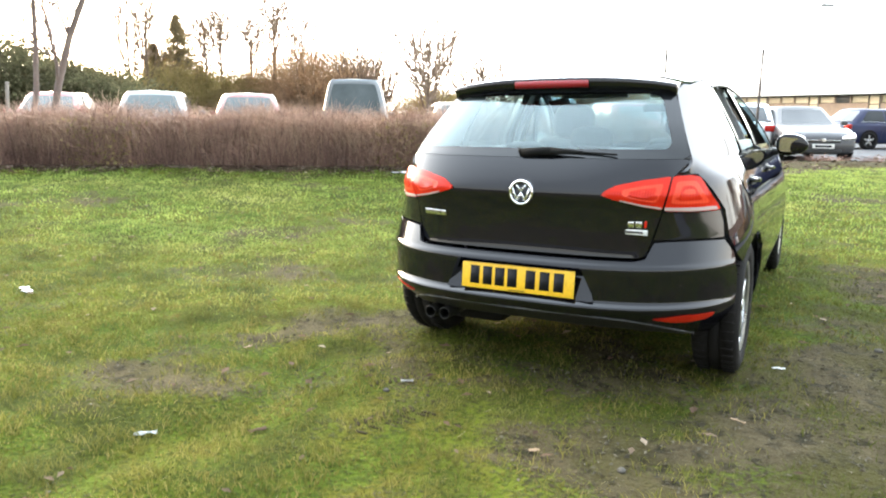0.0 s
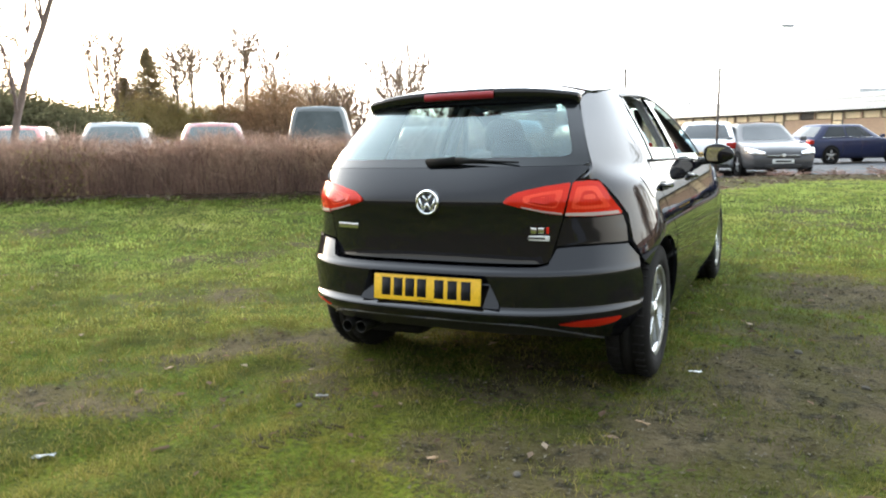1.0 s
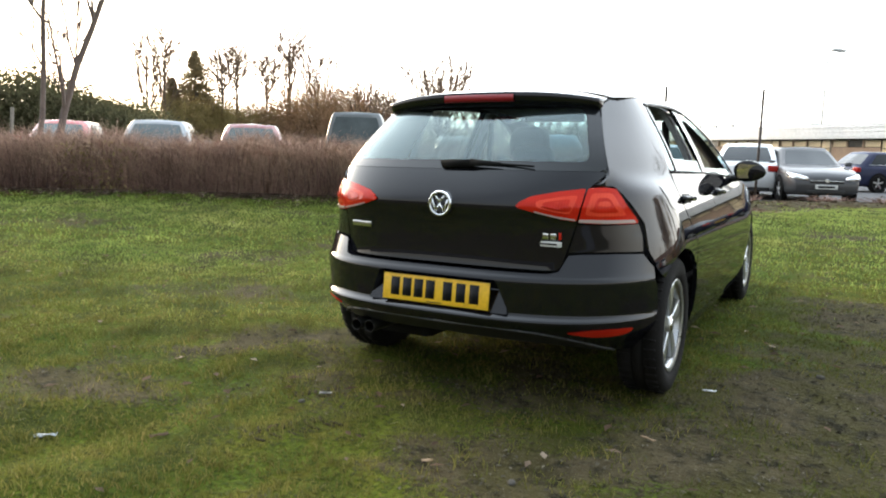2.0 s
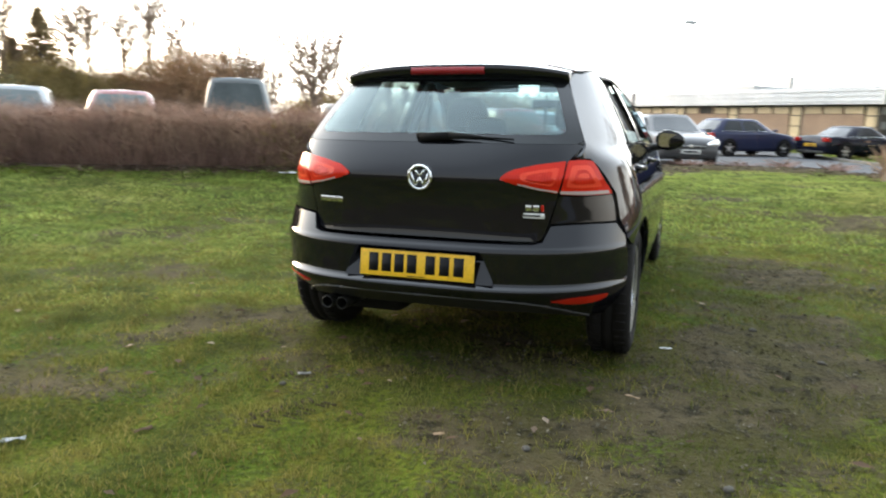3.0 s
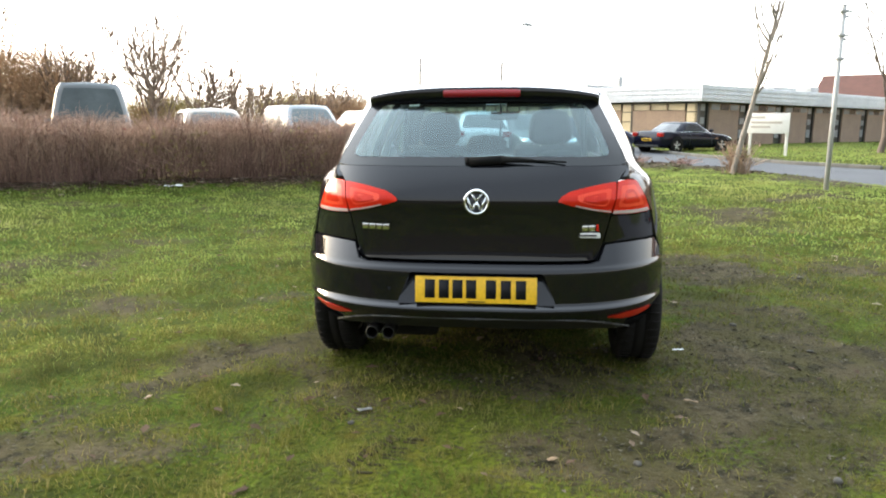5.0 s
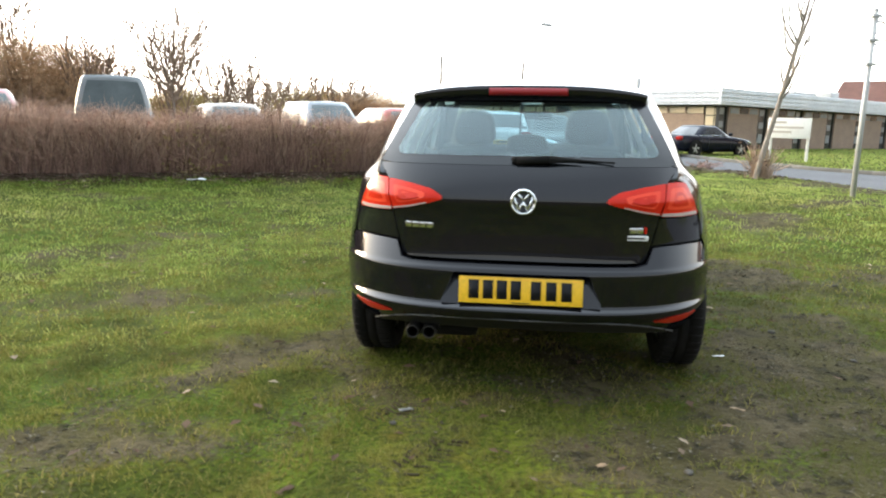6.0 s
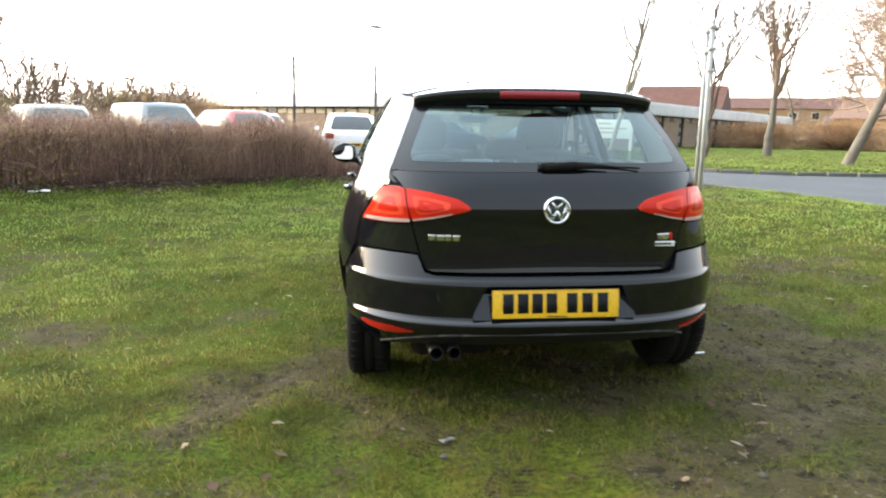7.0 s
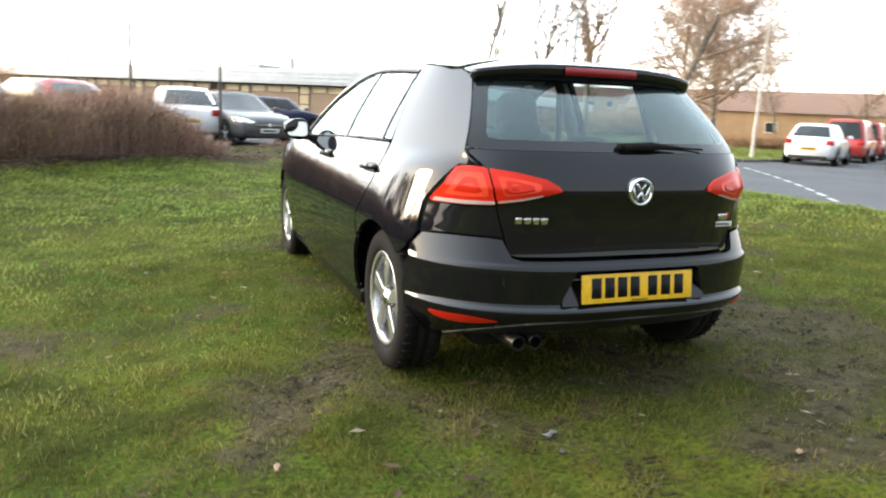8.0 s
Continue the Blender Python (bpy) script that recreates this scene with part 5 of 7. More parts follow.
crumb = crumb[g.uniform(0, 1, len(crumb)) < soil_map(crumb[:, 0], crumb[:, 1]) * 1.2 - 0.35]
tagged(flat_bits("soil_crumbs", crumb, 0.010, surface("damp_soil_crumbs", (0.05, 0.042, 0.028), (0.13, 0.115, 0.085), rough=0.8, per_piece=0.5, bump=0, spec=0.12), 9, 0.004, 1.2), "small crumbs of damp soil and grit", "soil", kind="stuff")


# pale straws and dead blades lying on the turf
def straws(count, region, seed):
    r = np.random.default_rng(seed)
    x, y, a = r.uniform(region[0], region[1], count), r.uniform(region[2], region[3], count), r.uniform(0, 6.28, count)
    z, h = ground_z(x, y) + 0.012, r.uniform(0.007, 0.022, count)
    c, s, w = np.cos(a), np.sin(a), 0.0013
    tip = r.uniform(-0.004, 0.016, count)
    V = np.stack([np.stack([x - c * h - s * w, y - s * h + c * w, z], -1), np.stack([x - c * h + s * w, y - s * h - c * w, z], -1),
                  np.stack([x + c * h + s * w, y + s * h - c * w, z + tip], -1), np.stack([x + c * h - s * w, y + s * h + c * w, z + tip], -1)], 1)
    return mesh_of("dead_straw", V.reshape(-1, 3), np.arange(count)[:, None] * 4 + np.array([[0, 1, 2, 3]]), blade_material("bleached_straw", [(0.13, 0.11, 0.04), (0.22, 0.18, 0.08), (0.08, 0.07, 0.02), (0.32, 0.28, 0.16)]))


tagged(straws(2600, (-5, 5, -2.4, 5), 15), "bleached dead straws scattered through the turf", "straw", kind="stuff")


def tyre_track(x, y, turn, length, seed):
    """Pressed mud with the ribs of a tread."""
    r = random.Random(seed)
    bm = bmesh.new()
    n = int(length / 0.032)
    for i in range(n):
        for s in (-1, 1):
            if r.random() < 0.2:
                continue
            m = Matrix.Translation((s * 0.04 + r.gauss(0, 0.004), (i - n / 2) * 0.032, r.uniform(-0.004, 0.002))) @ Matrix.Rotation(s * 0.35 + r.gauss(0, 0.06), 4, "Z")
            box(bm, -0.038 * r.uniform(0.6, 1), 0.038 * r.uniform(0.6, 1), -0.007, 0.007, -0.02, 0.003, 0.004, m=m)
    ob = part("tyre_track", bm, surface("pressed_mud", (0.026, 0.022, 0.011), (0.05, 0.042, 0.022), scale=20, rough=0.95, bump=0.6, fine=120, spec=0.05) if "pressed_mud" not in bpy.data.materials else bpy.data.materials["pressed_mud"])
    ob.matrix_world = pose(x, y, float(ground_z(x, y)) + 0.004, 0, 0, turn)
    return tagged(ob, "ribbed tyre track pressed into damp mud", "tyre track", kind="stuff")


tyre_track(-0.50, -0.18, -28, 0.34, 1)
tyre_track(-0.30, -0.55, -24, 0.36, 2)


def pebble(name, x, y, sx, sy, sz, material, label, category, turn=0, seed=1):
    bm = bmesh.new()
    bmesh.ops.create_icosphere(bm, subdivisions=2, radius=1)
    for v in bm.verts:
        f = 1 + 0.28 * noise.noise(v.co * 1.7 + Vector((seed * 3.1, 0, 0)))
        v.co = Vector((v.co.x * sx * f, v.co.y * sy * f, v.co.z * sz * f))
    ob = part(name, bm, material)
    ob.matrix_world = pose(x, y, float(ground_z(x, y)) + sz * 0.55, 4, 6, turn)
    return tagged(ob, label, category)


def scrap(name, x, y, w, h, label, category, turn=0, seed=1, material=None):
    """Crumpled sheet with thickness."""
    rows = []
    for i in range(9):
        rows.append([((i / 8 - 0.5) * w, (j / 6 - 0.5) * h * (0.8 + 0.3 * math.sin(i + seed)), 0.012 + 0.22 * h * (noise.noise(Vector((i * 0.45, j * 0.5, seed * 5.3))) + 0.45)) for j in range(7)])
    bm = sheet(rows)
    r = bmesh.ops.solidify(bm, geom=bm.faces[:], thickness=0.002)
    ob = part(name, bm, material or PAPER)
    ob.matrix_world = pose(x, y, float(ground_z(x, y)), 0, 0, turn)
    return tagged(ob, label, category)


scrap("paper_scrap", -4.95, 7.10, 0.26, 0.10, "crumpled white paper scrap on the grass by the hedge", "litter", 20, 1)
scrap("paper_scrap", -3.62, 0.02, 0.16, 0.065, "crumpled white paper scrap lying on the lawn", "litter", -25, 2)
scrap("paper_scrap", 1.03, 0.78, 0.06, 0.02, "flattened pale paper scrap on mud beside the rear wheel", "litter", 10, 3)
scrap("paper_scrap", -0.46, -0.18, 0.06, 0.03, "torn pale paper scrap trodden into mud", "litter", 30, 7, surface("dirty_paper", (0.15, 0.15, 0.15), (0.09, 0.09, 0.085), rough=0.7, bump=0.3))
scrap("paper_scrap", -1.12, -1.08, 0.085, 0.028, "grey torn paper strip on the lawn", "litter", 40, 5, surface("grey_paper", (0.28, 0.30, 0.32), (0.2, 0.22, 0.23), rough=0.7, bump=0.3))
leafy = surface("tan_dead_leaf", (0.24, 0.16, 0.09), (0.18, 0.11, 0.06), rough=0.7, bump=0.3)
scrap("dead_leaf", 0.315, -0.59, 0.04, 0.022, "curled tan dead leaf on bare soil", "leaf", 35, 4, leafy)
scrap("dead_leaf", 0.93, 0.02, 0.06, 0.016, "long pale dead leaf on the lawn", "leaf", -20, 6, leafy)
scrap("dead_leaf", -0.75, -0.85, 0.07, 0.03, "dark curled dead leaf on the grass", "leaf", 60, 8, LITTER)
scrap("dead_leaf", -1.45, -0.15, 0.05, 0.02, "small tan dead leaf on the grass", "leaf", 80, 9, leafy)
for i, (x, y, s) in enumerate(((1.47, 1.35, 0.024), (1.27, -0.63, 0.02), (-0.487, -0.315, 0.018), (0.62, -0.55, 0.02), (1.75, 0.9, 0.02), (2.3, 2.6, 0.025))):
    pebble("stone", x, y, s, s * 0.75, s * 0.5, STONE, "rounded grey stone half sunk in mud", "stone", 37 * i, i + 1)

# ---- hedge and trees ----
def prisms(segs, sides):
    """Tapered prisms from arrays of (start, end, r0, r1)."""
    A, B, R0, R1 = (np.array(v, float) for v in segs)
    d = B - A
    d = d / np.maximum(np.linalg.norm(d, axis=1, keepdims=True), 1e-9)
    ref = np.where(np.abs(d[:, 2:3]) > 0.9, np.array([[1.0, 0, 0]]), np.array([[0, 0, 1.0]]))
    u = np.cross(d, ref)
    u /= np.linalg.norm(u, axis=1, keepdims=True)
    v = np.cross(d, u)
    n = len(A)
    V = np.empty((n, 2 * sides, 3))
    for i in range(sides):
        a = 2 * np.pi * i / sides
        w = u * math.cos(a) + v * math.sin(a)
        V[:, i], V[:, sides + i] = A + w * R0[:, None], B + w * R1[:, None]
    k = np.arange(n)[:, None] * 2 * sides
    F = np.concatenate([k + np.array([[i, (i + 1) % sides, sides + (i + 1) % sides, sides + i]]) for i in range(sides)], 0)
    return V.reshape(-1, 3), F


def hedge():
    g = np.random.default_rng(21)
    length = (HEDGE_B - HEDGE_A).length + 0.6
    def stems(n, hmin, hmax, base, lean, r):
        t, o = g.uniform(0, length, n), g.uniform(-0.02, 1.15, n)
        end = ease(length - t, 0.0, 1.5)
        x, y = HEDGE_A.x + HEDGE_WAY.x * t + HEDGE_BACK.x * o, HEDGE_A.y + HEDGE_WAY.y * t + HEDGE_BACK.y * o
        z = ground_z(x, y)
        top = (1.00 + 0.05 * np.sin(t * 2.1) + 0.05 * np.sin(t * 5.3 + 1)) * (0.28 + 0.72 * end) * (0.86 + 0.14 * np.sin(np.pi * np.clip(o, 0, 1)))
        h = top * g.uniform(hmin, hmax, n)
        z0 = z + top * g.uniform(0, base, n)
        A = np.stack([x, y, z0 - 0.02], -1)
        L = g.normal(0, lean, (n, 2)) * h[:, None]
        mid = A + np.stack([L[:, 0] * 0.35, L[:, 1] * 0.35, np.maximum(0.02, (z + h - z0) * 0.5)], -1)
        B = A + np.stack([L[:, 0], L[:, 1], np.maximum(0.04, z + h - z0)], -1)
        rr = r * g.uniform(0.6, 1.4, n)
        return (np.concatenate([A, mid]), np.concatenate([mid, B]), np.concatenate([rr, rr * 0.75]), np.concatenate([rr * 0.75, rr * 0.35]))
    hd = tagged(new("hedge"), "leafless clipped hedge of dense red-brown upright twigs", "hedge")
    V, F = prisms(stems(16000, 0.70, 1.10, 0.25, 0.17, 0.0050), 3)
    ob = mesh_of("stem_mass", V, F, TWIG)
    ob.parent = hd
    tagged(ob, "upright red-brown stems", kind="stuff")
    V, F = prisms(stems(38000, 0.50, 1.12, 0.9, 0.36, 0.0029), 3)
    ob = mesh_of("twig_mass", V, F, TWIG_TIP)
    ob.parent = hd
    tagged(ob, "fine side twigs", kind="stuff")
    V, F = prisms(stems(13000, 0.18, 0.55, 0.35, 0.6, 0.0042), 3)
    ob = mesh_of("foot_twig_mass", V, F, TWIG)
    ob.parent = hd
    tagged(ob, "tangled twigs at the hedge foot", kind="stuff")
    V, F = prisms(stems(2600, 0.98, 1.27, 0.5, 0.16, 0.0032), 3)
    ob = mesh_of("sprig_mass", V, F, TWIG_TIP)
    ob.parent = hd
    tagged(ob, "ragged sprigs above the clipped top", kind="stuff")
    # a few ivy leaves low in the hedge
    n = 7000
    t, o, zz = g.uniform(0, length - 1.5, n), g.uniform(-0.06, 0.15, n), g.uniform(0.02, 0.85, n) ** 1.3
    keep = (np.sin(t * 1.1) + np.sin(t * 2.7 + 1) + g.normal(0, 0.4, n)) > 0.9
    t, o, zz = t[keep], o[keep], zz[keep]
    x, y = HEDGE_A.x + HEDGE_WAY.x * t + HEDGE_BACK.x * o, HEDGE_A.y + HEDGE_WAY.y * t + HEDGE_BACK.y * o
    ob = leaves("leaf_mass", np.stack([x, y, ground_z(x, y) + zz], -1), 0.032, LEAF_OLIVE, 3)
    ob.parent = hd
    tagged(ob, "sparse olive leaves", kind="stuff")


def leaves(name, P, size, material, seed, droop=0.6):
    g = np.random.default_rng(seed)
    n = len(P)
    a, b = g.normal(0, 1, (n, 3)), g.normal(0, 1, (n, 3))
    a /= np.linalg.norm(a, axis=1, keepdims=True)
    b = np.cross(a, b)
    b /= np.linalg.norm(b, axis=1, keepdims=True)
    s = (size * g.uniform(0.5, 1.4, n))[:, None]
    V = np.stack([P - a * s, P - b * s * 0.5, P + a * s, P + b * s * 0.5], 1)
    F = np.arange(n)[:, None] * 4 + np.array([[0, 1, 2, 3]])
    return mesh_of(name, V.reshape(-1, 3), F, material)


def limbs(seed, height, trunk_r, start, lean, levels, kids, spread, droop=0.0, shrink=0.62, twist=0.22):
    """Branch segments of a bare tree, from the foot up: a list for the stem and one for the crown."""
    g = random.Random(seed)
    stem, crown = [], []
    def grow(p, d, length, r, level):
        n = 6 if level == 0 else (4 if level < 3 else 2)
        spots = []
        for i in range(n):
            d = (d + Vector((g.gauss(0, twist), g.gauss(0, twist), g.gauss(0.05 - droop * level * 0.1, twist * 0.6))) * (0.35 if level == 0 else 0.7)).normalized()
            q = p + d * (length / n)
            r1 = r * (1 - (0.62 if level == 0 else 0.75) / n)
            (stem if level == 0 else crown).append((tuple(p), tuple(q), r, r1))
            if level < levels:
                f = (i + 1) / n
                if level > 0 or f > start:
                    spots.append((q.copy(), d.copy(), r1, f))
            p, r = q, r1
        for q, d0, r1, f in spots:
            for _ in range(kids[level] if level < len(kids) else 2):
                side = Vector((g.gauss(0, 1), g.gauss(0, 1), g.gauss(0.15, 0.5)))
                side = (side - d0 * side.dot(d0)).normalized()
                dd = (d0 * (1 - spread * 0.5) + side * spread * g.uniform(0.6, 1.2)).normalized()
                grow(q, dd, length * shrink * g.uniform(0.55, 1.05) * (1.15 - 0.45 * f if level == 0 else 1), r1 * g.uniform(0.45, 0.7), level + 1)
    grow(Vector((0, 0, -0.1)), Vector((lean[0], lean[1], 1)).normalized(), height, trunk_r, 0)
    return stem, crown


def bare_tree(name, x, y, height, seed, label, trunk_r=0.12, start=0.35, lean=(0, 0), levels=3, kids=(2, 2, 2), spread=0.75, twig=None, bark=None, thin=0.008, turn=0, z=None, **kw):
    stem, crown = limbs(seed, height, trunk_r, start, lean, levels, kids, spread, **kw)
    tree = thing(name, pose(x, y, float(ground_z(x, y)) if z is None else z, 0, 0, turn), label, "tree")
    def put(nm, segs, sides, mat):
        A, B, R0, R1 = zip(*segs)
        V, F = prisms((A, B, np.maximum(R0, thin), np.maximum(R1, thin * 0.8)), sides)
        ob = mesh_of(nm, V, F, mat, True)
        ob.parent = tree
        return ob
    put("trunk", stem, 9, bark or BARK)
    put("crown", crown, 4, twig or TWIG_FAR)
    return tree


def fan_tree(name, x, y, h, w, boughs, seed, label, stem_r=0.09, low=0.12, fine=0.009, dense=2, stem_share=0.55, lean=(0, 0), twigs=None, bark=None, reach_twig=0.125, sweep=1.25):
    """A small bare tree whose boughs sweep outward and up from a short stem, each with side twigs."""
    g = random.Random(seed)
    tree = thing(name, pose(x, y, float(ground_z(x, y))), label, "tree")
    stem, crown = [], []
    up = Vector((0, 0, 1))
    def twig(p, d, length, r, level):
        n = 3
        for i in range(n):
            q = p + d * (length / n)
            crown.append((tuple(p), tuple(q), r, r * 0.8))
            p, r = q, r * 0.8
            if level > 0:
                for _ in range(dense):
                    side = Vector((g.gauss(0, 1), g.gauss(0, 1), g.gauss(0.2, 0.5))).normalized()
                    twig(p, (d * 0.8 + side * 0.5 + up * 0.15).normalized(), length * g.uniform(0.35, 0.6), max(r * 0.6, fine), level - 1)
            d = (d + Vector((g.gauss(0, 0.12), g.gauss(0, 0.12), g.gauss(0.04, 0.08)))).normalized()
    top = h * stem_share
    p = Vector((0, 0, -0.1))
    for i in range(6):
        q = Vector((g.gauss(0, 0.02) * h * 0.2, g.gauss(0, 0.02) * h * 0.2, top * (i + 1) / 6))
        stem.append((tuple(p), tuple(q), stem_r * (1 - i / 8), stem_r * (1 - (i + 1) / 8)))
        p = q
    for b in range(boughs):
        a, z0 = 2.4 * b + g.gauss(0, 0.3), top * g.uniform(low, 1.0)
        out = Vector((math.cos(a), math.sin(a), 0))
        reach_out, rise = w / 2 * g.uniform(0.35, 1.0), (h - z0) * g.uniform(0.7, 1.0)
        p, r = Vector((0, 0, z0)), stem_r * 0.5
        for i in range(7):
            t = (i + 1) / 7
            q = out * reach_out * t ** (0.94 / sweep) + up * (z0 + rise * t ** sweep) + Vector((g.gauss(0, 0.02), g.gauss(0, 0.02), 0)) * h * 0.2
            crown.append((tuple(p), tuple(q), r, max(r * 0.8, fine)))
            d = (q - p).normalized()
            p, r = q, max(r * 0.78, fine)
            if i > 0:
                for _ in range(dense):
                    side = Vector((g.gauss(0, 1), g.gauss(0, 1), g.gauss(0, 0.4))).normalized()
                    twig(q, (d * 0.75 + side * 0.6).normalized(), h * reach_twig * g.uniform(0.64, 1.36), max(r * 0.55, fine), 1)
    for nm, segs, sides, mat in (("trunk", stem, 8, bark or BARK), ("crown", crown, 3, twigs or TWIG_FAR)):
        A, B, R0, R1 = (np.array(v, float) for v in zip(*segs))
        for pts in (A, B):
            pts[:, 0] += lean[0] * pts[:, 2]
            pts[:, 1] += lean[1] * pts[:, 2]
        V, F = prisms((A, B, R0, R1), sides)
        mesh_of(nm, V, F, mat, True).parent = tree
    return tree


hedge()
# young trees behind the hedge
bare_tree("young_tree", -12.55, 6.07, 5.6, 3, "slender leafless young tree with a forked stem", 0.085, 0.30, (0.05, 0.07), 4, (2, 2, 2, 1), 0.5, BARK_DARK, BARK_DARK, thin=0.008, shrink=0.40, twist=0.22)
bare_tree("young_tree", -12.77, 5.72, 5.4, 14, "slender leafless young tree with pale bark", 0.065, 0.34, (0.08, 0.11), 4, (2, 2, 1, 1), 0.5, BARK_DARK, BARK_DARK, thin=0.008, shrink=0.38, twist=0.22)
for i, (x, y, h) in enumerate(((-12.4, 4.9, 1.7), (-12.75, 4.6, 1.9), (-12.0, 5.0, 1.6))):
    st = bmesh.new()
    rod(st, (0, 0, -0.1), (0.12 * (i - 1), 0.05, h), 0.035, 0.03, 8)
    ob = part("tree_stake", st, BARK)
    ob.matrix_world = pose(x, y, float(ground_z(x, y)))
    tagged(ob, "leaning grey wooden tree stake behind the hedge", "stake", "stakes behind the hedge")
# leaning sapling by the road, with a dry shrub at its foot
fan_tree("leaning_tree", 4.5, 12.5, 4.6, 1.5, 13, 8, "leaning leafless tree with thin side twigs", 0.062, 0.30, 0.006, 1, 0.93, (0.13, -0.2), PALE_BARK, PALE_BARK, 0.07)
def dry_shrub(x, y, h, w, n, seed, label, mat):
    g = np.random.default_rng(seed)
    A = np.stack([g.normal(0, w * 0.25, n), g.normal(0, w * 0.25, n), np.zeros(n)], -1)
    L = g.normal(0, w * 0.45, (n, 2))
    hh = h * g.uniform(0.35, 1.1, n)
    M = A + np.stack([L[:, 0] * 0.35, L[:, 1] * 0.35, hh * 0.55], -1)
    B = A + np.stack([L[:, 0], L[:, 1], hh], -1)
    V, F = prisms((np.concatenate([A, M]), np.concatenate([M, B]), np.full(2 * n, 0.007), np.full(2 * n, 0.004)), 3)
    sh = thing("shrub", pose(x, y, float(ground_z(x, y))), label, "shrub")
    ob = tagged(mesh_of("stem_mass", V, F, mat), kind="stuff")
    ob.parent = sh
    ob = tagged(leaves("leaf_mass", B[: n // 2] + g.normal(0, 0.03, (n // 2, 3)), 0.035, LITTER, seed), kind="stuff")
    ob.parent = sh
dry_shrub(4.62, 12.6, 0.62, 0.42, 170, 4, "dry brown shrub round the foot of the tree", TWIG_PALE)
for i, (x, y) in enumerate(((2.2, 17.3), (3.2, 17.0), (1.0, 16.6), (4.3, 16.6), (-0.6, 15.2))):
    dry_shrub(x, y, 0.2, 0.5, 70, 30 + i, "low dry brown shrub on the bare verge", TWIG)
# right-hand verge trees
fan_tree("verge_tree", 20.6, 33.4, 9.6, 4.6, 12, 17, "tall leafless tree with a grey-green trunk", 0.24, 0.5, 0.020, 2, 0.55, (0.02, 0), TWIG_FAR, None, 0.13, 1.1)
fan_tree("verge_tree", 15.2, 29.6, 8.8, 6.4, 9, 23, "leafless tree with dark crooked boughs", 0.15, 0.4, 0.019, 2, 0.45, (0.06, 0), TWIG_DUSK, TWIG_DUSK, 0.12, 1.1)
bare_tree("leaning_verge_tree", 18.9, 24.7, 6.6, 31, "broad leafless tree with a leaning trunk and dense pale twigs", 0.22, 0.26, (0.34, -0.12), 4, (3, 3, 2, 2), 0.85, TWIG_PALE, thin=0.010, shrink=0.58, twist=0.11)
bare_tree("leaning_verge_tree", 26.4, 29.6, 7.0, 37, "broad leafless tree with a dense pale crown", 0.2, 0.26, (0.05, 0.05), 4, (3, 3, 2, 2), 0.85, TWIG_PALE, thin=0.012, shrink=0.58, twist=0.11)
bare_tree("birch_tree", 19.4, 19.3, 5.5, 41, "young birch with a white stem", 0.075, 0.4, (0, 0), 2, (2, 1), 0.5, TWIG_PALE, surface("white_birch_bark", (0.6, 0.58, 0.54), (0.35, 0.33, 0.3), scale=5, rough=0.8), thin=0.008, shrink=0.4, twist=0.03)
# far row to the west
for i, (x, y, h, w) in enumerate(((-33.8, 25.3, 6.4, 1.5), (-33.2, 26.0, 6.9, 1.2), (-31.1, 28.4, 6.1, 0.9), (-30.5, 29.0, 6.5, 1.0), (-29.3, 30.2, 5.9, 0.8), (-28.3, 31.1, 7.5, 1.1), (-27.0, 32.1, 6.5, 1.7))):
    fan_tree("far_tree", x, y, h * 1.04, w * 1.7, 13, 50 + i, "slim leafless tree in the far row", 0.15 if i == 5 else 0.12, 0.35, 0.028, 1, 0.88)
fan_tree("round_bare_tree", -17.6, 30.6, 5.6, 4.6, 24, 61, "round leafless tree with upswept branches", 0.13, 0.06, 0.030, 1)
for i, (x, y, h, w) in enumerate(((-23.0, 32.0, 4.4, 2.2), (-21.8, 32.8, 3.7, 1.8), (-20.9, 36.4, 6.0, 3.2), (-17.4, 35.1, 3.8, 2.6), (-16.4, 35.6, 4.1, 2.4), (-17.3, 41.7, 3.5, 3.0), (-15.5, 42.3, 3.7, 3.0), (-13.2, 43.1, 3.9, 3.0), (-12.3, 45.4, 3.5, 2.4), (-19.0, 44.0, 3.4, 3.0), (-24.1, 34.4, 4.8, 2.4))):
    fan_tree("far_tree", x, y, h * 1.05, w * 1.3, 14, 70 + i, "round leafless tree beyond the car park", 0.11, 0.15, 0.032, 1)
for i, (x, y, h) in enumerate(((40.0, 62.0, 6.0), (46.0, 55.0, 5.5), (52.0, 50.0, 6.0), (52.0, 72.0, 6.5), (56, 44, 5.5))):
    bare_tree("far_tree", x, y, h, 90 + i, "leafless tree before the far houses", 0.14, 0.25, (0, 0), 4, (2, 2, 1, 1), 0.7, thin=0.016, shrink=0.55)


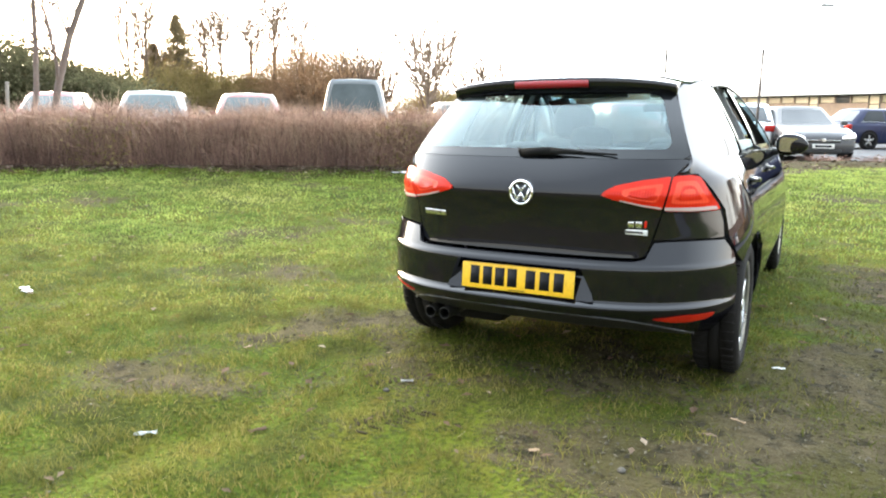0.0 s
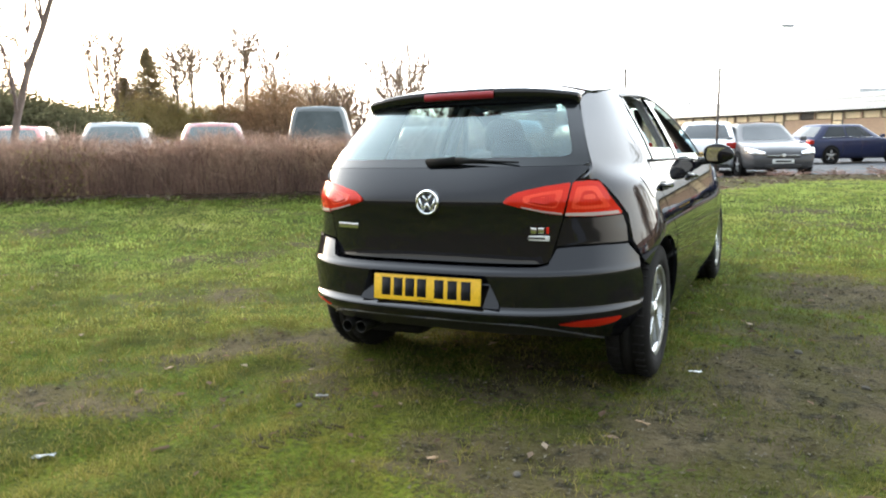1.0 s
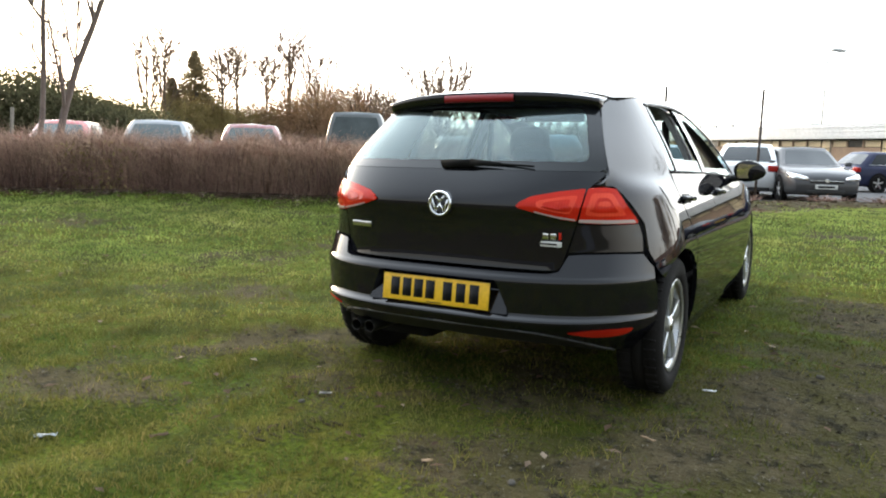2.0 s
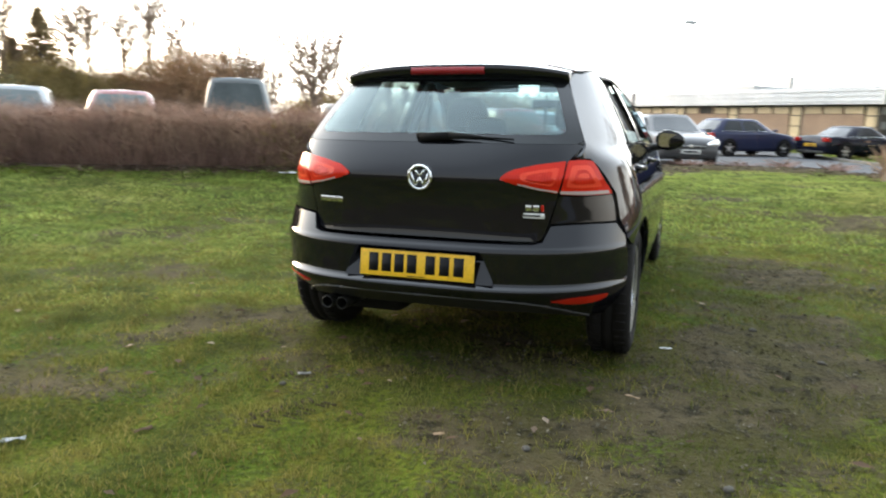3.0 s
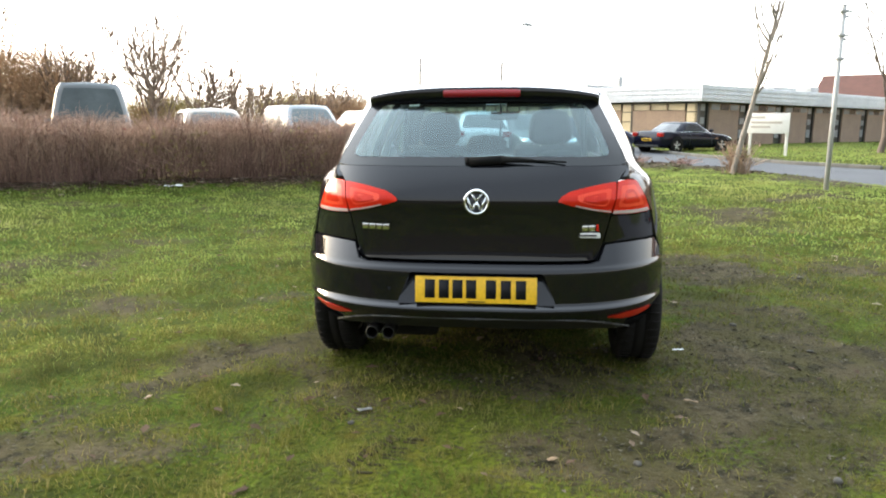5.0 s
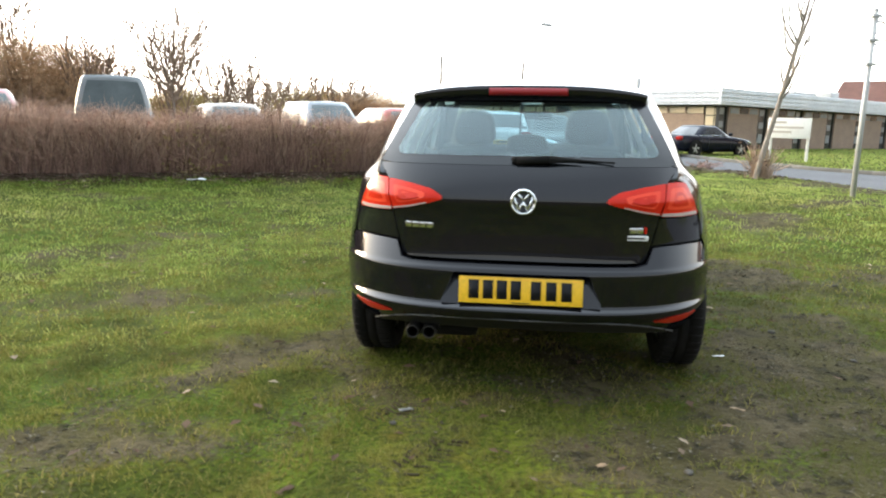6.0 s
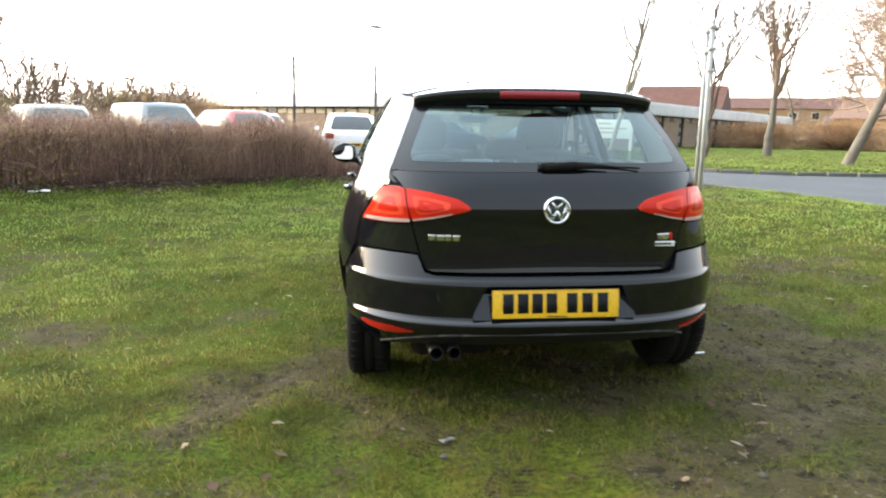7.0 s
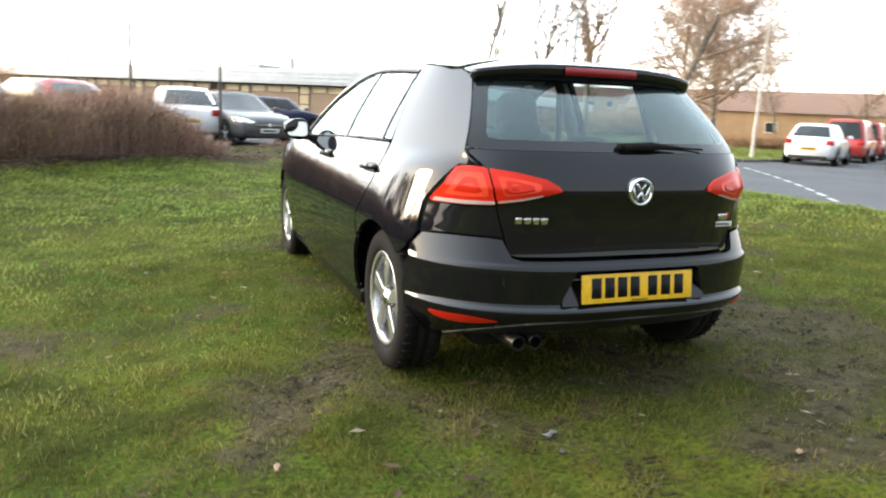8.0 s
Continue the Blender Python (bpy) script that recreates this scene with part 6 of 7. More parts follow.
def bushy(name, x, y, rx, ry, h, count, size, material, seed, label, category="bush", cone=0.0, twigs=None):
    """A mass of small leaves or twig ends round a few real stems, with an uneven outline."""
    g = np.random.default_rng(seed)
    ob0 = thing(name, pose(x, y, float(ground_z(x, y))), label, category)
    lumps_n = max(6, count // 220)
    cen = np.stack([g.normal(0, 0.42, lumps_n) * rx, g.normal(0, 0.42, lumps_n) * ry, g.uniform(0.05, 0.95, lumps_n) * h], -1)
    if cone:
        f = 1 - cen[:, 2] / h
        a = g.uniform(0, 6.28, lumps_n)
        cen[:, 0], cen[:, 1] = np.cos(a) * rx * f * 0.75, np.sin(a) * ry * f * 0.75
    else:
        cen[:, 2] = h * (0.12 + 0.72 * g.uniform(0, 1, lumps_n) * np.sqrt(np.clip(1 - (cen[:, 0] / rx / 1.3) ** 2, 0.05, 1)))
    pick = g.integers(0, lumps_n, count)
    sp = (rx + ry) * 0.5 * (0.10 if cone else 0.24)
    P = cen[pick] + g.normal(0, 1, (count, 3)) * np.array([sp, sp, (0.05 if cone else 0.11) * h])
    P[:, 2] = np.clip(P[:, 2], 0.05, h * 1.08)
    n = 40 if twigs is None else twigs
    if twigs:
        # fine shoots that fan out and up from the middle of each clump
        way = P - cen[pick] + np.array([0, 0, 0.12 * h]) + g.normal(0, 0.05 * h, (count, 3))
        way /= np.linalg.norm(way, axis=1, keepdims=True)
        far = g.uniform(0.12, 0.5, count)[:, None] * (0.6 + 0.1 * h)
        V, F = prisms((P - way * far * 0.5, P + way * far * 0.5, np.full(count, 0.011), np.full(count, 0.006)), 3)
        tagged(mesh_of("shoot_mass", V, F, material), kind="stuff").parent = ob0
        P = P[: count // 3]
    ob = tagged(leaves("foliage", P, size, material, seed), kind="stuff")
    ob.parent = ob0
    top = P[g.integers(0, len(P), n)]
    A = np.stack([top[:, 0] * 0.25, top[:, 1] * 0.25, np.zeros(n)], -1)
    V, F = prisms((A, top, np.full(n, 0.04), np.full(n, 0.012)), 4)
    ob = tagged(mesh_of("stem_mass", V, F, TWIG_FAR), kind="stuff")
    ob.parent = ob0
    return ob0


for i, (x, y, rx, h) in enumerate(((-34.5, 16.0, 3.5, 5.2), (-33.0, 18.2, 2.8, 4.9), (-31.9, 20.2, 2.2, 3.6), (-36.5, 13.0, 3.5, 5.4), (-31.0, 20.6, 3.0, 3.4))):
    bushy("evergreen_tree", x, y, rx, rx * 0.8, h, 20000, 0.085, LEAF_DARK, 110 + i, "dark evergreen tree beyond the car park", "tree")

def conifer(x, y, r, h, seed, label):
    """A trunk with whorls of drooping boughs, each bough a spray of small needles."""
    g = np.random.default_rng(seed)
    ob0 = thing("conifer", pose(x, y, float(ground_z(x, y))), label, "tree")
    bm = bmesh.new()
    rod(bm, (0, 0, -0.1), (0, 0, h * 0.97), 0.13, 0.015, 8)
    part("trunk", bm, BARK, ob0)
    n = int(70 * h)
    f = g.uniform(0.03, 1.0, n) ** 0.85
    a, reach_out = g.uniform(0, 6.28, n), r * (1 - f) ** 0.85 * g.uniform(0.7, 1.12, n) + 0.05
    tip = np.stack([np.cos(a) * reach_out, np.sin(a) * reach_out, f * h - reach_out * 0.22 + 0.05], -1)
    root = np.stack([0 * a, 0 * a, f * h], -1)
    V, F = prisms((root, tip, np.full(n, 0.02), np.full(n, 0.006)), 3)
    tagged(mesh_of("bough_mass", V, F, BARK), kind="stuff").parent = ob0
    k = 42
    u = g.uniform(0.25, 1.05, (n, k, 1))
    P = root[:, None] + (tip - root)[:, None] * u + g.normal(0, 0.09, (n, k, 3)) * np.array([1, 1, 0.9])
    tagged(leaves("foliage", P.reshape(-1, 3), 0.06, NEEDLE, seed), kind="stuff").parent = ob0


conifer(-33.2, 28.3, 3.1, 6.6, 120, "tall narrow dark conifer beyond the car park")
conifer(-34.0, 27.2, 1.7, 4.9, 121, "small narrow dark conifer beyond the car park")
for i, (x, y, rx, h, mat) in enumerate(((-42.0, 36.0, 2.6, 4.6, LEAF_OLIVE), (-34.0, 24.2, 3.0, 3.1, LEAF_OLIVE), (-36.5, 22.0, 3.0, 3.2, LEAF_OLIVE), (-30.6, 29.0, 2.6, 3.4, LEAF_OLIVE), (-32.3, 27.0, 2.6, 3.2, LEAF_OLIVE), (-26.6, 32.6, 4.4, 4.3, LEAF_BROWN), (-25.4, 33.4, 2.2, 3.3, LEAF_BROWN), (-29.0, 30.6, 2.2, 3.0, LEAF_BROWN), (-22.0, 40.0, 3.0, 2.6, LEAF_OLIVE), (-16.5, 47.5, 4.0, 3.0, LEAF_OLIVE), (-12.5, 46.0, 3.2, 2.6, LEAF_BROWN), (33.0, 32.5, 2.8, 0.6, LEAF_BROWN), (39.0, 36.5, 3.0, 0.7, LEAF_BROWN), (33.0, 56.0, 3.0, 2.0, LEAF_BROWN), (40.0, 55.0, 3.2, 2.2, LEAF_BROWN))):
    bushy("bush", x, y, rx * 1.15, rx * 0.8, h * 1.15, 26000 if rx > 4.2 else 15000, 0.06, mat, 130 + i, "tangled brown winter bush beyond the car park" if mat is LEAF_BROWN else "olive-brown winter bush beyond the car park", twigs=160)

# ---- parked cars ----
def simple_wheel(m, parent, r, material):
    w = new("wheel")
    w.parent = parent
    w.matrix_local = m
    part("tyre", lathe([(-0.09, r * 0.66), (-0.1, r * 0.8), (-0.08, r), (0.08, r), (0.1, r * 0.85), (0.085, r * 0.68), (0.05, r * 0.66)], 26), RUBBER, w)
    bm = lathe([(0.02, r * 0.1), (0.03, r * 0.5), (0.06, r * 0.64), (0.085, r * 0.67)], 26)
    part("rim_dish", bm, DARK, w)
    bm = bmesh.new()
    for i in range(5):
        box(bm, 0.055, 0.08, -0.028, 0.028, 0.02, r * 0.65, 0.006, m=Matrix.Rotation(2 * math.pi * i / 5, 4, "X"))
    rod(bm, (0.05, 0, 0), (0.088, 0, 0), 0.06, 0.05, 12)
    part("rim", bm, material, w)


# lifted base colour stands for sky seen through the solid cabin
PANE_ROW = surface("sky_lit_car_pane", (0.045, 0.060, 0.062), (0.085, 0.105, 0.105), scale=2.5, rough=0.1, bump=0)
STYLES = {
    # deck line, cabin foot rear/front, cabin top rear/front (shares of the length), belt and roof (shares of the height)
    "hatch": dict(deck=[(0, .56), (.02, .62), (.10, .64), (.62, .66), (.70, .66), (.90, .58), (.98, .50), (1, .42)], foot=(.04, .73), top=(.17, .53), belt=.64),
    "suv": dict(deck=[(0, .56), (.02, .62), (.10, .63), (.66, .65), (.75, .65), (.92, .60), (.985, .52), (1, .42)], foot=(.03, .76), top=(.20, .55), belt=.63),
    "coupe": dict(deck=[(0, .52), (.02, .66), (.08, .70), (.30, .68), (.66, .66), (.90, .58), (.98, .50), (1, .42)], foot=(.20, .68), top=(.34, .53), belt=.66),
    "van": dict(deck=[(0, .48), (.015, .52), (.1, .53), (.7, .54), (.82, .54), (.95, .48), (.99, .42), (1, .36)], foot=(.015, .84), top=(.045, .64), belt=.53),
}


def parked_car(name, m, length, width, height, style, paint_mat, label, group="", rim=None, pane=None, category="car"):
    st = STYLES[style]
    car = thing(name, m, label, category, group)
    w, rim, pane = width / 2, rim or ALLOY, pane or PANE
    Y = lambda f: (f - 0.5) * length
    deck = tabled([p[0] for p in st["deck"]], [p[1] * height for p in st["deck"]])
    rows = []
    for f in (0, .008, .02, .05, .1, .2, .3, .4, .5, .6, .7, .8, .88, .94, .975, .99, 1):
        e = abs(2 * f - 1)
        k = 1 - 0.20 * e ** 9
        zd = deck(f)
        lift = 0.10 * e ** 8
        row = [(0, .19 + lift), (.80, .19 + lift), (.955, .26 + lift * .6), (.985, .38), (1.0, .52 * zd + .12), (.985, zd * .86), (.955, zd - .05), (.90, zd - .012), (.6, zd + .012), (0, zd + .03)]
        rows.append([(a * w * k, Y(f), z) for a, z in row] + [(-a * w * k, Y(f), z) for a, z in row[::-1][1:-1]])
    bm = bmesh.new()
    vs = [[bm.verts.new(p) for p in r] for r in rows]
    n = len(rows[0])
    for i in range(len(vs) - 1):
        for j in range(n):
            bm.faces.new((vs[i][j], vs[i][(j + 1) % n], vs[i + 1][(j + 1) % n], vs[i + 1][j]))
    bm.faces.new(vs[0])
    bm.faces.new(vs[-1])
    bmesh.ops.recalc_face_normals(bm, faces=bm.faces)
    part("body", bm, paint_mat, car)
    zb, (f0, f1), (t0, t1) = st["belt"] * height, st["foot"], st["top"]
    # cabin: rings from belt to roof
    def ring(h):
        y0, y1 = Y(f0) + (Y(t0) - Y(f0)) * h ** 1.15, Y(f1) + (Y(t1) - Y(f1)) * h ** 0.9
        ww = w * (0.935 - 0.20 * h - 0.04 * h ** 4)
        return y0, y1, ww, zb - 0.03 + (height - 0.045 - zb + 0.03) * h
    def at(h, y_share, side):
        y0, y1, ww, z = ring(h)
        y = y0 + (y1 - y0) * y_share
        e = abs(2 * y_share - 1)
        return (side * ww * (1 - 0.10 * e ** 6), y, z)
    rows = []
    for h in (0, .2, .4, .6, .8, .93, 1.0):
        y0, y1, ww, z = ring(h)
        if h == 1.0:
            ww, z = ww * 0.93, z + 0.02
        row = []
        for s in np.linspace(0, 1, 13):
            e = abs(2 * s - 1)
            row.append((ww * (1 - 0.10 * e ** 6), y0 + (y1 - y0) * s, z))
        for s in (0.5, 0, -0.5):
            row.append((ww * 0.9 * s, y1 + 0.05 * (1 - abs(s)) * (1 if h < 1 else 0.3), z + 0.012 * (1 - abs(s))))
        row += [(-x, y, zz) for x, y, zz in row[:13][::-1]]
        for s in (-0.5, 0, 0.5):
            row.append((ww * 0.9 * s, y0 - 0.05 * (1 - abs(s)) * (1 if h < 1 else 0.3), z + 0.012 * (1 - abs(s))))
        rows.append(row)
    bm = bmesh.new()
    vs = [[bm.verts.new(p) for p in r] for r in rows]
    n = len(rows[0])
    for i in range(len(vs) - 1):
        for j in range(n):
            bm.faces.new((vs[i][j], vs[i][(j + 1) % n], vs[i + 1][(j + 1) % n], vs[i + 1][j]))
    y0, y1, ww, z = ring(1.0)
    mid = [bm.verts.new((0, y0 + (y1 - y0) * s, height)) for s in np.linspace(0.04, 0.96, 13)]
    top = vs[-1]
    for j in range(12):
        bm.faces.new((top[j], top[j + 1], mid[j + 1], mid[j]))
        bm.faces.new((top[28 - j], top[27 - j], mid[j + 1], mid[j]))
    for a in range(12, 16):
        bm.faces.new((top[a], top[a + 1], mid[12]))
    for a in (28, 29, 30):
        bm.faces.new((top[a], top[a + 1], mid[0]))
    bm.faces.new((top[31], top[0], mid[0]))
    bmesh.ops.recalc_face_normals(bm, faces=bm.faces)
    part("cabin", bm, paint_mat, car)
    # panes a little proud of the cabin
    for side in (-1, 1):
        spans = ((0.10, 0.44), (0.47, 0.86)) if style != "coupe" else ((0.18, 0.80),)
        if style == "van":
            spans = ((0.66, 0.92),)
        for a, b in spans:
            rows = [[(lambda p: (p[0] + side * 0.006, p[1], p[2]))(at(h, a + (b - a) * s, side)) for s in np.linspace(0, 1, 6)] for h in (0.16, 0.5, 0.88)]
            part("side_window", sheet(rows), pane, car)
    def end_pane(nm, back):
        rows = []
        for h in ((0.10, 0.4, 0.7, 0.84, 0.90) if style == "van" else (0.17, 0.4, 0.65, 0.82, 0.88)):
            y0, y1, ww, z = ring(h)
            row = []
            for s in np.linspace(-1, 1, 9) * ((0.90 - 0.10 * h ** 4) if style == "van" else 0.88 - 0.08 * h ** 4):
                y = (y0 - 0.058 * (1 - abs(s)) - 0.004) if back else (y1 + 0.058 * (1 - abs(s)) + 0.004)
                if abs(s) > 0.5:
                    edge = (y0 + (y1 - y0) * 0.0) if back else y1
                    y = edge + (-0.012 - 0.022 * (1 - (abs(s) - 0.5) / 0.5) if back else 0.012 + 0.022 * (1 - (abs(s) - 0.5) / 0.5))
                row.append((s * ww * 0.9, y, z + 0.012 * (1 - abs(s))))
            rows.append(row)
        part(nm, sheet(rows), pane, car)
    end_pane("rear_window", True)
    end_pane("windscreen", False)
    # lamps, plates, grille, bumpers
    zd = deck(0.02)
    for s in (-1, 1):
        x0, x1 = sorted((s * w * 0.62, s * w * 0.905))
        part("tail_lamp", boxed(x0, x1, Y(0.0) - 0.012, Y(0.03), zd * 0.80, zd * 0.98, 0.02), LENS_DEEP, car, "red tail lamp")
        x0, x1 = sorted((s * w * 0.52, s * w * 0.88))
        zf = deck(0.985)
        bm = bmesh.new()
        for a, f, z in ((.48, 1.004, .84), (.50, .996, .97), (.82, .998, .85), (.885, .985, .93), (.965, .905, 1.12), (.96, .915, 1.0), (.76, .978, 1.07), (.50, .94, .9), (.8, .92, .9)):
            bm.verts.new((s * w * a, Y(f), zf * z))
        bmesh.ops.convex_hull(bm, input=bm.verts)
        lamp = part("head_lamp", bm, CHROME, car, "clear headlamp")
        part("fog_lamp", boxed(min(s * w * .60, s * w * .80), max(s * w * .60, s * w * .80), Y(.965), Y(.992), 0.31, 0.39, 0.015), TRIM, car)
        for f in (0.185, 0.805):
            simple_wheel(pose(s * (w - 0.075), Y(f), 0.315, 0, 0, 0 if s > 0 else 180), car, 0.315, rim)
            # flat near-black disc paints the shade of the wheel opening
            bm = lathe([(-0.002, 0.0), (0.003, 0.2), (0.004, 0.375)], 26)
            bmesh.ops.transform(bm, matrix=pose(s * (w - 0.002), Y(f), 0.33, 0, 0, 0 if s > 0 else 180), verts=bm.verts)
            part("wheel_arch", bm, DARK, car)
        bm = boxed(min(s * w * 0.98, s * (w + 0.14)), max(s * w * 0.98, s * (w + 0.14)), Y(f1) - 0.32, Y(f1) - 0.20, zb + 0.02, zb + 0.14, 0.03)
        part("door_mirror", bm, paint_mat, car)
    if style != "van":
        for side in (-1, 1):
            for f in ((0.30, 0.49, 0.685) if style != "coupe" else (0.36, 0.66)):
                bm = bmesh.new()
                zs = deck(f)
                line = [(.985, .36), (1.0, .52 * zs + .12), (.985, zs * .86), (.955, zs - .05)]
                for (a0, z0), (a1, z1) in zip(line, line[1:]):
                    rod(bm, (side * w * a0, Y(f), z0), (side * w * a1, Y(f), z1), 0.007, sides=5)
                part("door_seam", bm, TRIM, car)
            for f in (0.325, 0.515):
                x0, x1 = sorted((side * w * 0.985, side * (w * 0.985 + 0.028)))
                part("door_handle", boxed(x0, x1, Y(f), Y(f) + 0.18, deck(f) * .84, deck(f) * .84 + 0.025, 0.008), paint_mat, car)
            bm = bmesh.new()
            for k in range(8):
                a, b = (at(0.13, 0.08 + 0.80 * j / 8, side) for j in (k, k + 1))
                rod(bm, (a[0] + side * 0.006, a[1], a[2]), (b[0] + side * 0.006, b[1], b[2]), 0.008, sides=5)
            part("window_trim", bm, CHROME if paint_mat in (BLUE_PAINT, NAVY_PAINT) else TRIM, car)
    rp = part("rear_plate", boxed(-0.26, 0.26, Y(0) - 0.016, Y(0) + 0.01, zd * 0.58, zd * 0.58 + 0.11, 0.004), YELLOW, car, "yellow plate with a plain bar")
    part("plate_bar", boxed(-0.2, 0.2, Y(0) - 0.018, Y(0) - 0.012, zd * 0.58 + 0.03, zd * 0.58 + 0.08), INK, rp)
    fp = part("front_plate", boxed(-0.26, 0.26, Y(1) - 0.01, Y(1) + 0.016, 0.38, 0.49, 0.004), WHITE_PLATE, car, "white plate with a plain bar")
    part("plate_bar", boxed(-0.2, 0.2, Y(1) + 0.012, Y(1) + 0.018, 0.41, 0.46), INK, fp)
    part("grille", boxed(-w * 0.45, w * 0.45, Y(0.97), Y(1.0) + 0.008, 0.52, deck(1.0) * 0.98, 0.02), TRIM, car, "black grille")
    part("lower_grille", boxed(-w * 0.50, w * 0.50, Y(0.97), Y(1.0) + 0.006, 0.25, 0.36, 0.02), TRIM, car)
    part("grille_bar", boxed(-w * 0.44, w * 0.44, Y(0.99), Y(1.0) + 0.013, 0.575, 0.59, 0.003), CHROME, car, "chrome bar across the grille")
    bm = lathe([(-0.002, 0.0), (0.010, 0.03), (0.004, 0.05)], 18)
    bmesh.ops.transform(bm, matrix=pose(0, Y(1.0) + 0.014, 0.585, 0, 0, 90), verts=bm.verts)
    part("round_badge", bm, CHROME, car)
    part("lower_bumper", boxed(-w * 0.72, w * 0.72, Y(0) - 0.01, Y(0.04), 0.24, 0.34, 0.02), TRIM, car)
    return car


WHITE_PAINT = paint("white_paint", (0.72, 0.73, 0.74))
SILVER_PAINT = paint("silver_paint", (0.22, 0.235, 0.245), 0.2)
GREY_PAINT = paint("grey_paint", (0.085, 0.085, 0.088), 0.3)
VAN_PAINT = paint("van_grey_paint", (0.13, 0.145, 0.148), 0.1)
BLUE_PAINT = paint("dark_blue_paint", (0.026, 0.030, 0.064), 0.1)
NAVY_PAINT = paint("navy_paint", (0.005, 0.006, 0.014), 0.0)
for dim in (SILVER_PAINT, VAN_PAINT):
    dim.node_tree.nodes["Principled BSDF"].inputs["Coat Weight"].default_value = 0.4
for dim in (NAVY_PAINT, BLUE_PAINT, GREY_PAINT):
    dim.node_tree.nodes["Principled BSDF"].inputs["Coat Weight"].default_value = 0.5
    dim.node_tree.nodes["Principled BSDF"].inputs["Specular IOR Level"].default_value = 0.0
RED_PAINT = paint("red_paint", (0.38, 0.025, 0.02))
MAROON_PAINT = paint("maroon_paint", (0.22, 0.035, 0.03))
BEIGE_PAINT = paint("pale_gold_paint", (0.24, 0.21, 0.165), 0.2)
BLUEGREY_PAINT = paint("blue_grey_paint", (0.10, 0.12, 0.135), 0.2)
ROW = "cars behind the hedge"


def row_car(name, x, y, toward, L, W, H, style, mat, label, category="car", turn=0.0):
    """A car of the row behind the hedge, its near end at (x, y); toward: its front faces the hedge."""
    a = -137.0 + turn
    fx, fy = -math.sin(radians(a)), math.cos(radians(a))
    m = pose(x - fx * L / 2, y - fy * L / 2, -0.02, 0, 0, a if toward else a + 180)
    return parked_car(name, m, L, W, H, style, mat, label, ROW, pane=PANE_ROW, category=category)


row_car("hatchback", -15.2, 7.6, True, 4.1, 1.72, 1.60, "hatch", RED_PAINT, "red hatchback parked behind the hedge")
row_car("hatchback", -11.95, 8.15, False, 4.2, 1.72, 1.60, "hatch", SILVER_PAINT, "silver hatchback parked behind the hedge")
row_car("hatchback", -10.5, 9.65, False, 4.1, 1.70, 1.58, "hatch", MAROON_PAINT, "dark red hatchback parked behind the hedge")
row_car("small_van", -8.85, 11.4, False, 4.4, 1.76, 1.94, "van", VAN_PAINT, "silver small van with a wide rear window", "van", turn=-10)
row_car("hatchback", -6.95, 13.4, False, 4.2, 1.74, 1.46, "hatch", BEIGE_PAINT, "pale gold hatchback parked behind the hedge", turn=-9)
row_car("small_van", -4.95, 15.55, True, 4.3, 1.76, 1.62, "van", BLUEGREY_PAINT, "blue-grey small van parked behind the hedge", "van", turn=-9)
row_car("hatchback", -3.4, 17.3, False, 4.2, 1.74, 1.50, "hatch", RED_PAINT, "red hatchback at the end of the hedge", turn=-4)
row_car("hatchback", -3.7, 21.3, False, 4.2, 1.76, 1.50, "hatch", WHITE_PAINT, "white hatchback parked beyond the hedge end", turn=-14)
parked_car("sport_utility_car", pose(-1.20, 20.6, -0.02, 0, 0, 5), 4.35, 1.80, 1.52, "suv", WHITE_PAINT, "white sport utility car parked with its tail to the lawn", ROW)
parked_car("estate_car", pose(0.27, 19.75, -0.02, 0, 0, 200), 4.25, 1.80, 1.45, "hatch", GREY_PAINT, "grey hatchback parked facing the lawn", ROW)
parked_car("hatchback", pose(2.9, 29.4, -0.02, 0, 0, -52), 4.36, 1.82, 1.48, "hatch", BLUE_PAINT, "dark blue hatchback parked by the road", ROW)
parked_car("coupe_car", pose(7.0, 29.2, -0.02, 0, 0, -53), 4.45, 1.80, 1.29, "coupe", NAVY_PAINT, "dark navy two-door car parked before the building", ROW)
SIDE = "cars along the side road"
parked_car("hatchback", pose(20.9, 17.65, -0.02, 0, 0, -58), 3.9, 1.72, 1.46, "hatch", WHITE_PAINT, "white hatchback parked at the junction", SIDE)
parked_car("small_van", pose(25.8, 20.4, -0.02, 0, 0, -58), 4.3, 1.78, 1.75, "van", RED_PAINT, "red small van parked behind the white car", SIDE, category="van")
parked_car("small_van", pose(30.6, 23.4, -0.02, 0, 0, -58), 4.3, 1.78, 1.75, "van", RED_PAINT, "red small van parked further along", SIDE, category="van")
parked_car("hatchback", pose(41.0, 31.0, -0.02, 0, 0, -58), 4.2, 1.76, 1.48, "hatch", NAVY_PAINT, "dark car far along the side road", SIDE)
parked_car("hatchback", pose(20.6, 13.3, -0.02, 0, 0, -58), 4.2, 1.76, 1.48, "hatch", BLUEGREY_PAINT, "pale blue hatchback standing on the road", SIDE)
for i, (x, y, mat, nm) in enumerate(((57.8, 85.8, WHITE_PAINT, "white"), (58.5, 72.0, GREY_PAINT, "grey"), (74.0, 76.0, SILVER_PAINT, "silver"), (53.4, 78.8, NAVY_PAINT, "dark"))):
    parked_car("hatchback", pose(x, y, 0.02, 0, 0, 60 + 20 * i), 4.2, 1.76, 1.48, "hatch", mat, f"{nm} car parked before the far houses", "cars before the far houses")

# ---- buildings, posts, sign ----
CORNER_AT = Vector((9.3, 37.0))
FACE_R, FACE_L = Vector((0.70, 0.715)).normalized(), Vector((-0.70, 0.715)).normalized()


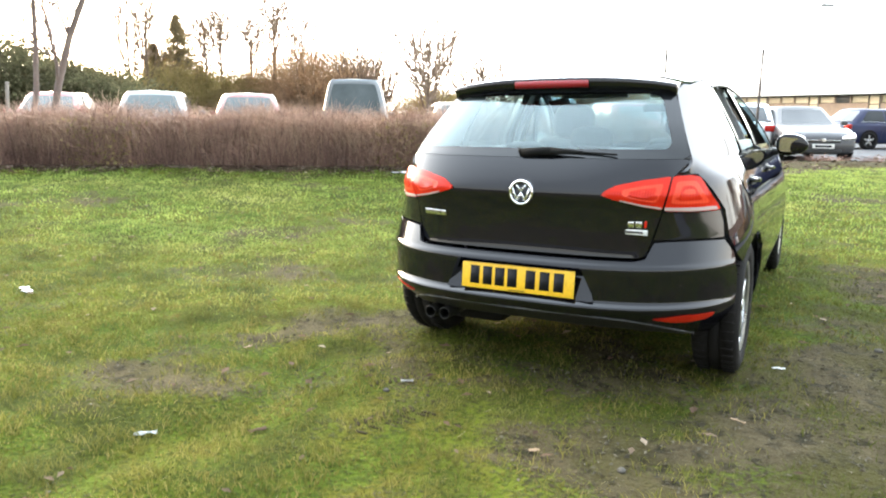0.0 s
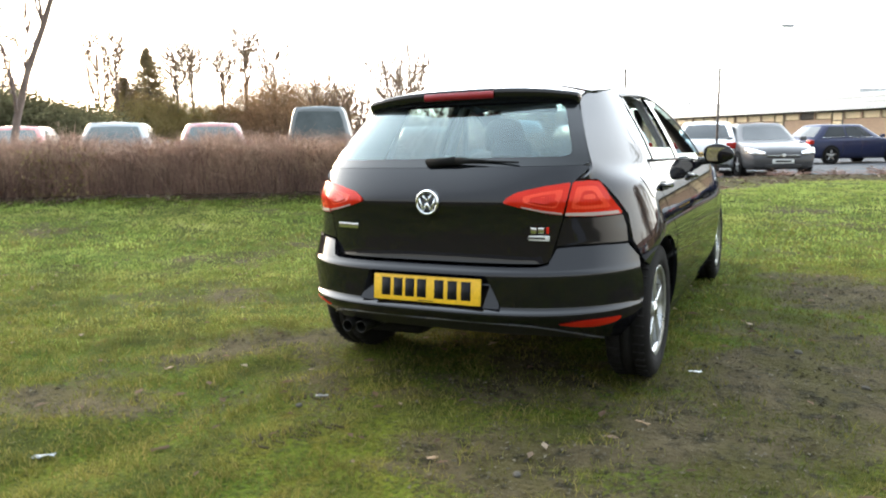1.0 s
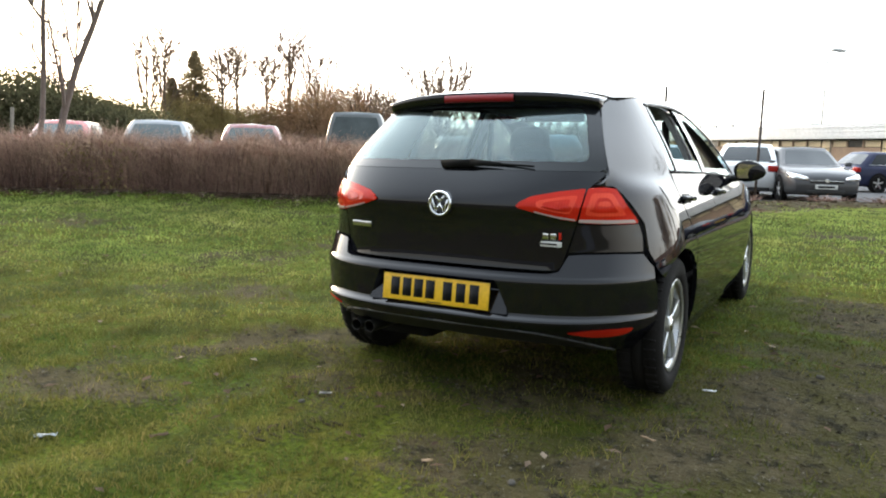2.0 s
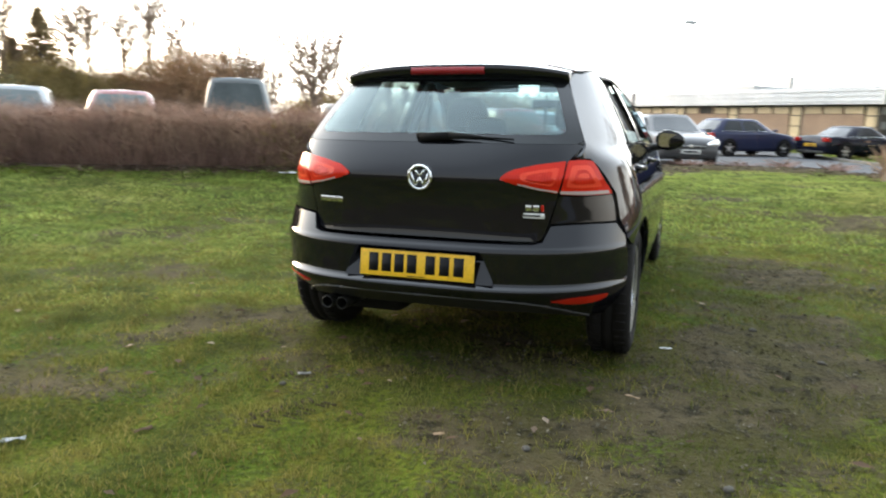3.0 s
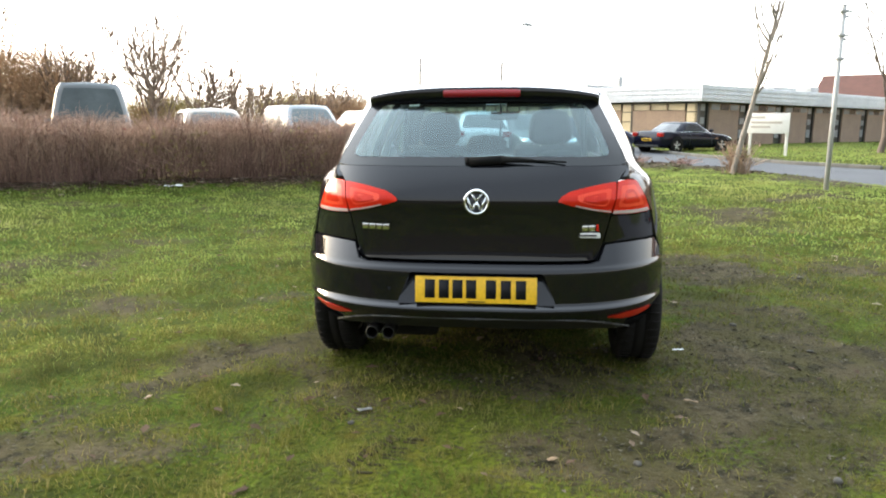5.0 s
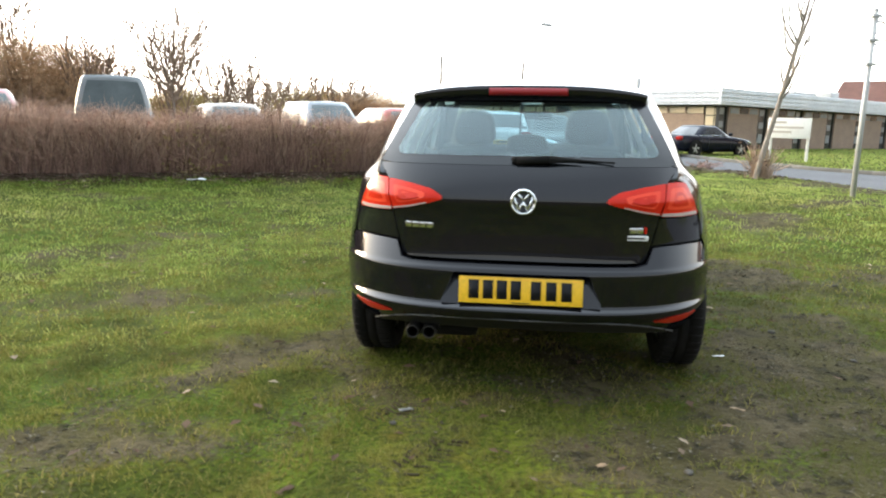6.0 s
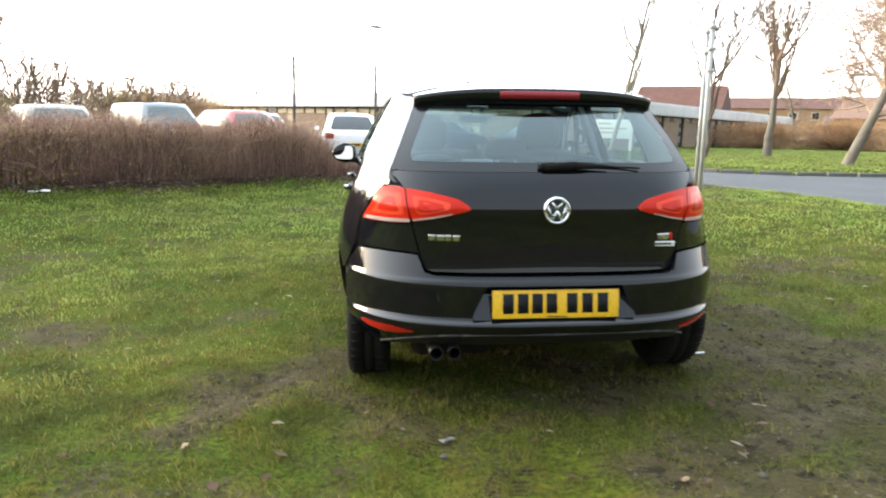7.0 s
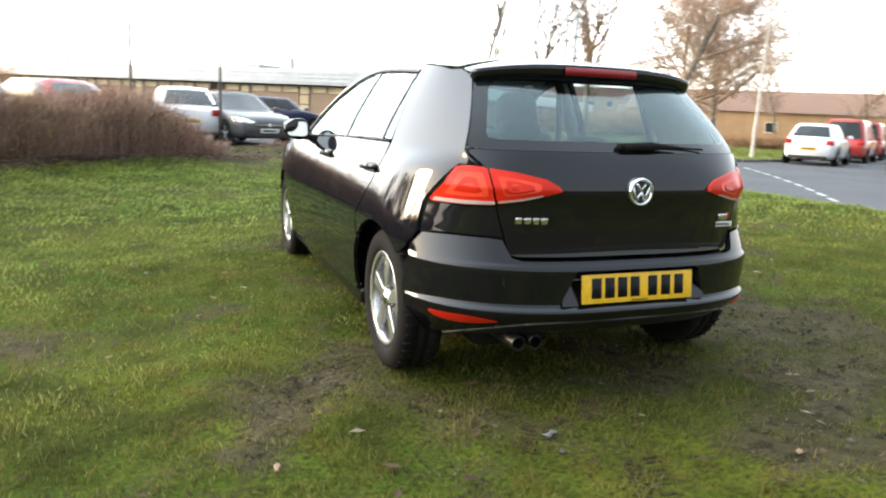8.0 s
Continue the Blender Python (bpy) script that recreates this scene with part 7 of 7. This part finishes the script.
def office():
    """Flat-roofed brick office: ribbed pale fascia, brick piers, tall window strips; local x along the right face, y into the building."""
    m = Matrix.Translation((CORNER_AT.x, CORNER_AT.y, -0.05)) @ Matrix.Rotation(math.atan2(FACE_R.y, FACE_R.x), 4, "Z")
    ob = thing("office_building", m, "low flat-roofed brown brick office with ribbed white fascia", "building")
    long_r, long_l = 56.0, 46.0
    clad, brick = CLAD, BRICK
    for k in range(7):
        z = 2.42 + k * 0.122
        o = 0.03 * (k % 2)
        part("fascia_board", boxed(-0.45 - o, long_r + 0.4, -0.45 - o, -0.30, z, z + 0.118, 0.012), clad, ob)
        part("fascia_board", boxed(-0.45 - o, -0.30, -0.30, long_l + 0.4, z, z + 0.118, 0.012), clad, ob)
    part("roof", boxed(-0.42, long_r + 0.3, -0.42, long_l, 3.2, 3.28), clad, ob, "pale flat roof")
    part("soffit", boxed(-0.3, long_r, -0.3, long_l, 2.36, 2.42), FRAME_DARK, ob)
    part("core", boxed(0.35, long_r - 0.2, 0.35, long_l - 0.2, 0, 3.2), FRAME_DARK, ob)
    # right face: brick panels between tall window strips
    x = 0.0
    while x < long_r - 4:
        part("brick_panel", boxed(x + 1.1, x + 4.2, 0.0, 0.25, 0, 2.37), brick, ob, smooth=False)
        part("window_strip", boxed(x + 0.05, x + 1.05, 0.16, 0.20, 0.1, 2.36), OFFICE_GLASS, ob, "grey tall window strip", smooth=False)
        for z0, z1 in ((0.45, 0.95), (1.25, 1.6), (1.95, 2.3)):
            part("window_panel", boxed(x + 0.30, x + 0.80, 0.10, 0.15, z0, z1), PANE_PALE, ob, "pale window panel", smooth=False)
        for xx in (x + 0.02, x + 1.0):
            part("window_frame", boxed(xx, xx + 0.07, 0.06, 0.2, 0, 2.37), FRAME_DARK, ob, smooth=False)
        for k in range(3):
            part("clerestory", boxed(x + 1.25 + k * 0.98, x + 2.1 + k * 0.98, -0.02, 0.02, 2.02, 2.32), PANE_PALE if k != 1 else OFFICE_GLASS, ob, smooth=False)
        x += 4.2
    # left face: brick bays, clerestory panes under the fascia; gold panes carry painted sunlight
    y = 0.0
    while y < long_l - 4:
        part("brick_bay", boxed(0.0, 0.25, y + 0.75, y + 4.2, 0, 1.95), brick, ob, smooth=False)
        for k in range(3):
            part("clerestory", boxed(0.05, 0.1, y + 0.85 + k * 1.13, y + 1.85 + k * 1.13, 1.98, 2.34), OFFICE_GLASS if k == 1 and round(y / 4.2) % 3 == 2 else PANE_SUNLIT, ob, "clerestory window pane", smooth=False)
            part("window_frame", boxed(-0.02, 0.12, y + 1.86 + k * 1.13, y + 1.96 + k * 1.13, 1.95, 2.37), brick, ob, smooth=False)
        part("window_panel", boxed(0.02, 0.08, y + 0.05, y + 0.68, 0.15, 2.34), PANE_SUNLIT, ob, "tall window panel tinted as sunlit gold", smooth=False)
        for z in (0.7, 1.3, 1.85):
            part("window_bar", boxed(-0.01, 0.09, y + 0.05, y + 0.68, z, z + 0.05), FRAME_DARK, ob, smooth=False)
        part("window_frame", boxed(-0.03, 0.2, y - 0.02, y + 0.05, 0, 2.37), FRAME_DARK, ob, smooth=False)
        y += 4.2
    part("end_wall", boxed(long_r - 4, long_r, 0.0, 0.3, 0, 2.37), brick, ob, smooth=False)
    part("end_wall", boxed(0.0, 0.3, long_l - 4, long_l, 0, 2.37), brick, ob, smooth=False)
    # roof plant
    for x0, y0, a, b, h in ((14, 3, 3.2, 2.0, 0.55), (19.5, 3, 1.2, 1.2, 0.75), (3, 10, 6, 3, 0.5), (2.5, 17, 4, 3, 0.35), (4, 8.2, 0.3, 0.3, 1.0)):
        part("roof_unit", boxed(x0, x0 + a, y0, y0 + b, 3.25, 3.25 + h, 0.04), GALV, ob, "grey roof unit")
    for k in range(11):
        part("roof_vent", boxed(0.4, 0.6, 22 + k * 1.9, 22.4 + k * 1.9, 3.25, 3.58, 0.03), GALV, ob, "small square roof vent")
    return ob


office()


def house(name, x, y, w, d, eave, ridge, turn, wall, roof, label, rows=1, cols=4):
    ob = thing(name, pose(x, y, 0.0, 0, 0, turn), label, "house")
    part("wall", boxed(-w / 2, w / 2, -d / 2, d / 2, -0.1, eave), wall, ob, smooth=False)
    bm = bmesh.new()
    o = 0.35
    v = [bm.verts.new(p) for p in ((-w / 2 - o, -d / 2 - o, eave - 0.1), (w / 2 + o, -d / 2 - o, eave - 0.1), (w / 2 + o, d / 2 + o, eave - 0.1), (-w / 2 - o, d / 2 + o, eave - 0.1), (-w / 2 - o, 0, ridge), (w / 2 + o, 0, ridge))]
    for f in ((0, 1, 5, 4), (2, 3, 4, 5), (1, 2, 5), (3, 0, 4), (0, 3, 2, 1)):
        bm.faces.new([v[i] for i in f])
    part("roof", bm, roof, ob, "weathered roof", smooth=False)
    for r in range(rows):
        for c in range(cols):
            cx = -w / 2 + (c + 0.5) * w / cols
            z0 = 0.9 + r * 2.6
            wd = part("window", boxed(cx - 0.55, cx + 0.55, -d / 2 - 0.04, -d / 2 + 0.02, z0, z0 + 1.1), SIGN_WHITE, ob, smooth=False)
            part("pane", boxed(cx - 0.47, cx + 0.47, -d / 2 - 0.06, -d / 2 - 0.03, z0 + 0.08, z0 + 1.02), PANE, wd, smooth=False)
    return ob


house("house", 43.1, 93.7, 11, 9, 4.4, 7.5, -35, BRICK_RED, TILE_RED, "brick house with a steep red tiled roof")
house("terrace_house", 63.0, 105.0, 27, 9, 5.2, 6.9, -32, BRICK_RED, TILE_RED, "long orange brick terrace with small windows", 2, 9)
house("terrace_house", 62.0, 52.0, 40, 10, 3.0, 5.2, -50, BRICK_RED, surface("brown_roof", (0.16, 0.09, 0.06), (0.2, 0.11, 0.07), scale=1), "long low brick building under a brown roof", 1, 7)
house("bungalow", 62.0, 79.0, 12, 8, 2.3, 3.7, -40, BRICK_RED, surface("dark_brown_roof", (0.1, 0.06, 0.05), (0.14, 0.08, 0.06), scale=1), "small brick bungalow with a dark roof", 1, 3)


def pole(name, x, y, r, top, material, label, category, group="", brackets=0, lean=(0, 0), base=None):
    z = float(ground_z(x, y)) if base is None else base
    ob = thing(name, pose(x, y, z), label, category, group)
    bm = bmesh.new()
    rod(bm, (0, 0, -0.2), (lean[0], lean[1], top - z), r, r * 0.92, 14)
    part("shaft", bm, material, ob)
    bm = bmesh.new()
    rod(bm, (lean[0], lean[1], top - z), (lean[0], lean[1], top - z + 0.02), r * 1.08, r * 0.8, 14)
    part("cap", bm, material, ob)
    for i in range(brackets):
        zz = (top - z) * (0.99 - 0.125 * i) - 0.08
        part("bracket", boxed(-r * 1.5, r * 1.5, -r * 1.35, r * 1.35, zz, zz + 0.045, 0.008), GALV, ob)
        part("bracket_bolt", boxed(r * 1.2, r * 1.2 + 0.07, -0.012, 0.012, zz + 0.01, zz + 0.034, 0.004), GALV, ob)
    return ob


pole("steel_post", -2.32, 14.35, 0.032, 2.63, POST_DARK, "slim dark steel post at the car park edge", "post", "dark posts", base=-0.02)
pole("steel_post", -0.43, 15.80, 0.032, 2.65, POST_DARK, "slim dark steel post at the car park edge", "post", "dark posts", base=0.0)
pole("sign_pole", 4.88, 8.77, 0.038, 2.93, GALV, "galvanised steel pole with empty sign brackets", "pole", "galvanised poles", 3)
pole("sign_pole", 5.26, 9.72, 0.036, 2.98, GALV, "galvanised steel pole standing close behind another", "pole", "galvanised poles", 2)


def street_lamp(x, y, h, turn, label):
    ob = thing("street_lamp", pose(x, y, 0, 0, 0, turn), label, "street lamp")
    bm = bmesh.new()
    rod(bm, (0, 0, -0.1), (0, 0, h), 0.075, 0.045, 12)
    part("column", bm, GALV, ob)
    bm = bmesh.new()
    rod(bm, (0, 0, h), (0.35, 0, h + 0.05), 0.03, 0.025, 8)
    part("arm", bm, GALV, ob)
    bm = bmesh.new()
    bmesh.ops.create_uvsphere(bm, u_segments=16, v_segments=8, radius=1)
    for v in bm.verts:
        v.co = Vector((0.55 + v.co.x * 0.42, v.co.y * 0.17, h + 0.06 + v.co.z * 0.12 - 0.05 * v.co.x))
    part("lamp_head", bm, GALV, ob)


street_lamp(-0.35, 47.0, 7.55, 0, "tall pale street lamp beside the building")


def sign_board():
    ob = thing("sign_board", pose(8.97, 24.62, 0.04, 0, 0, -36), "white notice board on two posts with faded lettering", "sign")
    for x in (-0.62, 0.66):
        part("sign_post", boxed(x - 0.045, x + 0.045, 0.03, 0.11, -0.2, 1.56, 0.008), SIGN_WHITE, ob)
    b = part("board", boxed(-0.74, 0.74, -0.03, 0.03, 0.83, 1.55, 0.01), SIGN_WHITE, ob, "white board with faded bars")
    for x0, x1, z0, z1 in ((-0.60, -0.1, 1.36, 1.43), (-0.60, 0.5, 1.18, 1.25), (-0.6, 0.1, 1.02, 1.09)):
        part("lettering_bar", boxed(x0, x1, -0.036, -0.028, z0, z1), SIGN_TEXT, b, smooth=False)


sign_board()

# added unseen dark wall behind the walker: closes the place, darkens car reflections
DIM = surface("dark_unseen_wall", (0.032, 0.034, 0.036), (0.046, 0.048, 0.050), scale=0.4, rough=0.95, bump=0.2)
bm = boxed(-70, 70, -46.0, -45.5, -0.3, 3.6)
tagged(part("unseen_wall", bm, DIM, smooth=False), "plain dark wall added out of view for the car's reflections", "wall", kind="structure")
